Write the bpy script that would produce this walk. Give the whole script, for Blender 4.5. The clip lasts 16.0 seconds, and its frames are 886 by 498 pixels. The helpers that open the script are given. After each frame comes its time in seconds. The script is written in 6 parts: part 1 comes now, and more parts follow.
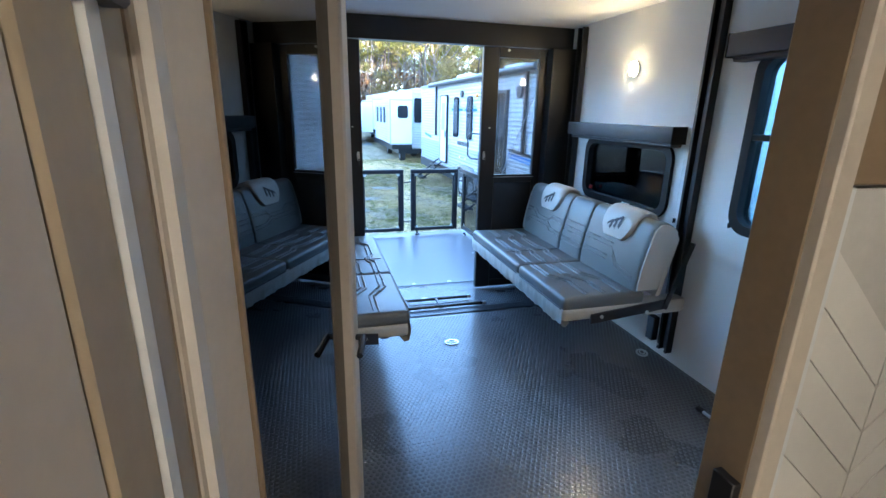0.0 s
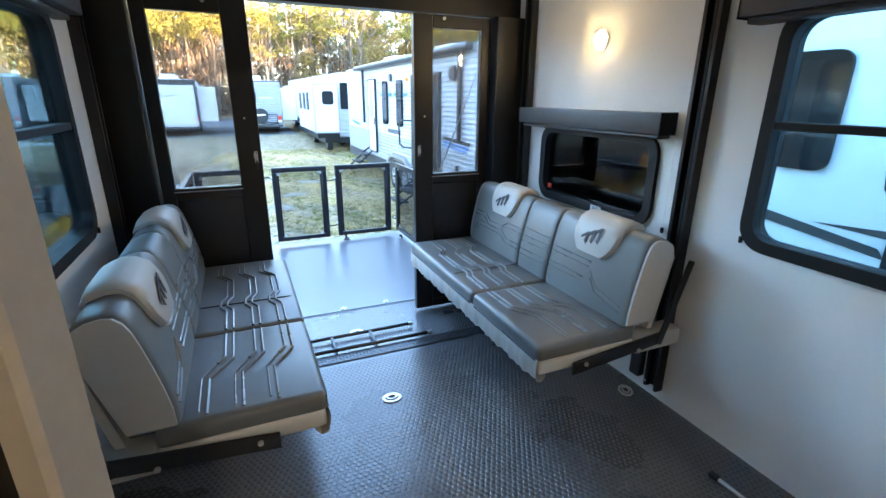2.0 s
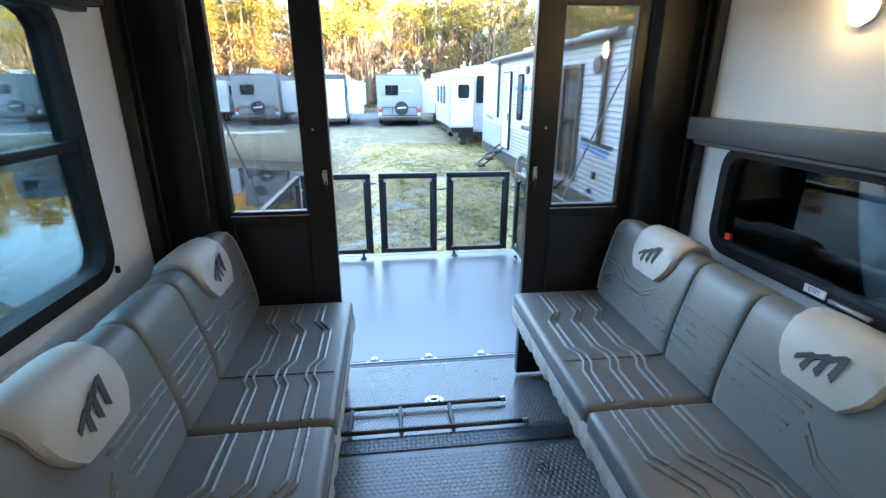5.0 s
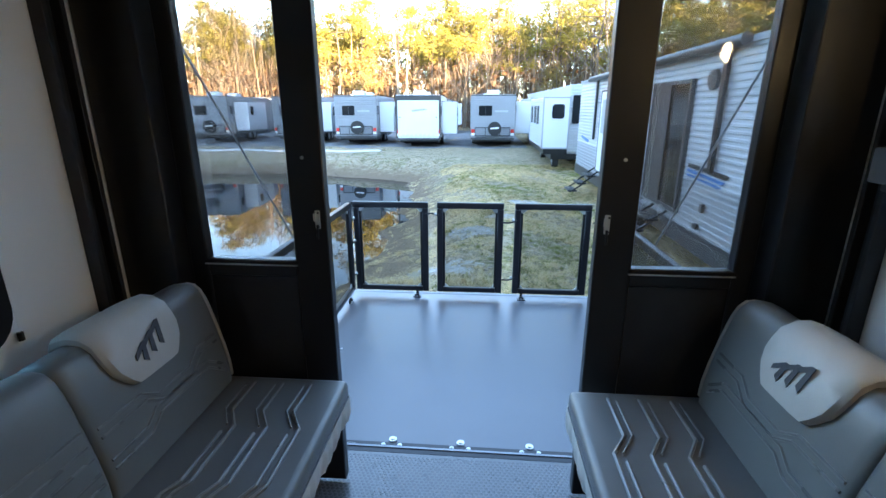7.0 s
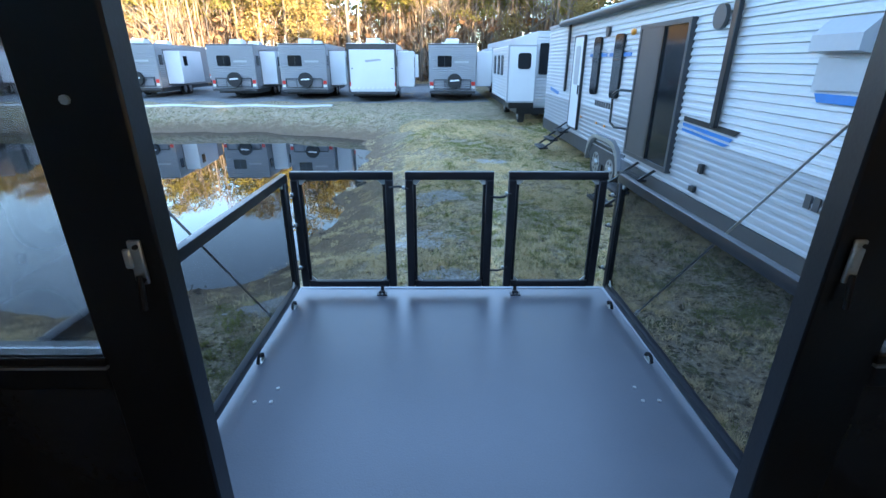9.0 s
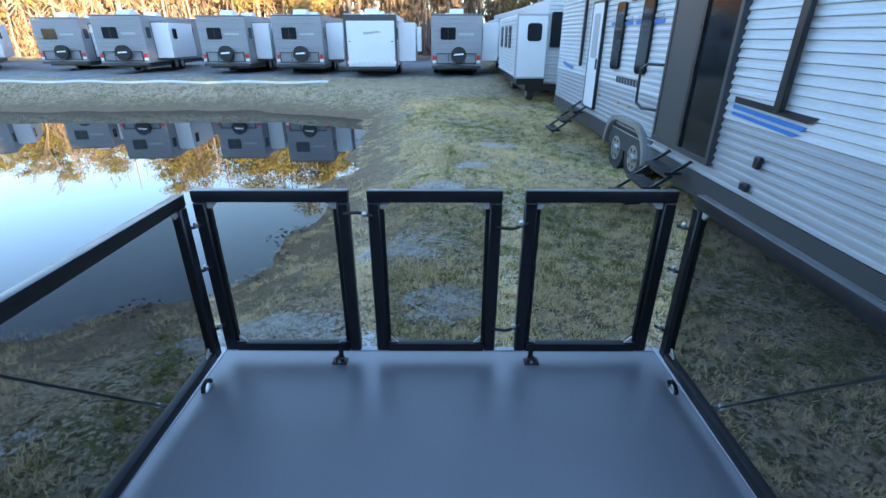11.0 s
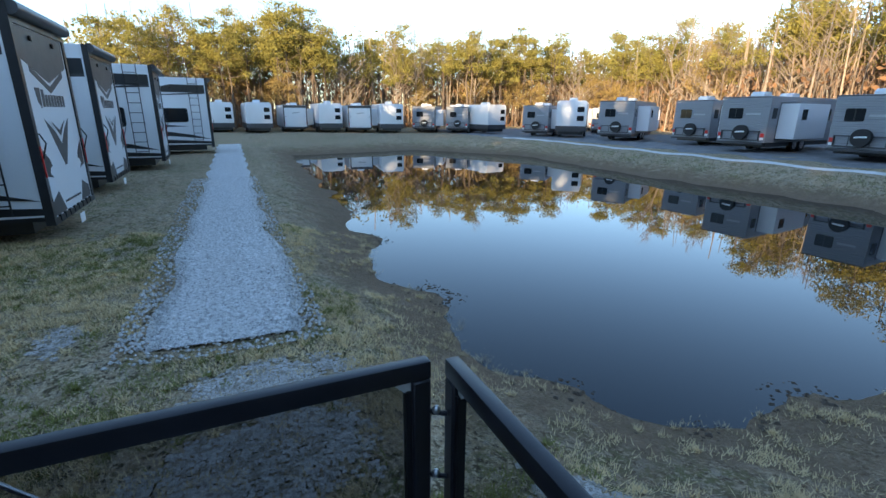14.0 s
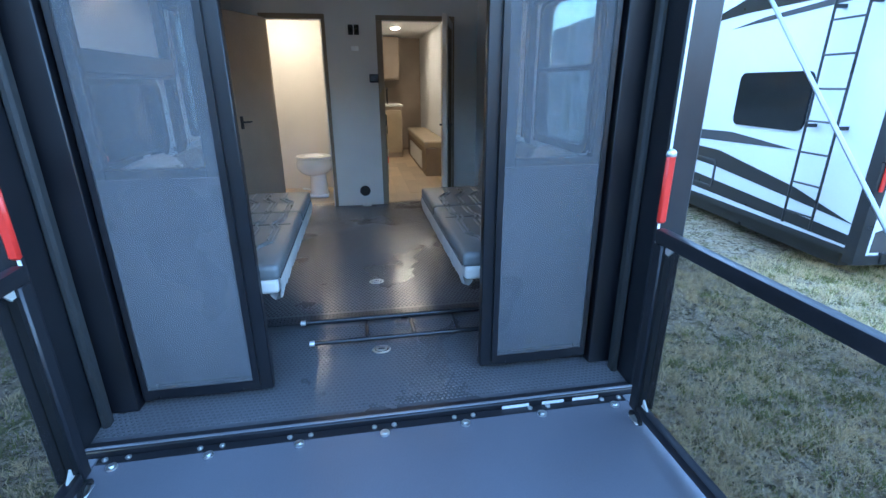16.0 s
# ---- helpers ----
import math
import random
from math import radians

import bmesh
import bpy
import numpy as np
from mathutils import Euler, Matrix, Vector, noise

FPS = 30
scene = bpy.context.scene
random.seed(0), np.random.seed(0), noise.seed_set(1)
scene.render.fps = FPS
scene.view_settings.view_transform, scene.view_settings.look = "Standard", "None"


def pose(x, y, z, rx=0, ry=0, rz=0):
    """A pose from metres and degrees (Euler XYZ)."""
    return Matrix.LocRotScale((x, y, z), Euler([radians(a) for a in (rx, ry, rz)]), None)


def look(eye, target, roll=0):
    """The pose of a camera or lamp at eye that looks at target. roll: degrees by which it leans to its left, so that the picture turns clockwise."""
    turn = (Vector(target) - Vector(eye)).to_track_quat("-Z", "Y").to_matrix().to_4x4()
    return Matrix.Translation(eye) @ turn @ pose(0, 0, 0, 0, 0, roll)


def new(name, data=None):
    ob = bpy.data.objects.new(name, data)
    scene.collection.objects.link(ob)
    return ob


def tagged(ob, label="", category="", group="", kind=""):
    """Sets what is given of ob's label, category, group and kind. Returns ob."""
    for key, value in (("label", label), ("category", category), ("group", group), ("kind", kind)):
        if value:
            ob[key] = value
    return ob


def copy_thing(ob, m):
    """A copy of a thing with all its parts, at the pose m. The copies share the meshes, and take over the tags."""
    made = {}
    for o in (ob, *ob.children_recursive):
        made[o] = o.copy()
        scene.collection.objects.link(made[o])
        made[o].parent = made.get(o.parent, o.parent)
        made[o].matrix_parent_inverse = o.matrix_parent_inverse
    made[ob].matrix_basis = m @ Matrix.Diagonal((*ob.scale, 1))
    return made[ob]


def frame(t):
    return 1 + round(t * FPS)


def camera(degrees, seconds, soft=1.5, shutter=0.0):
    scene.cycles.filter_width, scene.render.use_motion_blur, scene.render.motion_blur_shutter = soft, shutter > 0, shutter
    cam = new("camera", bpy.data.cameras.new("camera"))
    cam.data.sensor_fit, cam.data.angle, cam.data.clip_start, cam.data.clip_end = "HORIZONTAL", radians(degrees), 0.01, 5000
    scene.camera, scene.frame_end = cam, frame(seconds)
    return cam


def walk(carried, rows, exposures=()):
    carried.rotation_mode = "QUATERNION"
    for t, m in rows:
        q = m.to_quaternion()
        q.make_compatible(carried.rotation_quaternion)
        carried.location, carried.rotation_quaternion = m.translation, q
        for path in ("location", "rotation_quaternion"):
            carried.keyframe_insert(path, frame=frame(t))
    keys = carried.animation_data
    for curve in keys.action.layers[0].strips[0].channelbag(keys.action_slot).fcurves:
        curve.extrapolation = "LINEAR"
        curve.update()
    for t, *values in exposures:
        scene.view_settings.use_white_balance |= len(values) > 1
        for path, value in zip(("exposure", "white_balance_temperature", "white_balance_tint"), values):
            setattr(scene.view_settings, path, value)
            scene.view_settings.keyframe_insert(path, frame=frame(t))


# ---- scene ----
# World: y runs along the trailer towards its rear patio, x to the right, garage floor at z = 0.
cam = camera(87.2, 16.0)
PATH = [
    (0, (-0.799, 1.436, 1.425), (-0.293, 3.285, 0.854), 1.1),
    (0.5, (-0.774, 1.602, 1.432), (-0.124, 3.404, 0.857), 0.9),
    (1, (-0.672, 1.798, 1.442), (0.08, 3.555, 0.853), 0.5),
    (1.5, (-0.606, 1.96, 1.421), (0.19, 3.691, 0.811), 0.4),
    (2, (-0.573, 2.116, 1.422), (0.18, 3.861, 0.798), 0.4),
    (2.5, (-0.509, 2.264, 1.422), (0.128, 4.049, 0.785), 0.2),
    (3, (-0.41, 2.39, 1.416), (0.104, 4.208, 0.761), -0.0),
    (3.5, (-0.352, 2.477, 1.424), (0.071, 4.314, 0.756), -0.2),
    (4, (-0.322, 2.606, 1.459), (0.049, 4.451, 0.782), -0.1),
    (6.5, (0.03, 3.219, 1.482), (-0.056, 5.127, 0.887), -0.0),
    (7, (0.077, 3.437, 1.459), (-0.085, 5.344, 0.879), -0.1),
    (7.5, (0.012, 3.645, 1.46), (-0.158, 5.552, 0.883), -0.0),
    (8, (-0.058, 3.873, 1.461), (-0.185, 5.781, 0.875), 0.0),
    (8.5, (-0.062, 4.154, 1.411), (-0.132, 6.046, 0.766), -0.1),
    (9, (-0.08, 4.391, 1.344), (-0.067, 6.245, 0.594), 0.1),
    (11.3, (0.053, 5.614, 1.279), (0.044, 7.429, 0.438), -0.0),
    (11.5, (0.077, 5.728, 1.279), (0.068, 7.542, 0.436), 0.1),
    (12, (0.166, 6.028, 1.297), (-0.032, 7.862, 0.524), -0.1),
    (12.5, (0.192, 6.28, 1.314), (-0.316, 8.087, 0.623), 0.1),
    (13, (0.137, 6.503, 1.349), (-0.793, 8.159, 0.721), -0.0),
    (13.5, (0.071, 6.694, 1.333), (-1.297, 8.031, 0.751), 0.2),
    (14, (-0.055, 6.819, 1.306), (-1.803, 7.611, 0.74), 0.5),
    (14.5, (-0.175, 6.812, 1.284), (-2.094, 6.767, 0.724), 0.7),
    (15, (-0.182, 6.782, 1.264), (-1.827, 5.815, 0.666), 1.3),
    (15.5, (-0.047, 6.822, 1.183), (-0.977, 5.167, 0.555), 0.6),
    (16, (0.029, 6.84, 1.217), (-0.296, 4.983, 0.55), -0.2),
]
EXPOSURES = [(0.0, 4.75, 5500, 8), (1.5, 4.85, 6300, 8), (4.0, 4.8, 7000, 8), (7.0, 3.95, 6700, 8), (8.0, 3.5, 6500, 8), (9.0, 3.3, 6300, 8), (11.5, 2.95, 6500, 8), (12.5, 2.65, 6500, 8), (13.5, 2.05, 6400, 8), (14.5, 1.8, 6400, 8), (15.0, 2.0, 6200, 8), (15.5, 2.6, 5300, 8), (16.0, 4.2, 5650, 8)]
walk(cam, [(t, look(eye, target, roll)) for t, eye, target, roll in PATH], EXPOSURES)

# ---------------------------------------------------------------- light
SUN_EL, SUN_AZ = radians(11.0), radians(-52.0)   # azimuth of the sun from +x, counter-clockwise
world = bpy.data.worlds.new("world")
scene.world = world
world.use_nodes = True
wn = world.node_tree
sky = wn.nodes.new("ShaderNodeTexSky")
sky.sky_type = "NISHITA"
sky.sun_disc = False
sky.sun_elevation = SUN_EL
sky.sun_rotation = radians(90) - SUN_AZ
sky.air_density, sky.dust_density, sky.ozone_density = 0.8, 0.15, 1.6
wn.links.new(sky.outputs[0], wn.nodes["Background"].inputs[0])
wn.nodes["Background"].inputs[1].default_value = 0.15
sun = new("sun", bpy.data.lights.new("sun", "SUN"))
sun.data.energy, sun.data.angle, sun.data.color = 5.0, radians(0.5), (1.0, 0.74, 0.45)
sun_dir = Vector((math.cos(SUN_EL) * math.cos(SUN_AZ), math.cos(SUN_EL) * math.sin(SUN_AZ), math.sin(SUN_EL)))
sun.matrix_world = look(sun_dir * 60, (0, 0, 0))


# ---------------------------------------------------------------- materials
def mat(name, col, rough=0.6, metal=0.0, var=0.12, scale=6.0, fine=60.0, bump=0.15, col2=None, spec=0.5, emit=None, emit_s=0.0, piece=0.0):
    """A surface with two scales of variation in colour and roughness, and a fine relief."""
    m = bpy.data.materials.new(name)
    m.use_nodes = True
    t = m.node_tree
    b = t.nodes["Principled BSDF"]
    tc = t.nodes.new("ShaderNodeTexCoord")
    n1, n2 = t.nodes.new("ShaderNodeTexNoise"), t.nodes.new("ShaderNodeTexNoise")
    n1.inputs["Scale"].default_value, n1.inputs["Detail"].default_value = scale, 5
    n2.inputs["Scale"].default_value, n2.inputs["Detail"].default_value = fine, 3
    for n in (n1, n2):
        t.links.new(tc.outputs["Object"], n.inputs["Vector"])
    mix = t.nodes.new("ShaderNodeMix")
    mix.data_type = "RGBA"
    c2 = col2 or tuple(min(1, c * (1 + 2 * var)) for c in col)
    c1 = tuple(c * (1 - var) for c in col) if col2 is None else col
    mix.inputs["A"].default_value, mix.inputs["B"].default_value = (*c1, 1), (*c2, 1)
    ad = t.nodes.new("ShaderNodeMath")
    ad.operation = "MULTIPLY_ADD"
    ad.inputs[1].default_value, ad.inputs[2].default_value = 0.45, 0.0
    t.links.new(n2.outputs["Fac"], ad.inputs[0])
    ad2 = t.nodes.new("ShaderNodeMath")
    ad2.operation = "MULTIPLY_ADD"
    ad2.inputs[1].default_value = 1.1
    ad2.use_clamp = True
    sub = t.nodes.new("ShaderNodeMath")
    sub.operation = "SUBTRACT"
    sub.inputs[1].default_value = 0.28
    t.links.new(n1.outputs["Fac"], ad2.inputs[0])
    t.links.new(ad.outputs[0], sub.inputs[0])
    t.links.new(sub.outputs[0], ad2.inputs[2])
    t.links.new(ad2.outputs[0], mix.inputs["Factor"])
    out = mix.outputs["Result"]
    if piece:
        oi = t.nodes.new("ShaderNodeObjectInfo")
        hs = t.nodes.new("ShaderNodeHueSaturation")
        mr = t.nodes.new("ShaderNodeMapRange")
        mr.inputs["To Min"].default_value, mr.inputs["To Max"].default_value = 1 - piece, 1 + piece
        t.links.new(oi.outputs["Random"], mr.inputs["Value"])
        t.links.new(mr.outputs["Result"], hs.inputs["Value"])
        t.links.new(out, hs.inputs["Color"])
        out = hs.outputs["Color"]
    t.links.new(out, b.inputs["Base Color"])
    rr = t.nodes.new("ShaderNodeMapRange")
    rr.inputs["To Min"].default_value, rr.inputs["To Max"].default_value = max(0.02, rough - 0.08), min(1, rough + 0.1)
    t.links.new(n1.outputs["Fac"], rr.inputs["Value"])
    t.links.new(rr.outputs["Result"], b.inputs["Roughness"])
    b.inputs["Metallic"].default_value = metal
    b.inputs["Specular IOR Level"].default_value = spec
    if bump:
        bp = t.nodes.new("ShaderNodeBump")
        bp.inputs["Strength"].default_value, bp.inputs["Distance"].default_value = bump, 0.004
        t.links.new(n2.outputs["Fac"], bp.inputs["Height"])
        t.links.new(bp.outputs["Normal"], b.inputs["Normal"])
    if emit:
        b.inputs["Emission Color"].default_value = (*emit, 1)
        b.inputs["Emission Strength"].default_value = emit_s
    return m


def glass(name, tint, clear, rough=0.0, shine=1.0):
    """A thin pane: part clear, part mirror, tinted."""
    m = bpy.data.materials.new(name)
    m.use_nodes = True
    t = m.node_tree
    t.nodes.remove(t.nodes["Principled BSDF"])
    tr, gl, fr, mx = (t.nodes.new("ShaderNode" + k) for k in ("BsdfTransparent", "BsdfGlossy", "Fresnel", "MixShader"))
    tr.inputs["Color"].default_value = (*[c * clear for c in tint], 1)
    gl.inputs["Roughness"].default_value = rough
    fr.inputs["IOR"].default_value = 1.5
    ml = t.nodes.new("ShaderNodeMath")
    ml.operation = "MULTIPLY"
    ml.use_clamp = True
    ml.inputs[1].default_value = shine
    t.links.new(fr.outputs[0], ml.inputs[0])
    t.links.new(ml.outputs[0], mx.inputs[0])
    t.links.new(tr.outputs[0], mx.inputs[1])
    t.links.new(gl.outputs[0], mx.inputs[2])
    t.links.new(mx.outputs[0], t.nodes["Material Output"].inputs["Surface"])
    return m


def sheer(name, tint, thread, cover):
    """A fine dark weave: mostly see-through, its threads catching a little light."""
    m = bpy.data.materials.new(name)
    m.use_nodes = True
    t = m.node_tree
    t.nodes.remove(t.nodes["Principled BSDF"])
    tr, df, mx, nz = (t.nodes.new("ShaderNode" + k) for k in ("BsdfTransparent", "BsdfDiffuse", "MixShader", "TexNoise"))
    tr.inputs["Color"].default_value, df.inputs["Color"].default_value = (*tint, 1), (*thread, 1)
    nz.inputs["Scale"].default_value = 3.0
    r = t.nodes.new("ShaderNodeMapRange")
    r.inputs["To Min"].default_value, r.inputs["To Max"].default_value = cover * 0.6, cover * 1.4
    t.links.new(nz.outputs["Fac"], r.inputs["Value"])
    t.links.new(r.outputs["Result"], mx.inputs[0])
    t.links.new(tr.outputs[0], mx.inputs[1])
    t.links.new(df.outputs[0], mx.inputs[2])
    t.links.new(mx.outputs[0], t.nodes["Material Output"].inputs["Surface"])
    return m


M = {}
M["white_panel"] = mat("white_panel", (0.84, 0.84, 0.83), 0.5, var=0.05, scale=2.5, fine=300, bump=0.05)
M["ceiling"] = mat("ceiling", (0.82, 0.82, 0.82), 0.6, var=0.04, scale=2, fine=200, bump=0.05)
M["black_frame"] = mat("black_frame", (0.006, 0.006, 0.008), 0.36, var=0.25, scale=5, fine=150, bump=0.06)
M["black_metal"] = mat("black_metal", (0.016, 0.016, 0.019), 0.32, metal=0.2, var=0.3, scale=9, fine=200, bump=0.05)
M["black_plastic"] = mat("black_plastic", (0.012, 0.012, 0.013), 0.5, var=0.2, spec=0.25)
M["door_skin"] = mat("door_skin", (0.02, 0.022, 0.028), 0.22, var=0.2, scale=3, fine=90, bump=0.03)
M["floor_black"] = mat("floor_black", (0.06, 0.06, 0.064), 0.28, spec=0.8, var=0.14, scale=2.2, fine=70, bump=0.1)
M["floor_nub"] = mat("floor_nub", (0.1, 0.1, 0.106), 0.17, spec=1.0, var=0.3, scale=2.2, fine=90, bump=0.05)
M["ramp_top"] = mat("ramp_top", (0.115, 0.118, 0.135), 0.33, spec=0.85, var=0.14, scale=1.6, fine=140, bump=0.22)
M["aluminium"] = mat("aluminium", (0.55, 0.56, 0.58), 0.32, metal=0.9, var=0.1, scale=12, fine=250, bump=0.05)
M["zinc"] = mat("zinc", (0.62, 0.62, 0.6), 0.3, metal=0.9, var=0.15, scale=20, fine=250)
M["diamond"] = mat("diamond", (0.05, 0.052, 0.056), 0.3, metal=0.5, var=0.3)
M["vinyl_grey"] = mat("vinyl_grey", (0.118, 0.122, 0.122), 0.38, var=0.1, scale=5, fine=420, bump=0.12)
M["vinyl_back"] = mat("vinyl_back", (0.14, 0.148, 0.146), 0.38, var=0.08, scale=5, fine=420, bump=0.12)
M["vinyl_light"] = mat("vinyl_light", (0.45, 0.43, 0.395), 0.42, var=0.08, scale=6, fine=420, bump=0.12)
# quilting ridges: same vinyl made paler, the light they catch put into the colour
M["vinyl_ridge_lit"] = mat("vinyl_ridge_lit", (0.16, 0.165, 0.165), 0.28, var=0.1)
M["emblem"] = mat("emblem", (0.045, 0.047, 0.055), 0.6)
M["valance"] = mat("valance", (0.055, 0.055, 0.06), 0.42, var=0.15, scale=8, fine=400, bump=0.2)
M["window_glass"] = glass("window_glass", (0.72, 0.86, 0.88), 0.88, 0.0, 0.8)
M["dark_glass"] = glass("dark_glass", (0.42, 0.52, 0.57), 0.8)
M["door_glass"] = glass("door_glass", (0.24, 0.36, 0.36), 0.34)
M["clear_glass"] = glass("clear_glass", (1, 1, 1), 0.96, 0.0, 0.45)
M["mesh_screen"] = sheer("mesh_screen", (0.7, 0.7, 0.7), (0.05, 0.05, 0.055), 0.22)
M["door_screen"] = sheer("door_screen", (0.88, 0.88, 0.88), (0.27, 0.265, 0.27), 0.24)
M["bar_gloss"] = mat("bar_gloss", (0.035, 0.035, 0.038), 0.17, metal=0.5, var=0.2, scale=9, bump=0.02)
M["clear_vinyl"] = sheer("clear_vinyl", (0.84, 0.84, 0.82), (0.1, 0.1, 0.1), 0.12)
M["lamp_glow"] = mat("lamp_glow", (0.9, 0.8, 0.6), 0.5, emit=(1.0, 0.72, 0.36), emit_s=13.0, bump=0)
M["lamp_rim"] = mat("lamp_rim", (0.75, 0.74, 0.7), 0.4)
M["wood_tan"] = mat("wood_tan", (0.33, 0.265, 0.18), 0.5, var=0.16, scale=4, fine=50, bump=0.1)
M["wood_brown"] = mat("wood_brown", (0.22, 0.16, 0.1), 0.5, var=0.2, scale=5, fine=60, bump=0.1)
M["wood_grey"] = mat("wood_grey", (0.3, 0.235, 0.18), 0.5, var=0.14, scale=3, fine=60, bump=0.08)
M["wood_pale"] = mat("wood_pale", (0.5, 0.44, 0.37), 0.5, var=0.12, scale=3, fine=60, bump=0.08)
M["wall_beige"] = mat("wall_beige", (0.62, 0.58, 0.53), 0.55, var=0.05, scale=3, fine=250, bump=0.05)
M["vinyl_plank"] = mat("vinyl_plank", (0.42, 0.32, 0.21), 0.45, var=0.2, scale=3, fine=40, bump=0.06)
M["tile_white"] = mat("tile_white", (0.62, 0.6, 0.57), 0.3, var=0.06, piece=0.05, bump=0.04)
M["grout"] = mat("grout", (0.5, 0.485, 0.46), 0.8)
M["porcelain"] = mat("porcelain", (0.78, 0.78, 0.76), 0.12, var=0.03, bump=0)
M["red_plastic"] = mat("red_plastic", (0.62, 0.03, 0.02), 0.35, var=0.15)
M["screen_black"] = mat("screen_black", (0.01, 0.01, 0.012), 0.12, bump=0)
M["label_white"] = mat("label_white", (0.78, 0.78, 0.76), 0.5, var=0.06, bump=0)
M["lamp_room"] = mat("lamp_room", (0.9, 0.8, 0.6), 0.5, emit=(1.0, 0.83, 0.6), emit_s=17.0, bump=0)
M["strip_grey"] = mat("strip_grey", (0.62, 0.63, 0.64), 0.5)
M["vinyl_plank_piece"] = mat("vinyl_plank_piece", (0.42, 0.32, 0.21), 0.45, var=0.2, scale=3, fine=40, bump=0.06, piece=0.2)
M["rubber"] = mat("rubber", (0.02, 0.02, 0.02), 0.75, var=0.3, scale=15, fine=120, bump=0.2)


M["door_mirror"] = glass("door_mirror", (0.2, 0.3, 0.3), 0.12, 0.0, 0.6)
for nd in M["door_mirror"].node_tree.nodes:
    if nd.type == "MATH":
        nd.inputs[1].default_value = 1.0
M["aluminium_dull"] = mat("aluminium_dull", (0.3, 0.31, 0.33), 0.5, metal=0.6, var=0.12, scale=8, fine=120)
M["gusset"] = mat("gusset", (0.5, 0.5, 0.46), 0.4, var=0.15)
M["door_outer"] = mat("door_outer", (0.04, 0.046, 0.06), 0.28, var=0.08, scale=2, fine=60, bump=0.02)


def two_stage(name, cols, rough, scales, bump=0.6, dist=0.03):
    """Ground: a blend of several colours by three noises."""
    m = bpy.data.materials.new(name)
    m.use_nodes = True
    t = m.node_tree
    b = t.nodes["Principled BSDF"]
    b.inputs["Roughness"].default_value = rough
    b.inputs["Specular IOR Level"].default_value = 0.2
    g = t.nodes.new("ShaderNodeNewGeometry")
    out = None
    for i, (c, s) in enumerate(zip(cols, scales)):
        if out is None:
            rgb = t.nodes.new("ShaderNodeRGB")
            rgb.outputs[0].default_value = (*c, 1)
            out = rgb.outputs[0]
            continue
        n = t.nodes.new("ShaderNodeTexNoise")
        n.inputs["Scale"].default_value, n.inputs["Detail"].default_value, n.inputs["Roughness"].default_value = s, 8, 0.7
        t.links.new(g.outputs["Position"], n.inputs["Vector"])
        r = t.nodes.new("ShaderNodeMapRange")
        r.inputs["From Min"].default_value, r.inputs["From Max"].default_value = 0.5, 0.58
        t.links.new(n.outputs["Fac"], r.inputs["Value"])
        x = t.nodes.new("ShaderNodeMix")
        x.data_type = "RGBA"
        t.links.new(r.outputs["Result"], x.inputs["Factor"])
        t.links.new(out, x.inputs["A"])
        x.inputs["B"].default_value = (*c, 1)
        out = x.outputs["Result"]
    t.links.new(out, b.inputs["Base Color"])
    n = t.nodes.new("ShaderNodeTexNoise")
    n.inputs["Scale"].default_value, n.inputs["Detail"].default_value = 30, 6
    t.links.new(g.outputs["Position"], n.inputs["Vector"])
    bp = t.nodes.new("ShaderNodeBump")
    bp.inputs["Strength"].default_value, bp.inputs["Distance"].default_value = bump, dist
    t.links.new(n.outputs["Fac"], bp.inputs["Height"])
    t.links.new(bp.outputs["Normal"], b.inputs["Normal"])
    return m


M["ground"] = two_stage("ground", [(0.36, 0.27, 0.165), (0.16, 0.165, 0.06), (0.44, 0.32, 0.2), (0.16, 0.145, 0.065), (0.5, 0.42, 0.32), (0.1, 0.075, 0.042), (0.55, 0.44, 0.29)], 0.95, [1, 0.7, 1.7, 3.6, 6.5, 13, 24], 1.0, 0.06)
gt = M["ground"].node_tree
gb = gt.nodes["Principled BSDF"]
gg, gs, gm, gr, gn = (gt.nodes.new("ShaderNode" + k) for k in ("NewGeometry", "SeparateXYZ", "Mix", "MapRange", "TexNoise"))
gm.data_type = "RGBA"
gn.inputs["Scale"].default_value = 2.5
ga = gt.nodes.new("ShaderNodeMath")
ga.operation = "MULTIPLY_ADD"
ga.inputs[1].default_value = 0.5
gt.links.new(gg.outputs["Position"], gs.inputs[0])
gt.links.new(gg.outputs["Position"], gn.inputs["Vector"])
gt.links.new(gn.outputs["Fac"], ga.inputs[0])
gt.links.new(gs.outputs["Z"], ga.inputs[2])
gr.inputs["From Min"].default_value, gr.inputs["From Max"].default_value = -1.05, -0.68
gr.inputs["To Min"].default_value, gr.inputs["To Max"].default_value = 0.85, 0.0
gt.links.new(ga.outputs[0], gr.inputs["Value"])
gt.links.new(gr.outputs["Result"], gm.inputs["Factor"])
gt.links.new(gb.inputs["Base Color"].links[0].from_socket, gm.inputs["A"])
gm.inputs["B"].default_value = (0.2, 0.135, 0.085, 1)
gt.links.new(gm.outputs["Result"], gb.inputs["Base Color"])
M["gravel"] = two_stage("gravel", [(0.66, 0.65, 0.62), (0.8, 0.79, 0.77), (0.4, 0.39, 0.37)], 0.9, [1, 14, 22], 1.0, 0.05)
M["concrete"] = two_stage("concrete", [(0.6, 0.585, 0.55), (0.68, 0.66, 0.62)], 0.9, [1, 3])
M["sand"] = two_stage("sand", [(0.5, 0.47, 0.43), (0.6, 0.57, 0.53), (0.3, 0.26, 0.2), (0.38, 0.35, 0.3)], 0.95, [1, 5, 11, 24], 1.0, 0.05)
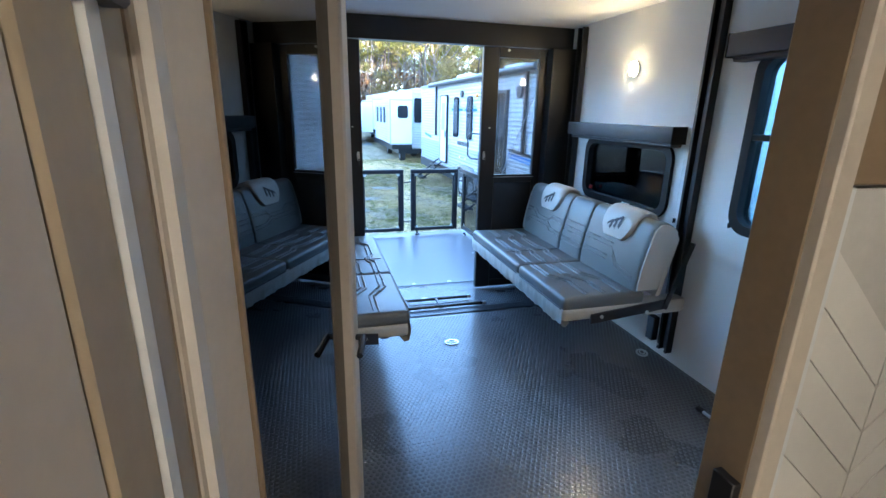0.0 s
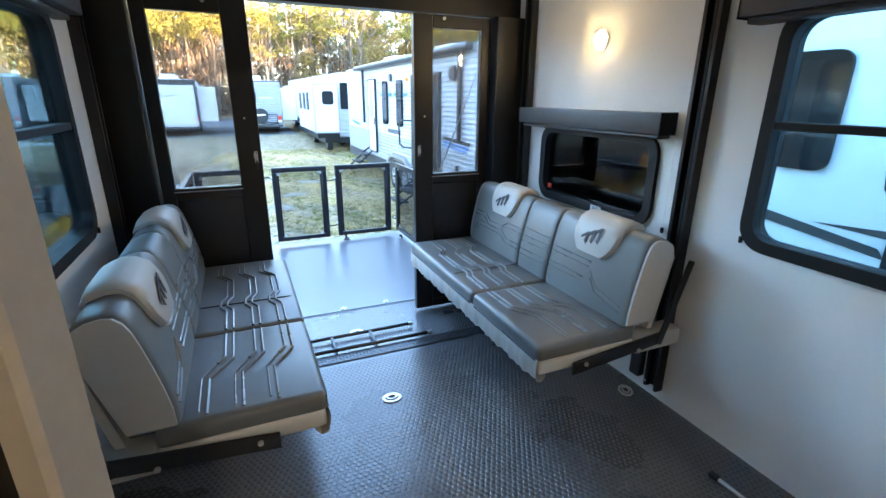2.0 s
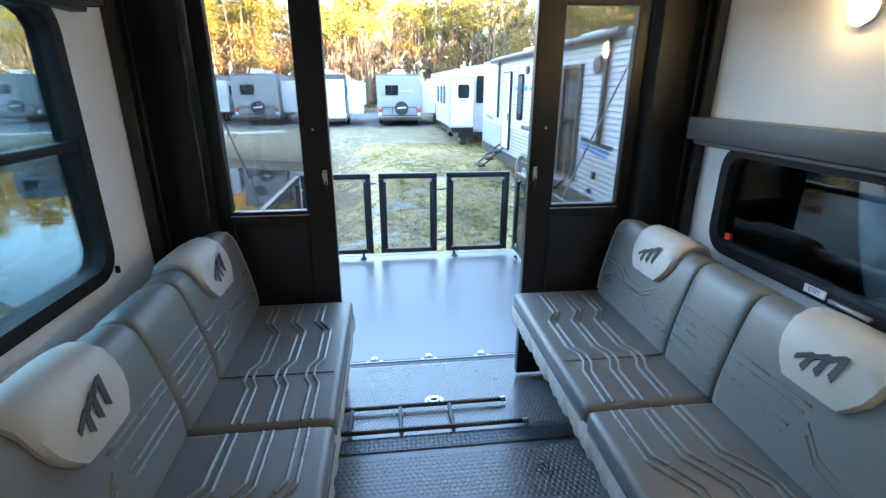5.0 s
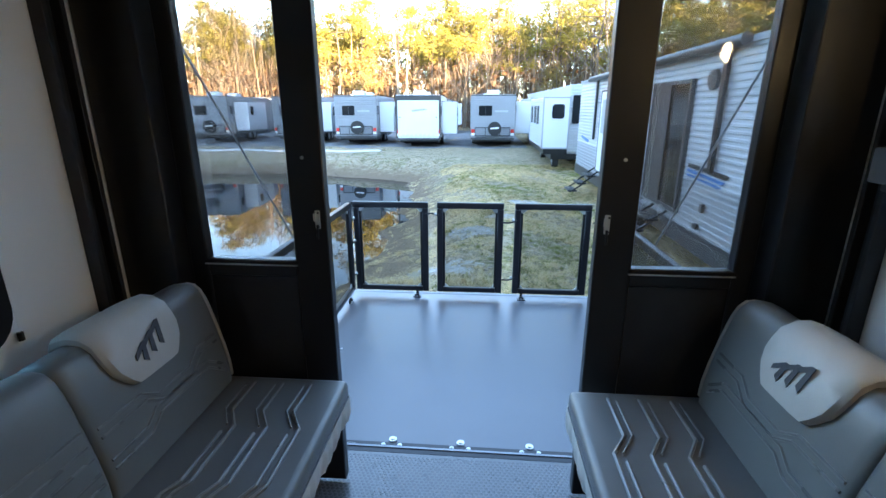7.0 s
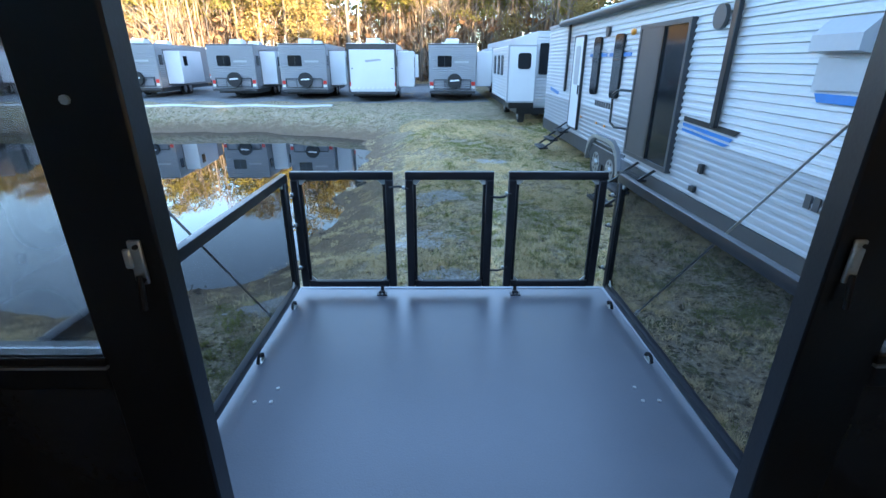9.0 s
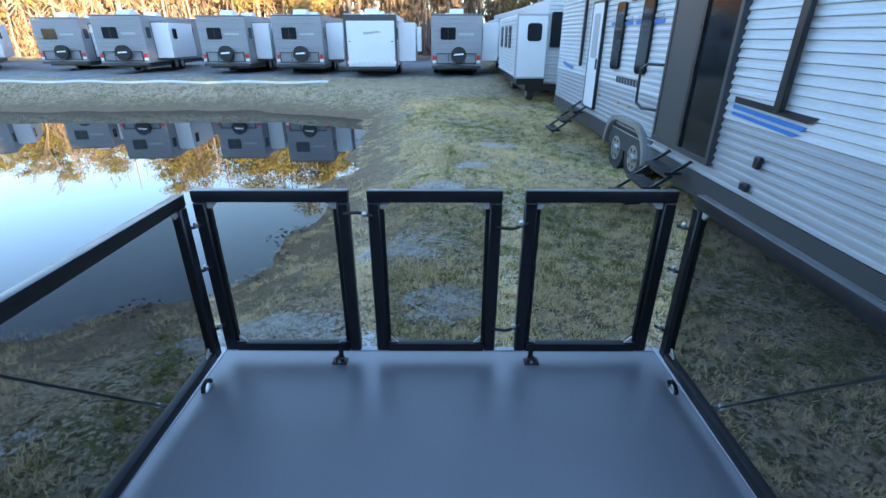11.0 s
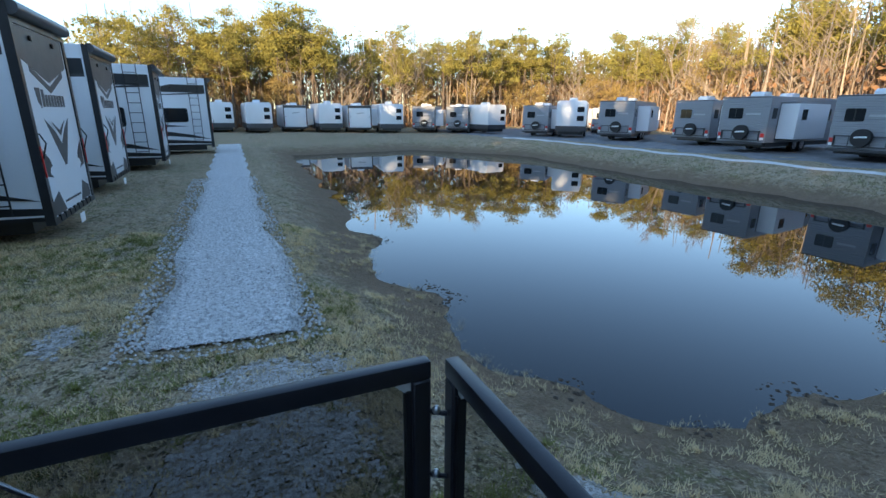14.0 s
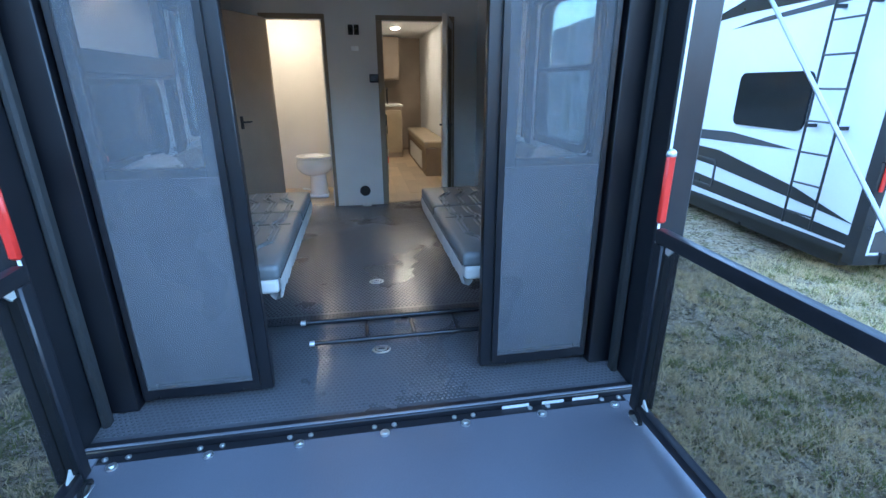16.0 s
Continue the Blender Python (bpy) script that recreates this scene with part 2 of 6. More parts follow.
M["asphalt"] = two_stage("asphalt", [(0.2, 0.2, 0.2), (0.27, 0.265, 0.26)], 0.9, [1, 2])


# ---------------------------------------------------------------- mesh tools
class B:
    """A small mesh builder in local metres."""

    def __init__(self):
        self.bm = bmesh.new()

    def box(self, x0, y0, z0, x1, y1, z1, bev=0.0, m=None, seg=1):
        r = bmesh.ops.create_cube(self.bm, size=1.0)
        vs = r["verts"]
        c = Vector(((x0 + x1) / 2, (y0 + y1) / 2, (z0 + z1) / 2))
        for v in vs:
            v.co = Vector((v.co.x * (x1 - x0), v.co.y * (y1 - y0), v.co.z * (z1 - z0))) + c
        if bev:
            es = list({e for v in vs for e in v.link_edges})
            r = bmesh.ops.bevel(self.bm, geom=es, offset=bev, segments=seg, affect="EDGES", profile=0.6)
            vs = list({v for f in r["faces"] for v in f.verts} | {v for v in vs if v.is_valid})
        if m is not None:
            bmesh.ops.transform(self.bm, matrix=m, verts=vs)
        return self

    def cyl(self, p, q, r, seg=12, r2=None, caps=True):
        p, q = Vector(p), Vector(q)
        d = q - p
        k = bmesh.ops.create_cone(self.bm, cap_ends=caps, segments=seg, radius1=r, radius2=r if r2 is None else r2, depth=d.length)
        bmesh.ops.transform(self.bm, matrix=Matrix.Translation((p + q) / 2) @ d.to_track_quat("Z", "Y").to_matrix().to_4x4(), verts=k["verts"])
        return self

    def ball(self, c, rx, ry, rz, seg=12, ring=8):
        k = bmesh.ops.create_uvsphere(self.bm, u_segments=seg, v_segments=ring, radius=1)
        bmesh.ops.transform(self.bm, matrix=Matrix.LocRotScale(c, None, (rx, ry, rz)), verts=k["verts"])
        return self

    def tube(self, pts, r, seg=8):
        for a, b in zip(pts[:-1], pts[1:]):
            self.cyl(a, b, r, seg)
        for a in pts[1:-1]:
            self.ball(a, r, r, r, seg, 6)
        return self

    def prism(self, pts, axis, a, b, bev=0.0):
        """A closed outline, extruded along an axis from a to b."""
        def at(u, v, w):
            return {"x": (w, u, v), "y": (u, w, v), "z": (u, v, w)}[axis]
        lo = [self.bm.verts.new(at(u, v, a)) for u, v in pts]
        hi = [self.bm.verts.new(at(u, v, b)) for u, v in pts]
        n = len(pts)
        fs = [self.bm.faces.new(lo), self.bm.faces.new(hi[::-1])]
        for i in range(n):
            fs.append(self.bm.faces.new((lo[i], hi[i], hi[(i + 1) % n], lo[(i + 1) % n])))
        bmesh.ops.recalc_face_normals(self.bm, faces=fs)
        if bev:
            bmesh.ops.bevel(self.bm, geom=list({e for f in fs for e in f.edges}), offset=bev, segments=2, affect="EDGES", profile=0.6)
        return self

    def ring(self, outer, inner, axis, a, b):
        """A frame between two outlines with as many points, extruded along an axis."""
        def at(u, v, w):
            return {"x": (w, u, v), "y": (u, w, v), "z": (u, v, w)}[axis]
        n = len(outer)
        v = [[self.bm.verts.new(at(*p, w)) for p in loop] for loop in (outer, inner) for w in (a, b)]
        fs = []
        for i in range(n):
            j = (i + 1) % n
            for p, q in ((0, 1), (1, 3), (3, 2), (2, 0)):
                fs.append(self.bm.faces.new((v[p][i], v[p][j], v[q][j], v[q][i])))
        bmesh.ops.recalc_face_normals(self.bm, faces=fs)
        return self


def rounded(u0, v0, u1, v1, r, n=5):
    """A rectangle's outline with round corners."""
    pts = []
    for cu, cv, a0 in ((u1 - r, v1 - r, 0), (u0 + r, v1 - r, 90), (u0 + r, v0 + r, 180), (u1 - r, v0 + r, 270)):
        for i in range(n + 1):
            a = radians(a0 + 90 * i / n)
            pts.append((cu + r * math.cos(a), cv + r * math.sin(a)))
    return pts


def mesh_of(name, b, material, smooth=False):
    me = bpy.data.meshes.new(name)
    b.bm.to_mesh(me)
    b.bm.free()
    me.materials.append(M[material])
    if smooth:
        me.polygons.foreach_set("use_smooth", [True] * len(me.polygons))
        me.set_sharp_from_angle(angle=radians(40))
    return me


def part(name, b, material, parent, label="", smooth=True, m=None):
    ob = new(name, mesh_of(name, b, material, smooth))
    ob.parent = parent
    if m is not None:
        ob.matrix_basis = m
    if label:
        ob["label"] = label
    return ob


def thing(name, label, category, m=None, group="", kind=""):
    ob = new(name)
    ob.empty_display_size = 0.1
    ob.matrix_basis = m or Matrix()
    return tagged(ob, label, category, group, kind)


def solid(name, b, material, label, category, kind="structure", smooth=True, m=None):
    ob = new(name, mesh_of(name, b, material, smooth))
    if m is not None:
        ob.matrix_basis = m
    return tagged(ob, label, category, "", kind)


def text(body, size, material, name, parent, m, depth=0.001, label="", sx=1.0):
    """Lettering as a mesh, standing in its local xy plane, centred."""
    cu = bpy.data.curves.new(name, "FONT")
    cu.body, cu.size, cu.extrude, cu.align_x, cu.align_y = body, size, depth, "CENTER", "CENTER"
    tmp = bpy.data.objects.new(name, cu)
    me = bpy.data.meshes.new_from_object(tmp)
    bpy.data.objects.remove(tmp)
    me.materials.clear()
    me.materials.append(M[material])
    ob = new(name, me)
    ob.parent = parent
    ob.matrix_basis = m @ Matrix.Diagonal((sx, 1, 1, 1))
    if label:
        ob["label"] = label
    return ob

# ---------------------------------------------------------------- the trailer's shell
HX, Y0, YD, CEIL = 1.19, 1.9, 5.0, 2.05        # half width inside, partition, patio doors, ceiling


def wall_along_y(name, x0, x1, y0, y1, z0, z1, holes, material, label):
    """A wall with rectangular openings that go through it."""
    b = B()
    y = y0
    for h0, hz0, h1, hz1 in holes:
        b.box(x0, y, z0, x1, h0, z1)
        b.box(x0, h0, z0, x1, h1, hz0)
        b.box(x0, h0, hz1, x1, h1, z1)
        y = h1
    b.box(x0, y, z0, x1, y1, z1)
    return solid(name, b, material, label, "wall", smooth=False)


def wall_along_x(name, y0, y1, x0, x1, z0, z1, holes, material, label):
    b = B()
    x = x0
    for h0, h1, hz1 in holes:
        b.box(x, y0, z0, h0, y1, z1)
        b.box(h0, y0, hz1, h1, y1, z1)
        x = h1
    b.box(x, y0, z0, x1, y1, z1)
    return solid(name, b, material, label, "wall", smooth=False)


WIN_BIG, WIN_BED, WIN_LEFT = (2.1, 0.9, 3.23, 1.69), (3.73, 0.85, 4.58, 1.235), (3.7, 0.88, 4.45, 1.7)
wall_along_y("wall_east", HX, HX + 0.05, -2.6, 5.03, -0.12, 2.15, [WIN_BIG, WIN_BED], "white_panel", "white laminated trailer side wall with two windows")
wall_along_y("wall_west", -HX - 0.05, -HX, -2.6, 5.03, -0.12, 2.15, [WIN_LEFT], "white_panel", "white laminated trailer side wall with a window")
wall_along_x("wall_partition", Y0 - 0.05, Y0, -HX, HX, 0.0, CEIL, [(-0.91, -0.235, 1.79), (0.33, 0.83, 1.79)], "wall_beige", "pale partition wall with two door openings")
solid("ceiling", B().box(-HX, Y0, CEIL, HX, 5.03, CEIL + 0.05), "ceiling", "smooth white garage ceiling", "ceiling")
solid("roof", B().box(-HX - 0.06, -2.6, 2.15, HX + 0.06, 5.24, 2.2), "white_panel", "white trailer roof skin", "roof")

b = B()
b.box(-HX, Y0 - 0.05, -0.1, HX, 4.46, 0.0)
floor = solid("floor", b, "floor_black", "black rubber coin-pattern garage floor", "floor")
b = B()
b.prism([(4.46, 0.0), (5.24, -0.075), (5.24, -0.16), (4.46, -0.1)], "x", -HX, HX)
solid("floor_apron", b, "floor_black", "black textured sloping floor strip at the patio doors", "floor")
# raised coins of the rubber floor, one joined sheet
def coin_sheet(name, x0, x1, y0, y1, zf, step, r, h):
    vs, fs = [], []
    k = 0
    ny = int((y1 - y0) / (step * 0.866))
    nx = int((x1 - x0) / step)
    for j in range(ny):
        for i in range(nx):
            cx, cy = x0 + (i + 0.5 + 0.5 * (j % 2)) * step, y0 + (j + 0.5) * step * 0.866
            if cx > x1 - r:
                continue
            z = zf(cy)
            for rr, zz in ((r, z + 0.0002), (r * 0.72, z + h)):
                for a in range(6):
                    t = a * math.pi / 3
                    vs.append((cx + rr * math.cos(t), cy + rr * math.sin(t), zz))
            fs.append(tuple(range(k + 6, k + 12)))
            fs += [(k + a, k + (a + 1) % 6, k + 6 + (a + 1) % 6, k + 6 + a) for a in range(6)]
            k += 12
    me = bpy.data.meshes.new(name)
    me.from_pydata(vs, [], fs)
    me.materials.append(M["floor_nub"])
    return me


ob = new("floor_coins", coin_sheet("floor_coins", -1.18, 1.18, 1.76, 4.4, lambda y: 0.0, 0.024, 0.0095, 0.0016))
ob.parent = floor
tagged(ob, "black raised round coins of the rubber floor", kind="stuff")
ob = new("apron_coins", coin_sheet("apron_coins", -1.18, 1.18, 4.56, 5.2, lambda y: -(y - 4.46) * 0.0962, 0.02, 0.008, 0.0014))
ob.parent = floor
tagged(ob, "black raised coins of the sloping floor strip", kind="stuff")

# diamond plate strip across the floor
plate = solid("trim_threshold", B().box(-HX, 4.43, 0.001, HX, 4.52, 0.006, 0.002), "diamond", "dark diamond plate strip across the floor", "floor trim")
vs, fs = [], []
for i in range(118):
    for j in range(4):
        x, y, k = -1.17 + i * 0.02, 4.441 + j * 0.022, len(vs)
        c, s, z = math.cos(math.pi / 4), math.sin(math.pi / 4) * (1 if (i + j) % 2 else -1), 0.0062
        for u, v, w in ((-8, -2.2, 0), (8, -2.2, 0), (8, 2.2, 0), (-8, 2.2, 0), (-5, 0, 2.5), (5, 0, 2.5)):
            vs.append((x + (u * c - v * s) / 1000, y + (u * s + v * c) / 1000, z + w / 1000))
        fs += [(k, k + 1, k + 5, k + 4), (k + 2, k + 3, k + 4, k + 5), (k + 1, k + 2, k + 5), (k + 3, k, k + 4)]
me = bpy.data.meshes.new("diamond_studs")
me.from_pydata(vs, [], fs)
me.materials.append(M["diamond"])
new("diamond_studs", me).parent = plate

# rear opening: header, pillars and outer frame
solid("trim_rear_header", B().box(-HX, 4.97, 1.895, HX, 5.06, CEIL - 0.002), "black_frame", "black header above the patio doors", "door header")
for s, n in ((-1, "west"), (1, "east")):
    x0, x1 = sorted((s * 0.99, s * (HX - 0.002)))
    solid("trim_pillar_" + n, B().box(x0, 4.9, -0.05, x1, 5.06, 1.893, 0.004), "black_frame", "black pillar beside the patio doors", "pillar")
    x0, x1 = sorted((s * 1.11, s * 1.245))
    post = solid("trim_corner_post_" + n, B().box(x0, 5.063, -0.22, x1, 5.245, 2.14, 0.012), "black_metal", "dark grey rear corner post of the trailer", "corner post")
    x0, x1 = sorted((s * 1.075, s * 1.108))
    part("seal", B().box(x0, 5.08, -0.1, x1, 5.13, 2.1, 0.01), "rubber", post, "black rubber seal")
    x0, x1 = sorted((s * 1.112, s * 1.122))
    part("white_strip", B().box(x0, 5.246, 0.32, x1, 5.25, 2.1), "label_white", post, "white seal strip")
    part("marker_light", B().box(x0 - 0.014, 5.247, 0.7, x1 + 0.014, 5.268, 0.965, 0.008), "red_plastic", post, "long red marker light")
    part("light_cap", B().ball((s * 1.117, 5.257, 0.968), 0.022, 0.012, 0.02), "aluminium", post, "bright metal cap")
solid("trim_rear_lintel", B().box(-1.11, 5.063, 1.93, 1.11, 5.245, 2.14, 0.01), "black_metal", "dark lintel of the rear opening", "lintel")
sill = solid("trim_hinge_sill", B().box(-1.13, 5.2, -0.16, 1.13, 5.255, -0.07, 0.004), "black_metal", "black hinge sill at the ramp", "sill")
part("edge_strip", B().box(-1.13, 5.232, -0.07, 1.13, 5.245, -0.066, 0.001), "aluminium_dull", sill, "bright worn metal edge")

# tapered tie-downs, recessed rings in the floor
def tie_down(x, y, z, rz=0.0):
    t = thing("tie_down", "zinc floor tie-down ring in a round recessed cup", "tie-down", pose(x, y, z, 0, 0, rz), "floor tie-downs")
    b = B()
    pts = [(0.047 * math.cos(a), 0.036 * math.sin(a)) for a in (i * math.pi / 12 for i in range(24))]
    inn = [(0.034 * math.cos(a), 0.025 * math.sin(a)) for a in (i * math.pi / 12 for i in range(24))]
    part("flange", b.ring(pts, inn, "z", 0.0, 0.005), "zinc", t)
    part("cup", B().prism(inn, "z", 0.0003, 0.0022), "black_metal", t, "dark cup")
    orb, hole = ([(k * 0.024 * math.cos(a), k * 0.016 * math.sin(a)) for a in (i * math.pi / 12 for i in range(24))] for k in (1.18, 0.84))
    part("ring", B().ring(orb, hole, "z", 0.0045, 0.0105), "zinc", t)
    for sx in (-0.041, 0.041):
        part("screw", B().cyl((sx, 0, 0.004), (sx, 0, 0.0065), 0.005, 8), "zinc", t)
    return t


tie_down(-0.025, 4.01, 0.002)
tie_down(1.09, 3.61, 0.002, 60)
tie_down(-0.017, 4.795, -0.031)
tie_down(-0.011, 1.94, 0.002)
tie_down(-1.09, 3.61, 0.002, -60)

# ladder-like folding leg bars lying across the doorway
leg = thing("folded_leg_frame", "black steel folding leg frame lying flat on the floor", "leg frame", pose(0.0, 4.67, -0.015))
for y, x1 in ((-0.13, 0.37), (0.06, 0.31)):
    part("long_bar", B().cyl((-0.62, y, 0.022 - y * 0.1), (x1, y, 0.022 - y * 0.1), 0.011, 14), "bar_gloss", leg)
    part("end_cap", B().cyl((x1, y, 0.022 - y * 0.1), (x1 + 0.025, y, 0.022 - y * 0.1), 0.014, 14), "zinc", leg, "bright metal end cap")
for x in (-0.42, -0.19, 0.05):
    part("cross_bar", B().box(x - 0.009, -0.12, 0.012, x + 0.009, 0.05, 0.026, 0.003), "black_metal", leg)


# ---------------------------------------------------------------- patio doors
def patio_door(s):
    d = thing("patio_door", "black framed glazed patio door, folded open to the side", "door", pose(0, YD, -0.03), "patio doors")
    def X(a, c):
        return sorted((s * a, s * c))
    gx0, gx1, o0, o1 = 0.588, 0.92, 0.462, 0.985
    for a, c in ((o0, gx0), (gx1, o1)):
        x0, x1 = X(a, c)
        part("stile", B().box(x0, -0.02, 0.0, x1, 0.025, 1.92, 0.004), "black_frame", d)
    x0, x1 = X(gx0, gx1)
    for z0, z1 in ((0.0, 0.06), (0.9, 0.963), (1.848, 1.92)):
        part("rail", B().box(x0, -0.019, z0, x1, 0.024, z1, 0.003), "black_frame", d)
    part("lower_panel", B().box(x0, -0.008, 0.06, x1, 0.012, 0.9), "door_skin", d, "dark satin lower panel")
    g = part("pane", B().box(x0, 0.0, 0.963, x1, 0.005, 1.848), "clear_glass", d, "clear tinted door glass")
    g.visible_shadow = False
    x0, x1 = X(gx0 - 0.008, gx1 + 0.008)
    part("glazing_bead", B().box(x0, -0.026, 0.948, x1, -0.019, 0.962, 0.002), "black_plastic", d)
    part("bead_line", B().box(x0, -0.0275, 0.943, x1, -0.0195, 0.9475), "aluminium", d, "bright metal line under the glass")
    x0, x1 = X(o0 + 0.012, o0 + 0.05)
    xl = s * (o0 + 0.03)
    k = part("latch", B().box(xl - 0.009, -0.027, 1.085, xl + 0.009, -0.02, 1.15, 0.002), "zinc", d, "chrome latch")
    part("lever", B().cyl((xl, -0.036, 1.05), (xl, -0.029, 1.1), 0.0045, 8), "black_metal", k)
    part("keeper", B().box(xl - 0.013, -0.034, 1.112, xl - 0.003, -0.027, 1.14, 0.002), "zinc", k)
    for z in (1.093, 1.142):
        part("latch_screw", B().cyl((xl + 0.004, -0.031, z), (xl + 0.004, -0.027, z), 0.0035, 8), "black_metal", k)
    part("screw", B().cyl((s * 0.53, -0.024, 1.33), (s * 0.53, -0.019, 1.33), 0.006, 8), "zinc", d)
    # outside face: a smooth grey-blue skin
    x0, x1 = X(gx0 - 0.05, gx1 + 0.03)
    part("outer_skin", B().box(x0, 0.026, 0.08, x1, 0.032, 0.93), "door_outer", d, "satin grey-blue outer panel")
    part("screen_sheet", B().box(x0, 0.038, 0.06, x1, 0.0395, 1.88), "door_screen", d, "fine grey insect screen", smooth=False)
    x2, x3 = X(gx0 - 0.075, gx1 + 0.05)
    part("screen_frame", B().ring([(x2, 0.03), (x3, 0.03), (x3, 1.905), (x2, 1.905)], [(x0, 0.06), (x1, 0.06), (x1, 1.88), (x0, 1.88)], "y", 0.0255, 0.044), "black_frame", d, "black screen frame")
    part("top_roller", B().cyl((s * 0.66, -0.03, 1.90), (s * 0.66, -0.018, 1.90), 0.01, 8), "zinc", d)
    return d


patio_door(-1)
patio_door(1)


# ---------------------------------------------------------------- windows, valances and rails
def trailer_window(n, sx, hole, split, material, label, bar=True):
    y0, z0, y1, z1 = hole
    w = thing("window_%d" % n, label, "window", pose(sx * HX, 0, 0), kind="structure")
    r = 0.07
    a, c = sorted((-sx * 0.022, sx * 0.05))
    part("window_frame", B().ring(rounded(y0 - 0.03, z0 - 0.03, y1 + 0.03, z1 + 0.03, r + 0.03), rounded(y0 + 0.015, z0 + 0.015, y1 - 0.015, z1 - 0.015, r), "x", a, c), "black_plastic", w, "black rounded window frame")
    part("corner_fill", B().ring(rounded(y0, z0, y1, z1, 0.001), rounded(y0 + 0.012, z0 + 0.012, y1 - 0.012, z1 - 0.012, r), "x", *sorted((sx * 0.001, sx * 0.049))), "black_plastic", w)
    g = part("pane", B().box(sx * 0.02 - 0.002, y0, z0, sx * 0.02 + 0.002, y1, z1), material, w, "tinted pane")
    g.visible_shadow = False
    if split:
        part("mullion", B().box(*sorted((-sx * 0.018, sx * 0.03))[:1], y0 + 0.01, split - 0.014, sorted((-sx * 0.018, sx * 0.03))[1], y1 - 0.01, split + 0.014, 0.004), "black_plastic", w)
    return w


wb = trailer_window(1, 1, WIN_BIG, 1.33, "window_glass", "large black-framed trailer window with a sliding lower pane")
w2 = trailer_window(2, 1, WIN_BED, 0, "dark_glass", "wide black-framed tinted emergency exit window")
part("exit_label", B().box(-0.026, 4.02, 0.835, -0.0225, 4.1, 0.862), "label_white", w2, "small white exit label")
text("EXIT", 0.022, "emblem", "exit_letters", w2, pose(-0.0265, 4.06, 0.8485, 90, 0, -90), 0.0003)
part("red_tab", B().box(-0.03, 4.47, 0.89, -0.018, 4.5, 0.915, 0.002), "red_plastic", w2, "red release tab")
part("release_bar", B().box(-0.04, 3.86, 0.838, -0.024, 4.0, 0.85, 0.003), "aluminium", w2, "silver release bar")
w3 = trailer_window(3, -1, WIN_LEFT, 1.3, "window_glass", "black-framed trailer window overlooking the pond")


def valance(sx, y0, y1, z0, z1):
    v = thing("window_valance", "charcoal vinyl window valance box above a trailer window", "valance", pose(sx * HX, 0, 0), "window valances")
    a, c = sorted((-sx * 0.1, -sx * 0.001))
    part("box", B().box(a, y0, z0, c, y1, z1, 0.006, seg=2), "valance", v)
    for y in (y0 - 0.004, y1 - 0.002):
        part("end_cap", B().box(a - 0.002, y, z0 - 0.004, c, y + 0.006, z1 + 0.003, 0.002), "black_plastic", v)
    part("blind_roll", B().box(a * 0.8, y0 + 0.02, z0 - 0.022, c * 0.6 - 0.001, y1 - 0.02, z0, 0.006), "valance", v, "rolled grey blind")
    return v


valance(1, 3.64, 4.76, 1.27, 1.36)
valance(1, 2.0, 3.37, 1.69, 1.79)
valance(-1, 3.6, 4.6, 1.72, 1.82)


def cord(sx, y, z0, z1):
    c = thing("blind_cord", "thin blind cord with a small black weight by a window", "blind cord", pose(sx * (HX - 0.012), y, z0), "blind cords")
    part("string", B().cyl((0, 0, 0), (0, 0, z1 - z0), 0.0012, 5), "label_white", c)
    part("weight", B().cyl((0, 0, -0.012), (0, 0, 0.012), 0.008, 10), "black_plastic", c)


cord(1, 3.25, 0.9, 1.69)
cord(1, 3.62, 0.84, 1.27)
cord(-1, 4.49, 0.86, 1.72)
cord(-1, 3.68, 0.86, 1.72)


def lift_rail(sx, y):
    r = thing("bed_lift_rail", "black vertical bed lift rail on the side wall", "lift rail", pose(sx * (HX - 0.001), y, 0.06), "bed lift rails")
    a, c = sorted((-sx * 0.045, 0))
    part("channel", B().box(a, -0.04, 0.0, c, -0.022, 1.97, 0.002).box(a, 0.022, 0.0, c, 0.04, 1.97, 0.002).box(*((c - 0.008, -0.022) if sx > 0 else (a, -0.022)), 0.0, *((c, 0.022) if sx > 0 else (a + 0.008, 0.022)), 1.97), "black_metal", r)
    part("gear_rack", B().box(-sx * 0.02 - 0.008, -0.006, 0.02, -sx * 0.02 + 0.008, 0.006, 1.96), "black_plastic", r)
    part("foot_bolt", B().cyl((-sx * 0.05, 0.03, 0.03), (-sx * 0.04, 0.03, 0.03), 0.006, 8), "zinc", r)
    part("motor_bracket", B().box(*sorted((-sx * 0.09, -sx * 0.046))[:1], -0.03 + 0.07, 0.05, sorted((-sx * 0.09, -sx * 0.046))[1], 0.1, 0.2, 0.005), "black_metal", r)
    return r


for s in (-1, 1):
    for y in (3.52, 4.8):
        lift_rail(s, y)

sc = thing("wall_light", "round glowing dome wall light on the white wall", "wall light", pose(HX, 4.17, 1.7))
part("rim", B().cyl((-0.012, 0, 0), (-0.001, 0, 0), 0.05, 24), "lamp_rim", sc)
part("dome", B().ball((-0.012, 0, 0), 0.016, 0.042, 0.042, 20, 12), "lamp_glow", sc, "glowing warm diffuser")


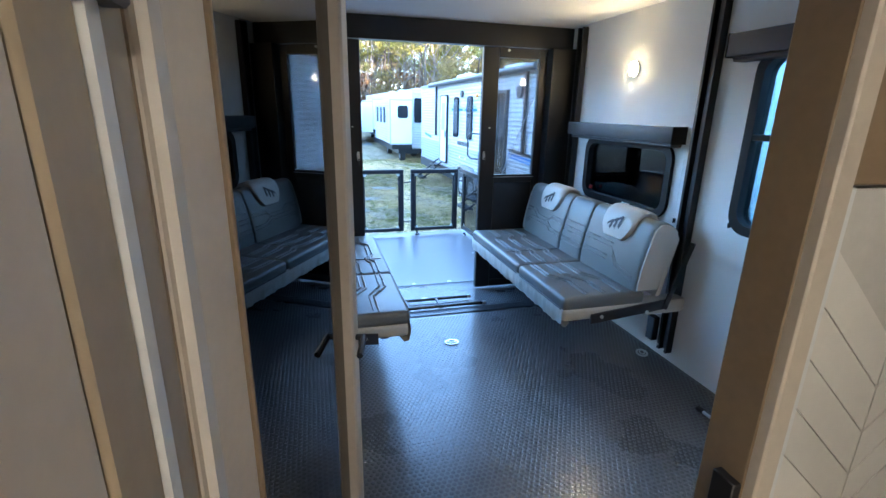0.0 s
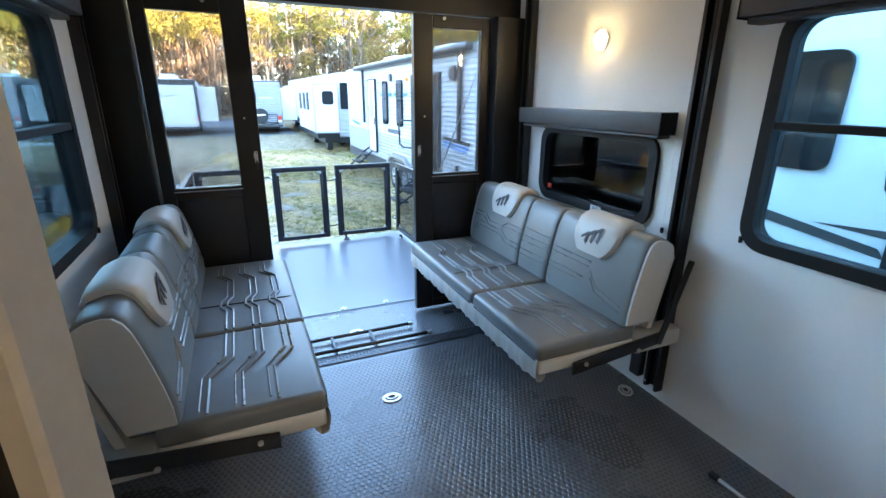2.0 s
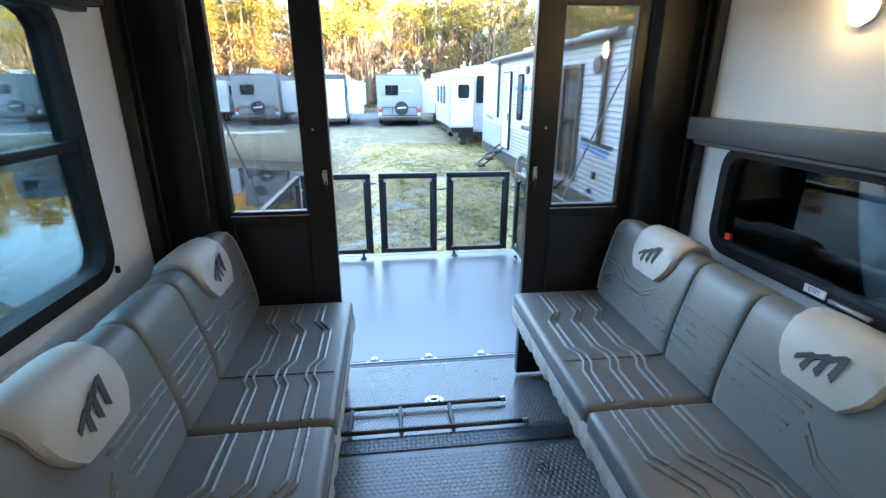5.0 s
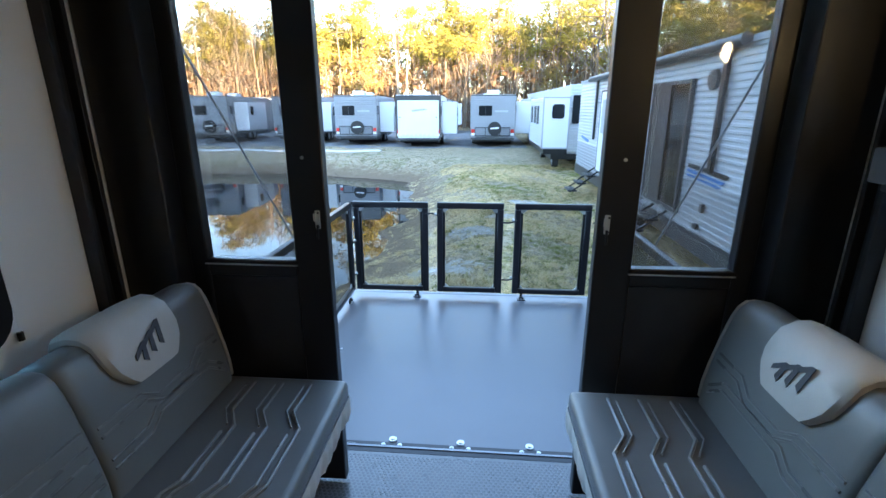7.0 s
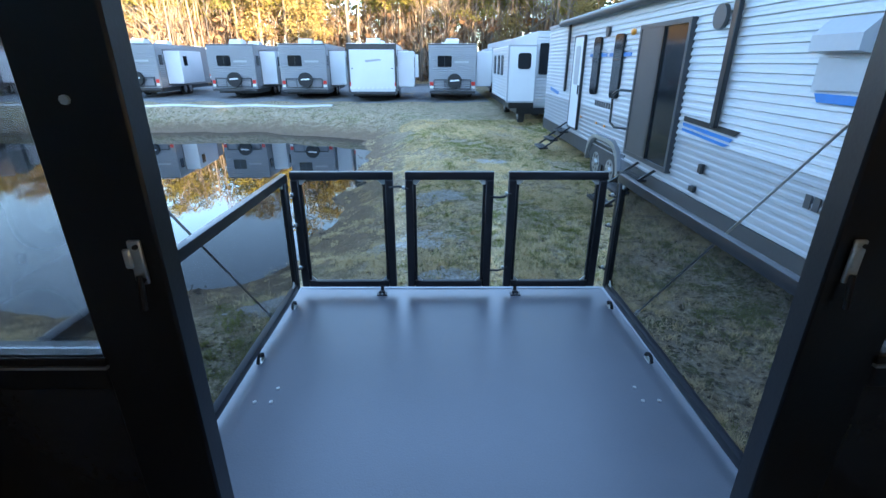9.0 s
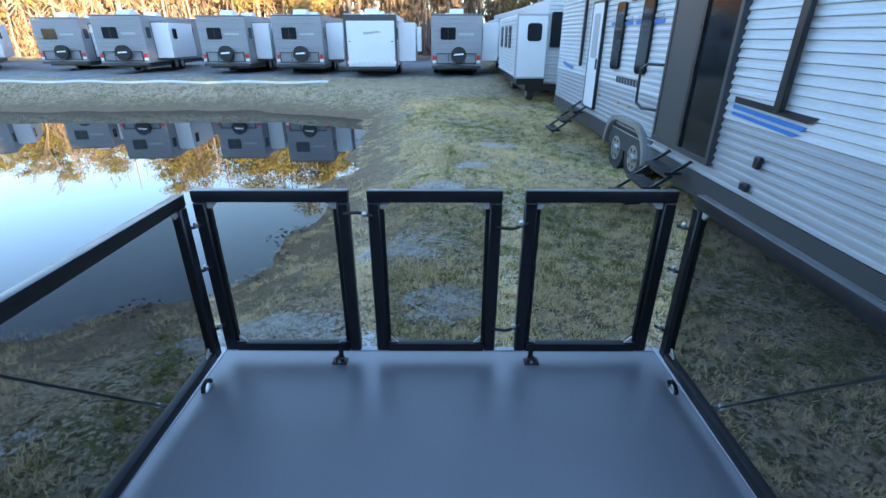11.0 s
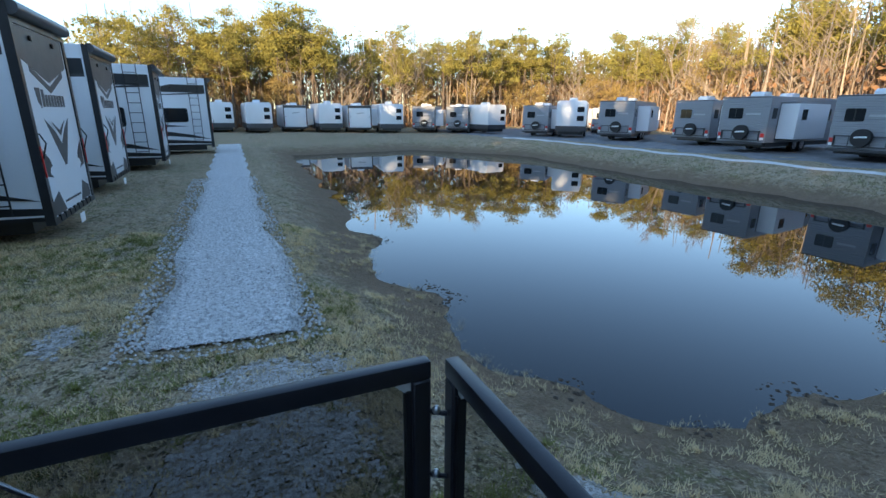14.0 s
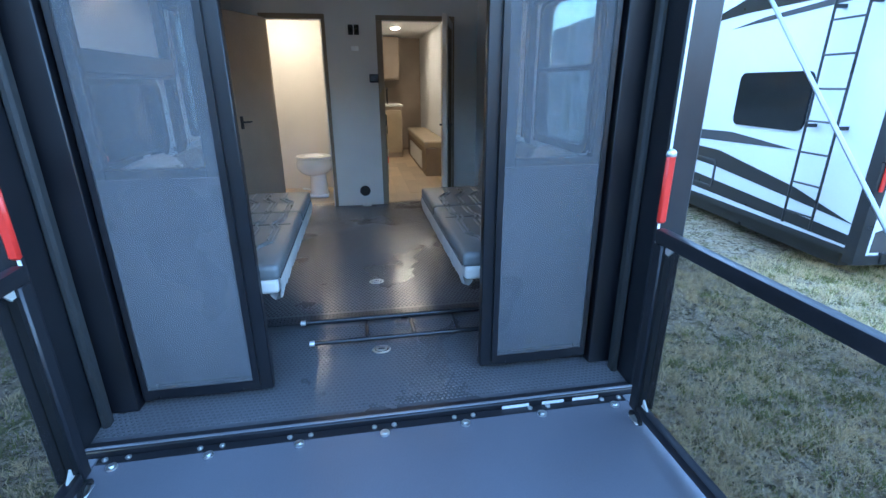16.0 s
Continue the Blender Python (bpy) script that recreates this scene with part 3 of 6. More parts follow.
# ---------------------------------------------------------------- folding sofas
def cushion(x0, y0, z0, x1, y1, z1, r=0.03, sag=0.01):
    """A soft block with round edges, slightly crowned."""
    b = B()
    b.box(x0, y0, z0, x1, y1, z1, r, seg=3)
    cx, cy = (x0 + x1) / 2, (y0 + y1) / 2
    for v in b.bm.verts:
        if v.co.z > z1 - r * 1.5:
            v.co.z += sag * (1 - ((v.co.x - cx) / (x1 - x0) * 2) ** 2) * (1 - ((v.co.y - cy) / (y1 - y0) * 2) ** 2)
    return b


def wrinkled_skirt(L):
    """A hanging vinyl skirt with soft vertical wrinkles along its length."""
    b = B()
    n = 90
    rows = []
    for i in range(n + 1):
        y = 0.004 + (L - 0.008) * i / n
        w = 0.006 * math.sin(i * 0.7) * math.sin(i * 0.23 + 1) + 0.004 * math.sin(i * 1.9)
        rows.append([b.bm.verts.new((x, y, z)) for x, z in ((0.004, 0.44), (-0.004 + w * 0.4, 0.41), (-0.002 + w, 0.375), (0.006 + w * 0.7, 0.342 + w * 0.5), (0.03, 0.335 + w * 0.4), (0.05, 0.36))])
    for p, q in zip(rows[:-1], rows[1:]):
        for k in range(5):
            b.bm.faces.new((p[k], p[k + 1], q[k + 1], q[k]))
    return b


def piping(parent, pts, r=0.0058, name="piping", material="vinyl_ridge_lit"):
    part(name, B().tube(pts, r, 6), material, parent, "raised quilting seam")


def emblem(parent, m):
    """Three slanted angular strokes, in place of a maker's mark."""
    b = B()
    for i in range(3):
        x, y = 0.036 - i * 0.033, 0.006 - i * 0.015
        b.prism([(x - 0.03, y + 0.014), (x + 0.002, y + 0.036), (x + 0.014, y + 0.036), (x + 0.003, y - 0.032 + i * 0.008), (x - 0.011, y - 0.022 + i * 0.008), (x - 0.003, y + 0.018), (x - 0.03, y + 0.001)], "z", -0.0005, 0.0015)
    return part("emblem", b, "emblem", parent, "dark angular emblem", smooth=False, m=m)


# outline of the sofa's back seen from its end: front face, crest, rear face
BACK = [(0.425, 0.5), (0.428, 0.56), (0.44, 0.63), (0.458, 0.71), (0.475, 0.775), (0.49, 0.825), (0.506, 0.857), (0.528, 0.876), (0.556, 0.88),
        (0.592, 0.873), (0.622, 0.858), (0.64, 0.836), (0.643, 0.81), (0.63, 0.74), (0.595, 0.62), (0.56, 0.5)]


def back_face(z):
    """The front face's x at a height."""
    for (xa, za), (xb, zb) in zip(BACK[:8], BACK[1:9]):
        if za <= z <= zb:
            return xa + (xb - xa) * (z - za) / (zb - za)
    return BACK[8][0]


def back_section(y0, y1):
    """A padded length of the back: its rim drawn in, so that the joints read as soft creases."""
    b = B()
    rows = []
    cx, cz = 0.55, 0.7
    for y, k in ((y0, 0.84), (y0 + 0.004, 0.93), (y0 + 0.014, 0.98), (y0 + 0.035, 1.0), ((y0 + y1) / 2, 1.008), (y1 - 0.035, 1.0), (y1 - 0.014, 0.98), (y1 - 0.004, 0.93), (y1, 0.84)):
        rows.append([b.bm.verts.new((cx + (x - cx) * k, y, cz + (z - cz) * (1 - (1 - k) * 0.55) if z > 0.55 else z)) for x, z in BACK])
    n = len(BACK)
    fs = [b.bm.faces.new(rows[0]), b.bm.faces.new(rows[-1][::-1])]
    for p, q in zip(rows[:-1], rows[1:]):
        for i in range(n):
            fs.append(b.bm.faces.new((p[i], q[i], q[(i + 1) % n], p[(i + 1) % n])))
    bmesh.ops.recalc_face_normals(b.bm, faces=fs)
    return b


def headrest_pad(y0, y1):
    """A tapered pad draped over the crest: wide on top, narrow and round below."""
    b = B()
    prof = [(0.73, 0.5), (0.735, 0.6), (0.755, 0.74), (0.785, 0.9), (0.82, 0.98), (0.848, 1.0)]
    line = [(back_face(z), z, w) for z, w in prof] + [(0.512, 0.868, 1.0), (0.535, 0.884, 1.0), (0.57, 0.886, 1.0), (0.6, 0.876, 0.98), (0.625, 0.864, 0.95), (0.642, 0.845, 0.9)]
    c, h = (y0 + y1) / 2, (y1 - y0) / 2
    us = (-1, -0.93, -0.6, 0, 0.6, 0.93, 1)
    top, low = [], []
    for k, (x, z, w) in enumerate(line):
        nx, nz = (-0.97, 0.24) if k < 6 else (-0.6, 0.8) if k == 6 else (0.1, 1.0)
        end = 0.35 if k in (0, len(line) - 1) else 1.0
        top.append([b.bm.verts.new((x + nx * t, c + h * w * u, z + nz * t)) for u in us for t in [end * (0.012 if abs(u) == 1 else 0.022 if abs(u) > 0.9 else 0.026)]])
        low.append([b.bm.verts.new((x - nx * 0.004, c + h * w * u, z - nz * 0.004)) for u in us])
    fs = []
    m, n = len(us), len(line)
    for g in (top, low):
        for p, q in zip(g[:-1], g[1:]):
            for i in range(m - 1):
                fs.append(b.bm.faces.new((p[i], q[i], q[i + 1], p[i + 1])))
    for k in range(n - 1):
        for i in (0, m - 1):
            fs.append(b.bm.faces.new((top[k][i], top[k + 1][i], low[k + 1][i], low[k][i])))
    for k in (0, n - 1):
        for i in range(m - 1):
            fs.append(b.bm.faces.new((top[k][i], top[k][i + 1], low[k][i + 1], low[k][i])))
    bmesh.ops.recalc_face_normals(b.bm, faces=fs)
    return b


def sofa(s, y_near):
    """A wall-mounted folding sofa: local x runs from its front edge (0) to the wall, y along it."""
    L, J1, J2 = 4.915 - y_near, 0.575, 0.85
    so = thing("folding_sofa", "grey quilted vinyl fold-down sofa with light headrests, hung on bed rails", "sofa",
               Matrix.Translation((s * 0.4, y_near, 0)) @ Matrix.Diagonal((s, 1, 1, 1)), "folding sofas")
    zt = 0.497
    part("base", cushion(0.008, 0.0, 0.365, 0.5, L, 0.432, 0.02, 0), "vinyl_light", so, "pale vinyl underside and skirt")
    part("front_skirt", wrinkled_skirt(L), "vinyl_light", so, "pale wrinkled vinyl skirt")
    seats = []
    for y0, y1 in ((0.0, J1 - 0.002), (J1 + 0.002, L)):
        c = part("seat_cushion", cushion(0.0, y0, 0.425, 0.5, y1, zt, 0.026, 0.01), "vinyl_grey", so, "dark grey quilted vinyl seat")
        seats.append((c, y0, y1))
    near, far = seats[0][0], seats[1][0]
    z = zt + 0.004
    for i in range(3):
        x = 0.075 + i * 0.105
        piping(near, [(x, J1 - 0.02, z - 0.003), (x, 0.34, z), (x + 0.075, 0.225, z), (x + 0.075, 0.03, z - 0.004)])
        piping(near, [(x + 0.028, J1 - 0.02, z - 0.003), (x + 0.028, 0.355, z), (x + 0.05, 0.32, z)])
        piping(near, [(x + 0.055, 0.315, z), (x + 0.099, 0.235, z), (x + 0.099, 0.05, z - 0.004)], 0.0035)
        piping(far, [(x, J1 + 0.02, z - 0.003), (x, 0.78, z), (x + 0.024, 0.83, z), (x + 0.024, J2 + 0.03, z), (x, 0.93, z), (x, 1.16, z), (x + 0.05, 1.24, z), (x + 0.05, L - 0.05, z - 0.004)])
        piping(far, [(x + 0.028, J1 + 0.02, z - 0.003), (x + 0.028, 0.77, z), (x + 0.052, 0.82, z), (x + 0.052, J2 + 0.03, z), (x + 0.028, 0.93, z), (x + 0.028, 1.13, z)])
        piping(far, [(x + 0.028, 1.165, z), (x + 0.076, 1.245, z), (x + 0.076, L - 0.06, z - 0.004)], 0.0035)
    part("fold_seam", B().tube([(0.03, J2, zt + 0.001), (0.42, J2, zt + 0.004)], 0.003, 6), "emblem", far, "dark stitched fold")
    for c, y0, y1 in seats:
        part("edge_welt", B().tube([(0.003, y0 + 0.02, 0.434), (0.003, y1 - 0.02, 0.434)], 0.005, 6), "emblem", c, "dark welt")
    # the back in three padded lengths
    for k, (y0, y1) in enumerate(((0.0, J1), (J1 + 0.001, J2), (J2 + 0.001, L - 0.03))):
        c = part("back_cushion", back_section(y0, y1), "vinyl_back", so, "grey quilted vinyl back")

        def run(pts, r=0.0045):
            piping(c, [(back_face(zz) - 0.001, yy, zz) for yy, zz in pts], r)
        if k == 1:
            for zz in (0.575, 0.605, 0.65, 0.68, 0.72):
                run([(y0 + 0.02, zz), (y1 - 0.02, zz)])
        elif k == 0:
            for zz, a in ((0.7, 0.27), (0.675, 0.28), (0.62, 0.3), (0.595, 0.31)):
                run([(y1 - 0.02, zz), (a, zz)])
            run([(0.26, 0.66), (0.2, 0.6), (0.045, 0.575)])
            run([(0.25, 0.63), (0.2, 0.575), (0.045, 0.55)])
        else:
            for zz, a in ((0.7, 1.02), (0.675, 1.03)):
                run([(y0 + 0.02, zz), (a, zz), (a + 0.06, zz - 0.035), (a + 0.2, zz - 0.035), (a + 0.26, zz), (y1 - 0.04, zz)])
            for zz, a in ((0.61, 1.0), (0.585, 1.01)):
                run([(y0 + 0.02, zz), (a, zz), (a + 0.05, zz + 0.03), (y1 - 0.12, zz + 0.03), (y1 - 0.05, zz - 0.02)])
    part("back_shell", B().prism([(0.57, 0.46), (0.6, 0.46), (0.672, 0.78), (0.657, 0.81), (0.642, 0.76)], "y", 0.01, L - 0.04, 0.004), "vinyl_light", so, "pale vinyl back shell")
    for y in (-0.011, L - 0.03):
        rim = [(0.55 + (x - 0.55) * 0.94, 0.7 + (zz - 0.7) * 0.95) for x, zz in BACK]
        part("back_side", B().prism(rim, "y", y, y + 0.012, 0.003), "vinyl_light", so, "pale vinyl end panel")
    for y0, y1 in ((0.14, 0.43), (0.955, 1.245)):
        hr = part("headrest", headrest_pad(y0, y1), "vinyl_light", so, "pale draped headrest pad")
        tilt = math.atan2(back_face(0.82) - back_face(0.76), 0.06)
        emblem(hr, Matrix.Translation((back_face(0.815) - 0.0275, (y0 + y1) / 2, 0.822)) @ Matrix.Rotation(tilt, 4, "Y") @ Matrix(((0, 0, -1, 0), (-1, 0, 0, 0), (0, 1, 0, 0), (0, 0, 0, 1))) @ Matrix.Diagonal((s * 1.12, 1.12, 1, 1)))
    # steel arms and lower stop
    for y in (-0.026, L + 0.002):
        part("swing_arm", B().prism([(0.16, 0.35), (0.62, 0.395), (0.62, 0.45), (0.16, 0.405)], "y", y, y + 0.012, 0.003), "black_metal", so, "black steel swing arm")
        part("back_arm", B().box(0.0, y - 0.006, -0.02, 0.035, y + 0.004, 0.37, 0.003, m=Matrix.Translation((0.6, 0, 0.42)) @ Matrix.Rotation(radians(18), 4, "Y")), "black_metal", so)
        for x in (0.22, 0.5):
            part("pivot", B().cyl((x, y - 0.008, 0.39), (x, y + 0.014, 0.39), 0.009, 10), "zinc", so)
        part("wall_pad", B().box(0.5, y + 0.014 if y < 0 else y - 0.1, 0.36, 0.76, y + 0.11 if y < 0 else y - 0.004, 0.44, 0.012, seg=2), "vinyl_light", so, "pale vinyl flap")
    part("under_bar", B().box(0.1, 0.05, 0.335, 0.14, L - 0.05, 0.364, 0.004), "black_metal", so)
    return so


sofa(1, 3.43)
sofa(-1, 3.46)

# ---------------------------------------------------------------- doors in the partition, jambs
def jamb(x0, x1, material, n):
    d = thing("door_frame_%d" % n, "wood-grain door casing in the partition", "door frame", kind="structure")
    w = 0.045
    for a, c in ((x0 - w, x0 - 0.013), (x1 - 0.012, x1 + w)):
        part("jamb_leg", B().box(a, Y0 - 0.065, 0.0, c, Y0 + 0.012, 1.795, 0.004), material, d)
    part("jamb_head", B().box(x0 - w, Y0 - 0.065, 1.796, x1 + w, Y0 + 0.012, 1.84, 0.004), material, d)


jamb(-0.91, -0.235, "wood_brown", 1)
jamb(0.33, 0.83, "wood_brown", 2)

d = thing("garage_door", "tall dark glass garage door in a pale frame, swung open against the wall", "door", pose(-0.955, 1.846, 0.01, 0, 0, 75))
part("stile", B().box(0.0, -0.034, 0.0, 0.125, 0.0, 1.77, 0.006), "wood_pale", d)
part("glazing_bead", B().box(0.125, -0.037, 0.07, 0.133, -0.003, 1.71, 0.002), "wood_brown", d, "brown bead round the glass")
part("stile", B().box(0.682, -0.046, 0.0, 0.747, 0.0, 1.77, 0.006), "wood_pale", d)
part("rail", B().box(0.125, -0.034, 0.0, 0.682, 0.0, 0.07, 0.004), "wood_grey", d)
part("rail", B().box(0.125, -0.034, 1.71, 0.682, 0.0, 1.77, 0.004), "wood_grey", d)
part("pane", B().box(0.133, -0.02, 0.07, 0.682, -0.014, 1.71), "door_mirror", d, "dark mirror-like glass")
for s in (0.006, -0.04):
    h = part("handle", B().box(0.694, s - 0.004, 0.8, 0.73, s + 0.008, 0.92, 0.003), "black_metal", d, "black lever handle")
    part("lever", B().tube([(0.712, s + 0.002, 0.86), (0.712, s + (0.03 if s > 0 else -0.026), 0.86), (0.627, s + (0.034 if s > 0 else -0.03), 0.855)], 0.008, 8), "black_metal", h)
for z in (0.25, 0.9, 1.55):
    part("hinge", B().cyl((0.0, -0.005, z), (0.0, -0.005, z + 0.08), 0.008, 10), "black_metal", d)

d = thing("bathroom_door", "wood-grain bathroom door standing open into the garage", "door", pose(0.84, Y0 + 0.03, 0.01, 0, 0, 62))
part("leaf", B().box(0.0, 0.0, 0.0, 0.53, 0.034, 1.79, 0.004), "wood_grey", d)
for s in (-0.008, 0.038):
    h = part("handle", B().box(0.47, s - 0.003, 0.84, 0.505, s + 0.007, 0.95, 0.003), "black_metal", d, "black lever handle")
    part("lever", B().tube([(0.487, s, 0.9), (0.487, s + (0.03 if s > 0 else -0.03), 0.9), (0.4, s + (0.034 if s > 0 else -0.034), 0.9)], 0.008, 8), "black_metal", h)

# ---------------------------------------------------------------- patio ramp and its railings
ramp = thing("patio_ramp", "lowered grey ramp door used as a patio deck", "ramp", kind="structure")
def rz(y):
    return -0.095 - (y - 5.26) * 0.026
part("deck", B().prism([(5.262, rz(5.262)), (7.33, rz(7.33)), (7.33, rz(7.33) - 0.07), (5.262, rz(5.262) - 0.07)], "x", -1.06, 1.06), "ramp_top", ramp, "grey gritty ramp surface")
for s in (-1, 1):
    x0, x1 = sorted((s * 1.061, s * 1.115))
    part("side_edge", B().prism([(5.262, rz(5.262) + 0.003), (7.36, rz(7.36) + 0.003), (7.36, rz(7.36) - 0.075), (5.262, rz(5.262) - 0.075)], "x", x0, x1, 0.004), "aluminium_dull", ramp, "dull metal ramp edge")
part("end_edge", B().box(-1.06, 7.331, rz(7.33) - 0.075, 1.06, 7.365, rz(7.33) + 0.004, 0.004), "aluminium_dull", ramp, "dull metal ramp edge")
for i in range(7):
    x = (i - 3) * 0.33
    part("hinge_bolt", B().cyl((x, 5.318, rz(5.318)), (x, 5.318, rz(5.318) + 0.008), 0.019, 16).cyl((x, 5.318, rz(5.318) + 0.008), (x, 5.318, rz(5.318) + 0.013), 0.01, 6), "zinc", ramp)
    for dx in (-0.04, 0.04):
        part("sill_bolt", B().cyl((x + dx, 5.278, rz(5.278) + 0.002), (x + dx, 5.278, rz(5.278) + 0.008), 0.0105, 12).cyl((x + dx, 5.278, rz(5.278) + 0.008), (x + dx, 5.278, rz(5.278) + 0.0115), 0.0055, 6), "zinc", ramp)
part("hinge_plate", B().prism([(5.2625, rz(5.2625) + 0.0005), (5.298, rz(5.298) + 0.0005), (5.298, rz(5.298) + 0.003), (5.2625, rz(5.2625) + 0.003)], "x", -1.055, 1.055), "black_metal", ramp, "black metal hinge strip", smooth=False)
for s in (-1, 1):
    for dx, dy in ((0, 0), (0, 0.1), (0.075, 0)):
        part("deck_bolt", B().cyl((s * (0.86 + dx), 6.12 + dy, rz(6.12 + dy)), (s * (0.86 + dx), 6.12 + dy, rz(6.12 + dy) + 0.005), 0.009, 10), "zinc", ramp)
for x0, x1, m_ in ((-0.62, -0.5, "label_white"), (-0.78, -0.68, "label_white"), (-0.94, -0.82, "label_white")):
    part("warning_label", B().box(x0, 5.262, -0.109, x1, 5.2635, -0.078), m_, ramp, "small white warning label")
part("label_band", B().box(-0.62, 5.2636, -0.109, -0.5, 5.2642, -0.099), "red_plastic", ramp, "red band")


def railing_panel(p, q, z0, z1, sl=0.0):
    """An upright framed mesh panel between two plan points, with clear corner gussets."""
    p, q = Vector((*p, 0)), Vector((*q, 0))
    L = (q - p).length
    a = math.degrees(math.atan2(q.y - p.y, q.x - p.x))
    t = thing("patio_gate", "black tubular patio gate with dark mesh infill on the patio", "gate", pose(p.x, p.y, z0, 0, 0, a), "patio gates")
    h, w = z1 - z0, 0.052
    d = sl * L
    part("top_rail", B().prism([(0, h - w), (L, h - w + d), (L, h + d), (0, h)], "y", -0.02, 0.02, 0.008), "black_metal", t)
    part("bottom_rail", B().prism([(w, 0), (L - w, d), (L - w, w * 0.8 + d), (w, w * 0.8)], "y", -0.019, 0.019, 0.006), "black_metal", t)
    for x0, dd in ((0.0, 0), (L - w, d)):
        part("upright", B().box(x0, -0.0195, dd, x0 + w, 0.0195, h - w + dd, 0.006), "black_metal", t)
    part("mesh_sheet", B().prism([(w * 0.6, w * 0.5), (L - w * 0.6, w * 0.5 + d), (L - w * 0.6, h - w * 0.6 + d), (w * 0.6, h - w * 0.6)], "y", 0.021, 0.0225), "mesh_screen" if L > 1 else "clear_vinyl", t, "see-through dark mesh sheet", smooth=False)
    g = 0.05
    for cx, cz, ux, uz in ((w, h - w, 1, -1), (L - w, h - w + d, -1, -1), (w, w * 0.8, 1, 1), (L - w, w * 0.8 + d, -1, 1)):
        part("gusset", B().prism([(cx, cz), (cx + ux * g, cz), (cx, cz + uz * g)], "y", -0.004, 0.004), "gusset", t, "pale corner gusset", smooth=False)
    part("inner_strip", B().box(w, -0.012, 0.05, w + 0.016, 0.012, h - w - 0.03), "black_plastic", t)
    part("inner_strip", B().box(L - w - 0.016, -0.012, 0.05 + d, L - w, 0.012, h - w - 0.03 + d), "black_plastic", t)
    return t


FY = 7.285
for x0, x1 in ((-1.025, -0.376), (-0.3, 0.262), (0.355, 0.982)):
    railing_panel((x0, FY), (x1, FY), -0.1, 0.7)
railing_panel((-1.045, 5.36), (-1.045, 7.23), -0.07, 0.715, -0.009)
railing_panel((1.045, 7.23), (1.045, 5.36), -0.08, 0.70, 0.009)


def link(p, q, n):
    t = thing("hook_bar", "black hooked latch bar linking two railing panels", "latch", Matrix.Translation(p), "railing latches")
    v = Vector(q) - Vector(p)
    part("arm", B().tube([(0, 0, 0), v * 0.45 + Vector((0, -0.012, n)), v * 0.6 + Vector((0, -0.012, n)), v], 0.007, 8), "black_metal", t)
    part("knob", B().ball(v * 0.75 + Vector((0, -0.018, 0.012)), 0.011, 0.011, 0.013), "zinc", t, "bright pin")


link((-0.40, FY - 0.02, 0.60), (-0.28, FY - 0.02, 0.59), 0.015)
link((0.24, FY - 0.02, 0.54), (0.375, FY - 0.02, 0.56), -0.01)
link((0.24, FY - 0.02, 0.03), (0.375, FY - 0.02, 0.05), -0.01)
for s in (-1, 1):
    for z in (0.55, 0.35, 0.05):
        link((s * 1.045, FY - 0.06, z), (s * 1.0, FY - 0.02, z), 0.0)
for x in (-0.477, 0.437):
    t = thing("floor_stand", "black railing foot post on a metal shoe bolted to the deck", "railing foot", pose(x, 7.25, rz(7.25)), "railing feet")
    part("shoe", B().box(-0.035, -0.03, 0.0, 0.035, 0.02, 0.008, 0.002).box(-0.02, -0.015, 0.008, 0.02, 0.015, 0.025, 0.004), "black_metal", t)
    part("post", B().cyl((0, 0.02, 0.0), (0, 0.03, 0.09), 0.012, 10), "black_metal", t)
    part("bolt", B().cyl((0.0, -0.02, 0.008), (0.0, -0.02, 0.016), 0.008, 8), "zinc", t)
for s in (-1, 1):
    for y in (7.05, 6.45, 5.42):
        t = thing("deck_ring", "black strap loop with a metal ring at the ramp edge", "strap ring", pose(s * 1.025, y, rz(y) + 0.001), "deck rings")
        part("plate", B().box(-0.014, -0.03, 0.0, 0.014, 0.03, 0.006, 0.002), "zinc", t)
        arc = [[(k * 0.034 * math.cos(a), 0.006 + k * 0.03 * math.sin(a)) for a in (i * math.pi / 10 for i in range(11))] for k in (1.2, 0.8)]
        part("loop", B().prism(arc[0] + arc[1][::-1], "x", -0.007, 0.007), "black_plastic", t)
    c = thing("ramp_cable", "thin steel cable holding the lowered ramp door", "cable", Matrix(), "ramp cables")
    part("wire", B().cyl((s * 1.125, 5.25, 1.8), (s * 1.132, 6.93, rz(6.93)), 0.0055, 8), "aluminium", c)
    part("end_fitting", B().cyl((s * 1.132, 6.88, rz(6.9) + 0.06), (s * 1.132, 6.94, rz(6.9) - 0.01), 0.012, 10), "zinc", c)

# ---------------------------------------------------------------- the ground and the pond
POND = [(-30.7, 10.8), (-32.6, 19.2), (-26.3, 23.9), (-15.7, 23.4), (-7.9, 23.9), (-3.2, 21.8), (-2.7, 18.9), (-2.5, 14.7), (-2.5, 12.3), (-2.6, 10.9),
        (-3.0, 10.3), (-3.95, 9.8), (-5.2, 9.8), (-6.4, 9.75), (-7.5, 9.5), (-9.6, 9.8), (-14.5, 10.2)]
WATER = -1.42


def smooth(a, b, v):
    t = np.clip((v - a) / (b - a), 0, 1)
    return t * t * (3 - 2 * t)


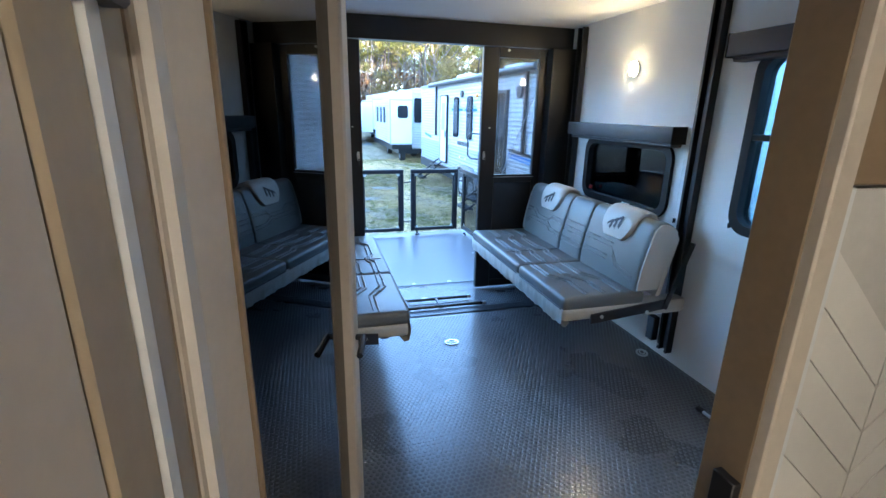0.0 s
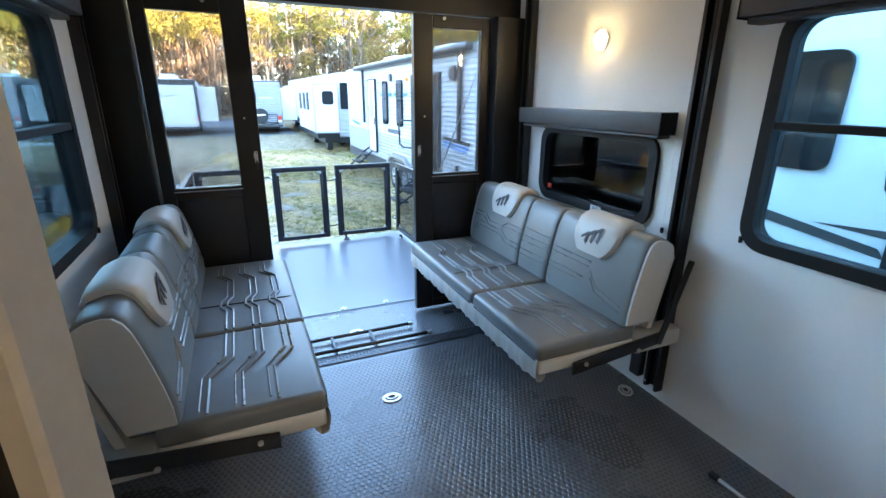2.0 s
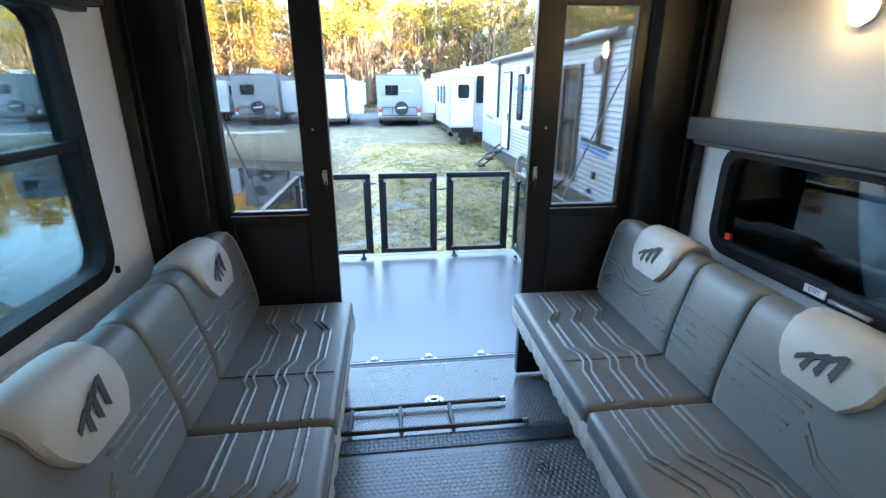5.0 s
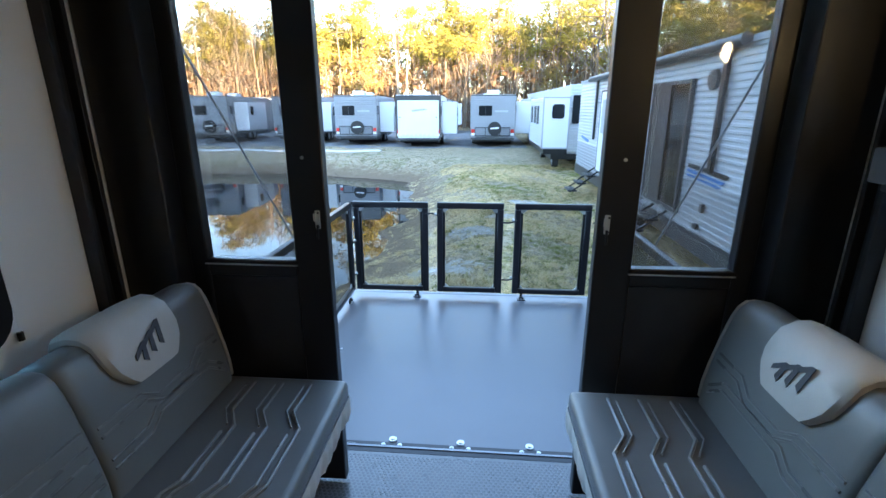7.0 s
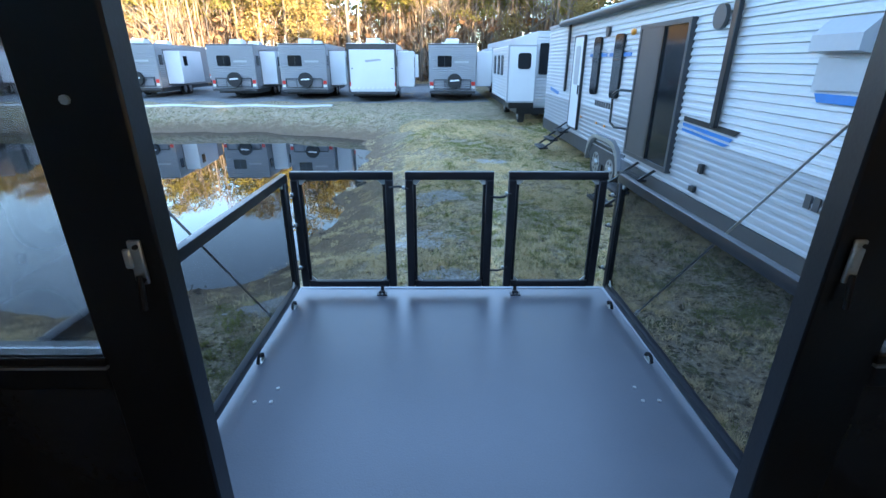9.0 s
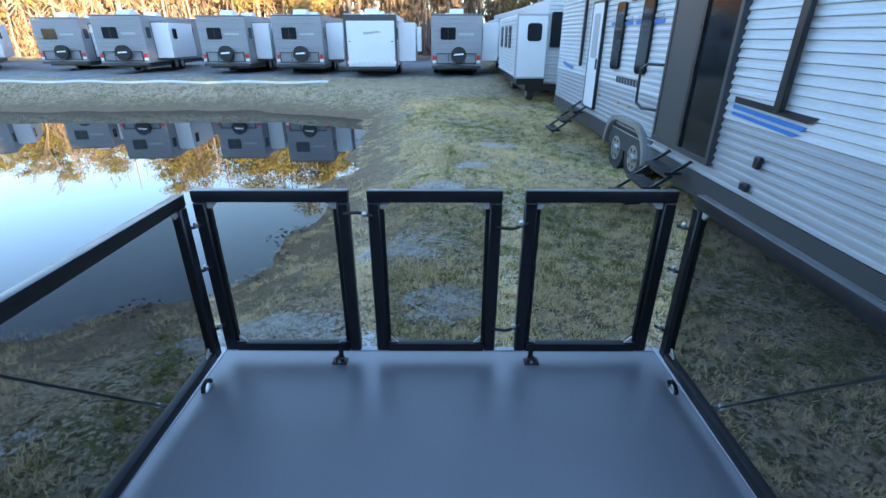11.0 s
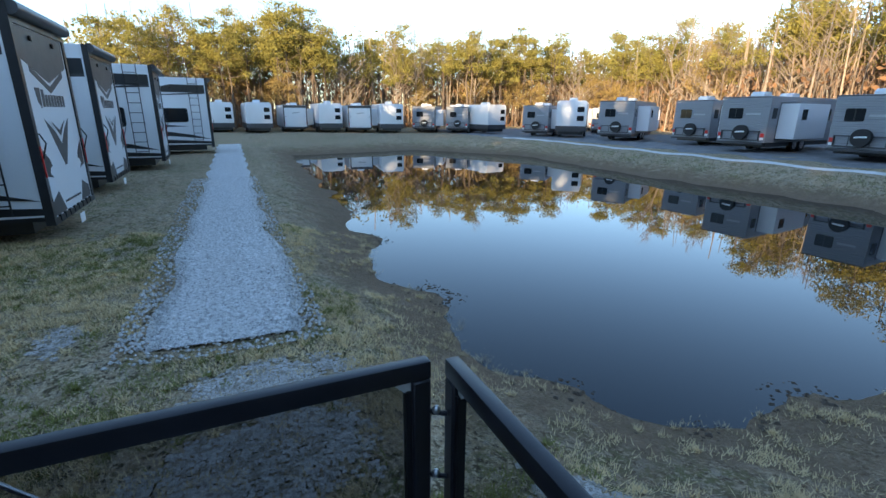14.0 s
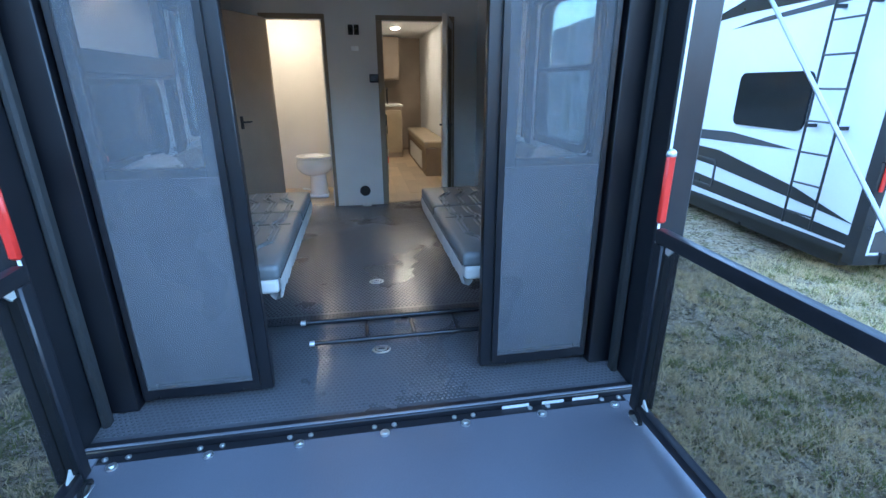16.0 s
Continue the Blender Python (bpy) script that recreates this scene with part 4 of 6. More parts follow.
def pond_distance(x, y):
    """Distance from the pond's edge, negative inside."""
    best = np.full(x.shape, 1e9)
    inside = np.zeros(x.shape, bool)
    n = len(POND)
    for i in range(n):
        (ax, ay), (bx, by) = POND[i], POND[(i + 1) % n]
        dx, dy = bx - ax, by - ay
        t = np.clip(((x - ax) * dx + (y - ay) * dy) / (dx * dx + dy * dy), 0, 1)
        best = np.minimum(best, np.hypot(x - ax - t * dx, y - ay - t * dy))
        cross = (ay > y) != (by > y)
        with np.errstate(divide="ignore", invalid="ignore"):
            xi = ax + (y - ay) * dx / dy if dy else np.full(x.shape, 1e9)
        inside ^= cross & (x < xi)
    return np.where(inside, -best, best)


def ground_z(x, y):
    x, y = np.asarray(x, float), np.asarray(y, float)
    base = -0.9 + 0.29 * smooth(9, 28, y) * smooth(-42, -26, x)
    d = pond_distance(x, y) + 0.07 * np.sin(x * 2.9 + 1.7 * np.sin(y * 1.9)) + 0.06 * np.sin(y * 4.1 + 2 * np.sin(x * 1.3)) + 0.04 * np.sin(x * 9 + y * 7)
    bank = 1 - smooth(0.1, 2.6, d)
    z = base * (1 - bank) + (WATER - 0.04) * bank
    z = z - 0.9 * smooth(0.0, -2.5, d)
    near = np.exp(-(np.hypot(x + 4, y - 14) / 40) ** 2)
    return z + near * (0.02 * np.sin(x * 1.9 + np.sin(y * 2.1)) + 0.018 * np.sin(y * 2.7 + 1.3 * np.sin(x * 1.7)))


def gz(x, y):
    return float(ground_z(np.array([x]), np.array([y]))[0])


def axis_points(lo, hi, step, far):
    core = np.arange(lo, hi + step / 2, step)
    out, s, v = [], step, hi
    while v < far:
        s *= 1.35
        v += s
        out.append(v)
    left, s, v = [], step, lo
    while v > -far:
        s *= 1.35
        v -= s
        left.append(v)
    return np.array(left[::-1] + list(core) + out)


gx, gy = axis_points(-36, 8, 0.3, 900), axis_points(0, 34, 0.3, 900)
X, Y = np.meshgrid(gx, gy)
Z = ground_z(X, Y)
nx, ny = len(gx), len(gy)
idx = np.arange(nx * ny).reshape(ny, nx)
quads = np.stack([idx[:-1, :-1], idx[:-1, 1:], idx[1:, 1:], idx[1:, :-1]], -1).reshape(-1, 4)
me = bpy.data.meshes.new("ground")
me.from_pydata(np.stack([X, Y, Z], -1).reshape(-1, 3).tolist(), [], quads.tolist())
me.materials.append(M["ground"])
me.polygons.foreach_set("use_smooth", [True] * len(me.polygons))
tagged(new("ground", me), "patchy dry winter grass sloping to the pond", "ground", kind="structure")

wm = bpy.data.materials.new("water")
wm.use_nodes = True
wb_ = wm.node_tree.nodes["Principled BSDF"]
wb_.inputs["Base Color"].default_value = (0.006, 0.009, 0.012, 1)
wb_.inputs["Roughness"].default_value = 0.015
wb_.inputs["IOR"].default_value = 1.33
wb_.inputs["Specular IOR Level"].default_value = 0.62
nz = wm.node_tree.nodes.new("ShaderNodeTexNoise")
nz.inputs["Scale"].default_value = 1.4
bp_ = wm.node_tree.nodes.new("ShaderNodeBump")
bp_.inputs["Strength"].default_value, bp_.inputs["Distance"].default_value = 0.03, 0.02
wm.node_tree.links.new(nz.outputs["Fac"], bp_.inputs["Height"])
wm.node_tree.links.new(bp_.outputs["Normal"], wb_.inputs["Normal"])
M["water"] = wm
solid("water", B().prism([(-36, 6.5), (-1.2, 6.5), (-1.2, 27), (-36, 27)], "z", WATER - 0.02, WATER), "water", "still dark pond water mirroring trailers and trees", "water")


def drape(name, material, label, category, us, vs, f, lift=0.02):
    """A sheet that follows the ground: f(u, v) gives its plan point."""
    n = len(vs)
    plan = np.array([f(u, v) for u in us for v in vs])
    rim = np.array([-0.5 if v in (vs[0], vs[-1]) else 1.0 for u in us for v in vs])
    pts = np.column_stack([plan, ground_z(plan[:, 0], plan[:, 1]) + lift * rim]).tolist()
    fs = [(i * n + j, i * n + j + 1, (i + 1) * n + j + 1, (i + 1) * n + j) for i in range(len(us) - 1) for j in range(n - 1)]
    me = bpy.data.meshes.new(name)
    me.from_pydata(pts, [], fs)
    me.materials.append(M[material])
    return tagged(new(name, me), label, category, kind="structure")


path = drape("path_gravel", "gravel", "straight pale gravel path between grass verges", "path", [i / 110 for i in range(111)], [j / 6 for j in range(7)],
             lambda u, v: (-4.75 - u * 30, 5.8 + v * (1.55 + 0.25 * math.exp(-((u - 0.07) / 0.05) ** 2)) + (v - 0.5) * 0.12 * math.sin(u * 70) + 0.3 * u), 0.035)
# loose stones along the near end of the path
random.seed(3)
vs_, fs_ = [], []
sx_, sy_ = -4.5 - np.random.random(5200) ** 1.7 * 13, 5.62 + np.random.random(5200) * 1.95
for x, y, z in zip(sx_.tolist(), sy_.tolist(), (ground_z(sx_, sy_) + 0.03).tolist()):
    if x > -4.75 and random.random() < 0.7:
        continue
    r = random.uniform(0.012, 0.03)
    k = len(vs_)
    for dx, dy, dz in ((1, 0, 0), (0, 1, 0), (-1, 0, 0), (0, -1, 0), (0, 0, 0.8), (0, 0, -0.8)):
        vs_.append((x + dx * r * random.uniform(0.7, 1.2), y + dy * r * random.uniform(0.7, 1.2), z + dz * r))
    fs_ += [(k + a, k + (a + 1) % 4, k + 4) for a in range(4)] + [(k + (a + 1) % 4, k + a, k + 5) for a in range(4)]
me = bpy.data.meshes.new("gravel_stones")
me.from_pydata(vs_, [], fs_)
me.materials.append(M["gravel"])
ob = new("gravel_stones", me)
ob.parent = path
tagged(ob, "loose pale stones", kind="stuff")
drape("kerb_strip", "concrete", "long pale concrete strip along the far pond bank", "path", [i / 60 for i in range(61)], [0, 0.5, 1], lambda u, v: (-5.0 - u * 30, 26.3 + v * 0.85 + 1.6 * u * u), 0.07)
drape("lot_asphalt", "asphalt", "grey gravelly storage lot under the parked trailers", "lot", [i / 40 for i in range(41)], [j / 8 for j in range(9)], lambda u, v: (2.5 - u * 60, 28.4 + v * 22), 0.03)


SAND = [(-0.2, 12.25, 0.55, 0.42), (-0.45, 10.25, 0.62, 0.45), (1.15, 15.2, 0.5, 0.35), (-1.4, 8.55, 0.75, 0.38), (-0.6, 8.3, 0.5, 0.3), (-3.75, 6.85, 0.5, 0.85), (-2.75, 6.8, 0.55, 0.75), (-5.3, 5.05, 0.4, 0.22), (0.0, 9.0, 0.5, 0.3), (0.5, 13.6, 0.35, 0.25)]
r = np.random.RandomState(12)
for cx, cy, rx, ry in SAND:
    # a ragged patch: small cells kept where a bumpy mound stands above a threshold
    st = 0.035
    px, py = np.meshgrid(np.arange(cx - 1.5 * rx, cx + 1.5 * rx, st), np.arange(cy - 1.5 * ry, cy + 1.5 * ry, st))
    bumps = np.zeros(px.shape)
    for f, amp in ((3, 0.35), (7, 0.3), (15, 0.25), (31, 0.25)):
        a, p, q = r.uniform(0, 6.28, 3)
        bumps += amp * np.sin(f * (px * math.cos(a) + py * math.sin(a)) + p) * np.sin(f * (py * math.cos(a + 0.7) - px * math.sin(a + 0.7)) + q)
    keep = 0.75 - ((px - cx) / rx) ** 2 - ((py - cy) / ry) ** 2 + bumps + 0.16 * r.normal(size=px.shape) > 0
    px, py = px[keep] + r.uniform(-0.01, 0.01, keep.sum()), py[keep] + r.uniform(-0.01, 0.01, keep.sum())
    n = px.size
    hx, hy = r.uniform(0.45, 0.8, (2, n)) * st
    pz = ground_z(px, py) + 0.01
    quad = np.stack([np.column_stack([px + u * hx, py + v * hy, pz]) for u, v in ((-1, -0.6), (0.7, -1), (1, 0.7), (-0.6, 1))], 1)
    me = bpy.data.meshes.new("ground_patch")
    me.from_pydata(quad.reshape(-1, 3).tolist(), [], np.arange(4 * n).reshape(-1, 4).tolist())
    me.materials.append(M["sand"])
    tagged(new("ground_patch", me), "bare pale sandy patch in the thin grass", "bare ground", kind="structure")


# ---------------------------------------------------------------- grass tufts and patches near the patio
def tufts(name, n, seed, region, hgt, cols_mat, label):
    r = np.random.RandomState(seed)
    x, y = r.uniform(*region[0], n * 5), r.uniform(*region[1], n * 5)
    d = pond_distance(x, y)
    patch = np.sin(x * 1.3 + seed) * np.sin(y * 1.1 + 2 * seed) + np.sin(x * 3.1 + y * 2.3) * 0.5 + r.uniform(-0.6, 0.6, x.size)
    ok = (d > 0.35) & (patch > (-0.15 if seed == 9 else -0.35)) & ~((y > 5.75) & (y < 7.5) & (x < -4.6)) & ~((abs(x) < 1.2) & (y < 7.4))
    if seed == 9:
        ok &= d > 2.1 + 0.5 * np.sin(x * 1.7 + y)
    else:
        ok &= (d > 1.6) | (r.uniform(0, 1, x.size) < 0.25)
    for cx, cy, rx, ry in SAND:
        ok &= (((x - cx) / rx) ** 2 + ((y - cy) / ry) ** 2 > 0.85) | (r.uniform(0, 1, x.size) < 0.12)
    x, y = np.repeat(x[ok][:n], 40), np.repeat(y[ok][:n], 40)
    m = x.size
    spread = np.repeat(r.uniform(0.015, 0.085, m // 40), 40)
    x, y = x + r.normal(size=m) * spread, y + r.normal(size=m) * spread
    z = ground_z(x, y)
    a, h = r.uniform(0, 6.28, m), hgt * r.uniform(0.5, 1.3, m)
    l, w = h * r.uniform(0.5, 1.7, m), 0.0045
    p = np.stack([np.stack([x - w * np.sin(a), y + w * np.cos(a), z - 0.005], -1), np.stack([x + w * np.sin(a), y - w * np.cos(a), z - 0.005], -1),
                  np.stack([x + l * np.cos(a), y + l * np.sin(a), z + h], -1)], 1).reshape(-1, 3)
    me = bpy.data.meshes.new(name)
    me.from_pydata(p.tolist(), [], np.arange(m * 3).reshape(-1, 3).tolist())
    me.materials.append(M[cols_mat])
    return tagged(new(name, me), label, "grass", kind="stuff")


M["grass_dry"] = mat("grass_dry", (0.62, 0.46, 0.25), 0.9, var=0.35, scale=0.8, fine=8, bump=0)
M["grass_green"] = mat("grass_green", (0.19, 0.19, 0.05), 0.9, var=0.3, scale=0.8, fine=8, bump=0)
tufts("grass_dry", 9000, 4, ((-10, 4.5), (2, 22)), 0.042, "grass_dry", "short dry straw-coloured grass blades")
tufts("grass_green", 3600, 9, ((-10, 4.5), (2, 22)), 0.04, "grass_green", "short green grass blades")
# dark wet debris along the pond edge
rng = random.Random(5)
vs, fs = [], []
plan = []
for i in range(2600):
    j = rng.randrange(4, len(POND))
    (ax, ay), (bx, by) = POND[j], POND[(j + 1) % len(POND)]
    t = rng.random()
    plan.append((ax + t * (bx - ax) + rng.gauss(0, 0.28), ay + t * (by - ay) + rng.gauss(0, 0.28)))
plan = np.array(plan)
for (x, y), z in zip(plan.tolist(), ground_z(plan[:, 0], plan[:, 1]).tolist()):
    if z < WATER - 0.015:
        continue
    r = rng.uniform(0.015, 0.05)
    k = len(vs)
    for dx, dy, dz in ((1, 0, 0), (0, 1, 0), (-1, 0, 0), (0, -1, 0), (0, 0, 0.5)):
        vs.append((x + dx * r * rng.uniform(0.5, 1.3), y + dy * r * rng.uniform(0.5, 1.3), z + dz * r))
    fs += [(k + a, k + (a + 1) % 4, k + 4) for a in range(4)]
me = bpy.data.meshes.new("shore_litter")
me.from_pydata(vs, [], fs)
M["litter"] = mat("litter", (0.07, 0.05, 0.032), 0.85, var=0.5, scale=6, fine=20)
me.materials.append(M["litter"])
tagged(new("shore_litter", me), "dark leaf litter and stones along the pond edge", "litter", kind="stuff")


# ---------------------------------------------------------------- parked trailers
M["rv_white"] = mat("rv_white", (0.7, 0.71, 0.72), 0.3, var=0.04, scale=1.2, fine=30, bump=0.02)
M["rv_grey"] = mat("rv_grey", (0.36, 0.37, 0.385), 0.4, var=0.08, scale=1.0, fine=20, bump=0.02)
M["rv_dark"] = mat("rv_dark", (0.045, 0.046, 0.05), 0.4, var=0.15)
M["rv_black"] = mat("rv_black", (0.015, 0.016, 0.018), 0.3, var=0.2)
M["rv_brown"] = mat("rv_brown", (0.055, 0.052, 0.052), 0.4, var=0.15)
M["rv_blue"] = mat("rv_blue", (0.03, 0.16, 0.42), 0.35)
M["siding"] = mat("siding", (0.46, 0.47, 0.485), 0.42, var=0.06, scale=0.7, fine=15, bump=0.03)
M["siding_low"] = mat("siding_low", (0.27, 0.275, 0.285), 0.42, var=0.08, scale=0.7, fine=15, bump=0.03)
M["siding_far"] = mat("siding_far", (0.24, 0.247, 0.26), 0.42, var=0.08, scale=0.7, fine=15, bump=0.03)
M["rv_glass"] = mat("rv_glass", (0.012, 0.014, 0.016), 0.05, spec=0.22, bump=0, var=0.1)
M["amber"] = mat("amber", (0.8, 0.3, 0.03), 0.3)


def wheel(parent, x, y, z, r, sx):
    w = part("wheel", B().cyl((x - 0.1, y, z), (x + 0.1, y, z), r, 28), "rubber", parent, "black tyre")
    part("rim", B().cyl((x + sx * 0.098, y, z), (x + sx * 0.11, y, z), r * 0.58, 20).cyl((x + sx * 0.11, y, z), (x + sx * 0.14, y, z), r * 0.18, 10), "aluminium", w, "silver wheel rim")
    for i in range(6):
        a = i * math.pi / 3
        part("slot", B().cyl((x + sx * 0.109, y + 0.4 * r * math.cos(a), z + 0.4 * r * math.sin(a)), (x + sx * 0.1125, y + 0.4 * r * math.cos(a), z + 0.4 * r * math.sin(a)), r * 0.09, 8), "rv_black", w)
    return w


def ridged(x, y0, y1, z0, z1, pitch, depth, sx):
    """Corrugated siding on a side wall: ridges run along y."""
    b = B()
    pts, n = [], int((z1 - z0) / pitch)
    p = (z1 - z0) / n
    for i in range(n):
        z = z0 + i * p
        pts += [(x + sx * 0.0, z), (x + sx * depth, z + 0.12 * p), (x + sx * depth * 0.8, z + 0.45 * p), (x + sx * 0.25 * depth, z + 0.62 * p)]
    pts.append((x, z1))
    lo = [b.bm.verts.new((u, y0, v)) for u, v in pts]
    hi = [b.bm.verts.new((u, y1, v)) for u, v in pts]
    for i in range(len(pts) - 1):
        b.bm.faces.new((lo[i], hi[i], hi[i + 1], lo[i + 1]) if sx < 0 else (lo[i + 1], hi[i + 1], hi[i], lo[i]))
    return b


def ridged_rear(y, x0, x1, z0, z1, pitch, depth):
    b = B()
    n = int((z1 - z0) / pitch)
    p = (z1 - z0) / n
    pts = []
    for i in range(n):
        z = z0 + i * p
        pts += [(y, z), (y - depth, z + 0.2 * p), (y - depth * 0.7, z + 0.6 * p)]
    pts.append((y, z1))
    lo = [b.bm.verts.new((x0, u, v)) for u, v in pts]
    hi = [b.bm.verts.new((x1, u, v)) for u, v in pts]
    for i in range(len(pts) - 1):
        b.bm.faces.new((lo[i], hi[i], hi[i + 1], lo[i + 1]))
    return b


def roof_unit(parent, x, y, z, material="rv_white"):
    part("air_conditioner", B().prism([(-0.42, 0), (0.42, 0), (0.4, 0.16), (0.3, 0.25), (-0.22, 0.27), (-0.4, 0.14)], "x", x - 0.33, x + 0.33, 0.03), material, parent, "roof air conditioner", m=pose(0, y, z))


def travel_trailer(style="siding"):
    """A parked travel trailer: its rear faces -y at local y = 0, centred in x, ground at z = 0."""
    t = thing("travel_trailer", "grey corrugated travel trailer parked with its rear to the pond", "trailer", Matrix(), "parked trailers")
    W, H, L, z0 = 1.2, 2.76, 7.6, 0.52
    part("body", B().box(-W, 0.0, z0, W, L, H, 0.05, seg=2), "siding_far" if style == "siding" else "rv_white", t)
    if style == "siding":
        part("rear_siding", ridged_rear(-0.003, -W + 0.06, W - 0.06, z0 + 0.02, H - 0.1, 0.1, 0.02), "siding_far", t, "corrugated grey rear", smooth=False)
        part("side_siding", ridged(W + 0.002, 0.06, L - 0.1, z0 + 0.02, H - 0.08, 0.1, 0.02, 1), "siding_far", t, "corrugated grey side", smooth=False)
        w = part("window", B().prism(rounded(-0.75, 1.68, -0.05, 2.2, 0.06), "y", -0.045, -0.01), "rv_glass", t, "dark rear window")
        part("mullion", B().box(-0.41, -0.052, 1.68, -0.385, -0.044, 2.2), "rv_black", w)
        part("mark", B().box(0.1, -0.034, 1.86, 0.8, -0.025, 1.96), "rv_grey", t, "grey lettering band")
        part("rack", B().box(-0.95, -0.13, 0.62, -0.92, -0.03, 1.1).box(0.9, -0.13, 0.62, 0.93, -0.03, 1.1).box(-0.95, -0.13, 1.05, 0.93, -0.1, 1.1).box(-0.95, -0.13, 0.62, 0.93, -0.1, 0.67).box(-0.4, -0.12, 0.62, -0.37, -0.1, 1.1).box(0.36, -0.12, 0.62, 0.39, -0.1, 1.1), "rv_dark", t, "dark rear rack")
        s = part("spare_wheel", B().cyl((0.1, -0.34, 1.02), (0.1, -0.13, 1.02), 0.36, 28), "rubber", t, "spare tyre in a black cover")
        part("cover_mark", B().prism([(-0.14, 1.0), (0.34, 1.03), (0.3, 1.1), (-0.1, 1.07)], "y", -0.345, -0.341), "label_white", s, "white mark")
    else:
        part("rear_panel", B().prism(rounded(-1.08, 0.72, 1.08, H - 0.32, 0.05), "y", -0.04, -0.005), "rv_white", t, "white ramp door panel")
        part("top_cap", B().box(-W, -0.02, H - 0.28, W, 0.05, H - 0.02, 0.02), "rv_brown", t, "dark brown top cap")
        part("mark", B().prism([(-0.3, 1.9), (0.5, 2.0), (0.35, 2.06), (-0.35, 2.0)], "y", -0.046, -0.041), "rv_grey", t, "pale grey swoosh")
        for i in range(9):
            part("reflector", B().prism([(-1.0 + i * 0.23, 0.66), (-0.9 + i * 0.23, 0.66), (-0.86 + i * 0.23, 0.74), (-0.96 + i * 0.23, 0.74)], "y", -0.046, -0.041), "label_white", t)
        for s in (-1, 1):
            part("latch", B().box(s * 0.98 - 0.04, -0.06, 1.6, s * 0.98 + 0.04, -0.042, 1.64), "rv_black", t)
            part("edge_trim", B().box(*sorted((s * 1.1, s * 1.215))[:1], -0.015, z0, sorted((s * 1.1, s * 1.215))[1], 0.02, H - 0.02), "rv_brown", t, "dark edge trim")
    part("bumper", B().box(-W + 0.04, -0.12, z0 - 0.1, W - 0.04, 0.0, z0 + 0.02, 0.01), "rv_dark", t)
    for s in (-1, 1):
        part("tail_light", B().box(s * 1.05 - 0.09, -0.036, 0.8, s * 1.05 + 0.09, -0.022, 0.98, 0.005), "red_plastic", t, "red tail light")
        part("lower_light", B().box(s * 1.05 - 0.09, -0.036, 0.66, s * 1.05 + 0.09, -0.022, 0.78, 0.005), "label_white", t)
        for y in (3.2, 4.0):
            wheel(t, s * 1.05, y, 0.36, 0.36, s)
    part("skirt", B().box(-W + 0.15, 0.4, 0.3, W - 0.15, L - 0.2, z0, 0), "rv_black", t, "dark chassis")
    roof_unit(t, 0.0, 1.3, H - 0.01)
    roof_unit(t, 0.0, 4.2, H - 0.01)
    part("roof_vent", B().box(-0.55, 2.6, H - 0.01, -0.2, 2.95, H + 0.12, 0.02), "rv_white", t)
    part("roof_trim", B().box(-W - 0.02, -0.03, H - 0.06, W + 0.02, 0.0, H - 0.02, 0.005), "rv_dark", t)
    w = part("side_window", B().prism(rounded(0.25, 1.7, 0.65, 2.2, 0.05), "x", W + 0.0, W + 0.035), "rv_glass", t, "dark side window")
    part("side_window", B().prism(rounded(5.6, 1.6, 6.4, 2.2, 0.05), "x", W + 0.0, W + 0.035), "rv_glass", t, "dark side window")
    s = part("slide_out", B().box(W, 0.9, 0.72, W + 0.85, 4.1, 2.42, 0.02), "rv_white", t, "white slide-out room")
    part("slide_window", B().prism(rounded(1.3, 1.65, 1.8, 2.15, 0.05), "x", W + 0.85, W + 0.862), "rv_glass", s)
    part("slide_edge", B().box(W + 0.005, 0.86, 0.67, W + 0.03, 4.14, 2.47), "rv_black", s)
    part("hitch", B().prism([(-0.5, L), (0.5, L), (0.06, L + 1.1), (-0.06, L + 1.1)], "z", 0.42, 0.54), "rv_black", t)
    return t


first = travel_trailer("siding")
toy = travel_trailer("panel")
toy["label"] = "white-panelled toy hauler trailer parked with its rear to the pond"


def put(src, x, y, yaw=0.0, dz=0.0, use=None):
    m = pose(x, y, gz(x, y) + dz, 0, 0, yaw)
    if use:
        src.matrix_basis = m
        return src
    return copy_thing(src, m)


put(first, 0.56, 29.4, 0, use=True)
put(toy, -3.41, 29.0, 2, use=True)
for x, y, a in ((-7.15, 30.3, 3), (-11.1, 31.0, 2), (-16.3, 31.0, 6), (-21.2, 33.4, 8), (-25.9, 31.7, 32), (5.2, 35, 0), (-11.5, 42.5, 4), (-3.8, 43.0, 2), (1.2, 44, 0), (-19.5, 44.0, 6)):
    put(first, x, y, a)

# a second row, smaller white trailers on the far west side of the pond, seen end on
def white_trailer():
    t = thing("caravan", "white travel trailer with a dark base, parked across the pond", "trailer", Matrix(), "far parked trailers")
    part("body", B().prism([(-1.2, 0.6), (1.2, 0.6), (1.2, 2.75), (1.05, 2.95), (-1.05, 2.95), (-1.2, 2.75)], "y", 0, 7, 0.04), "rv_white", t)
    part("lower_band", B().box(-1.21, -0.012, 0.5, 1.21, 7.0, 0.95, 0.01), "rv_dark", t, "dark lower band")
    for x0, x1 in ((0.45, 1.0),):
        for z in (1.35, 2.05):
            part("window", B().prism(rounded(x0, z, x1, z + 0.42, 0.05), "y", -0.02, 0.0), "rv_glass", t, "dark bunk window")
    for s in (-1, 1):
        wheel(t, s * 1.05, 3.4, 0.36, 0.36, s)
    roof_unit(t, 0, 2.0, 2.94)
    part("chassis", B().box(-1.0, 0.2, 0.25, 1.0, 7.6, 0.5), "rv_black", t)
    return t


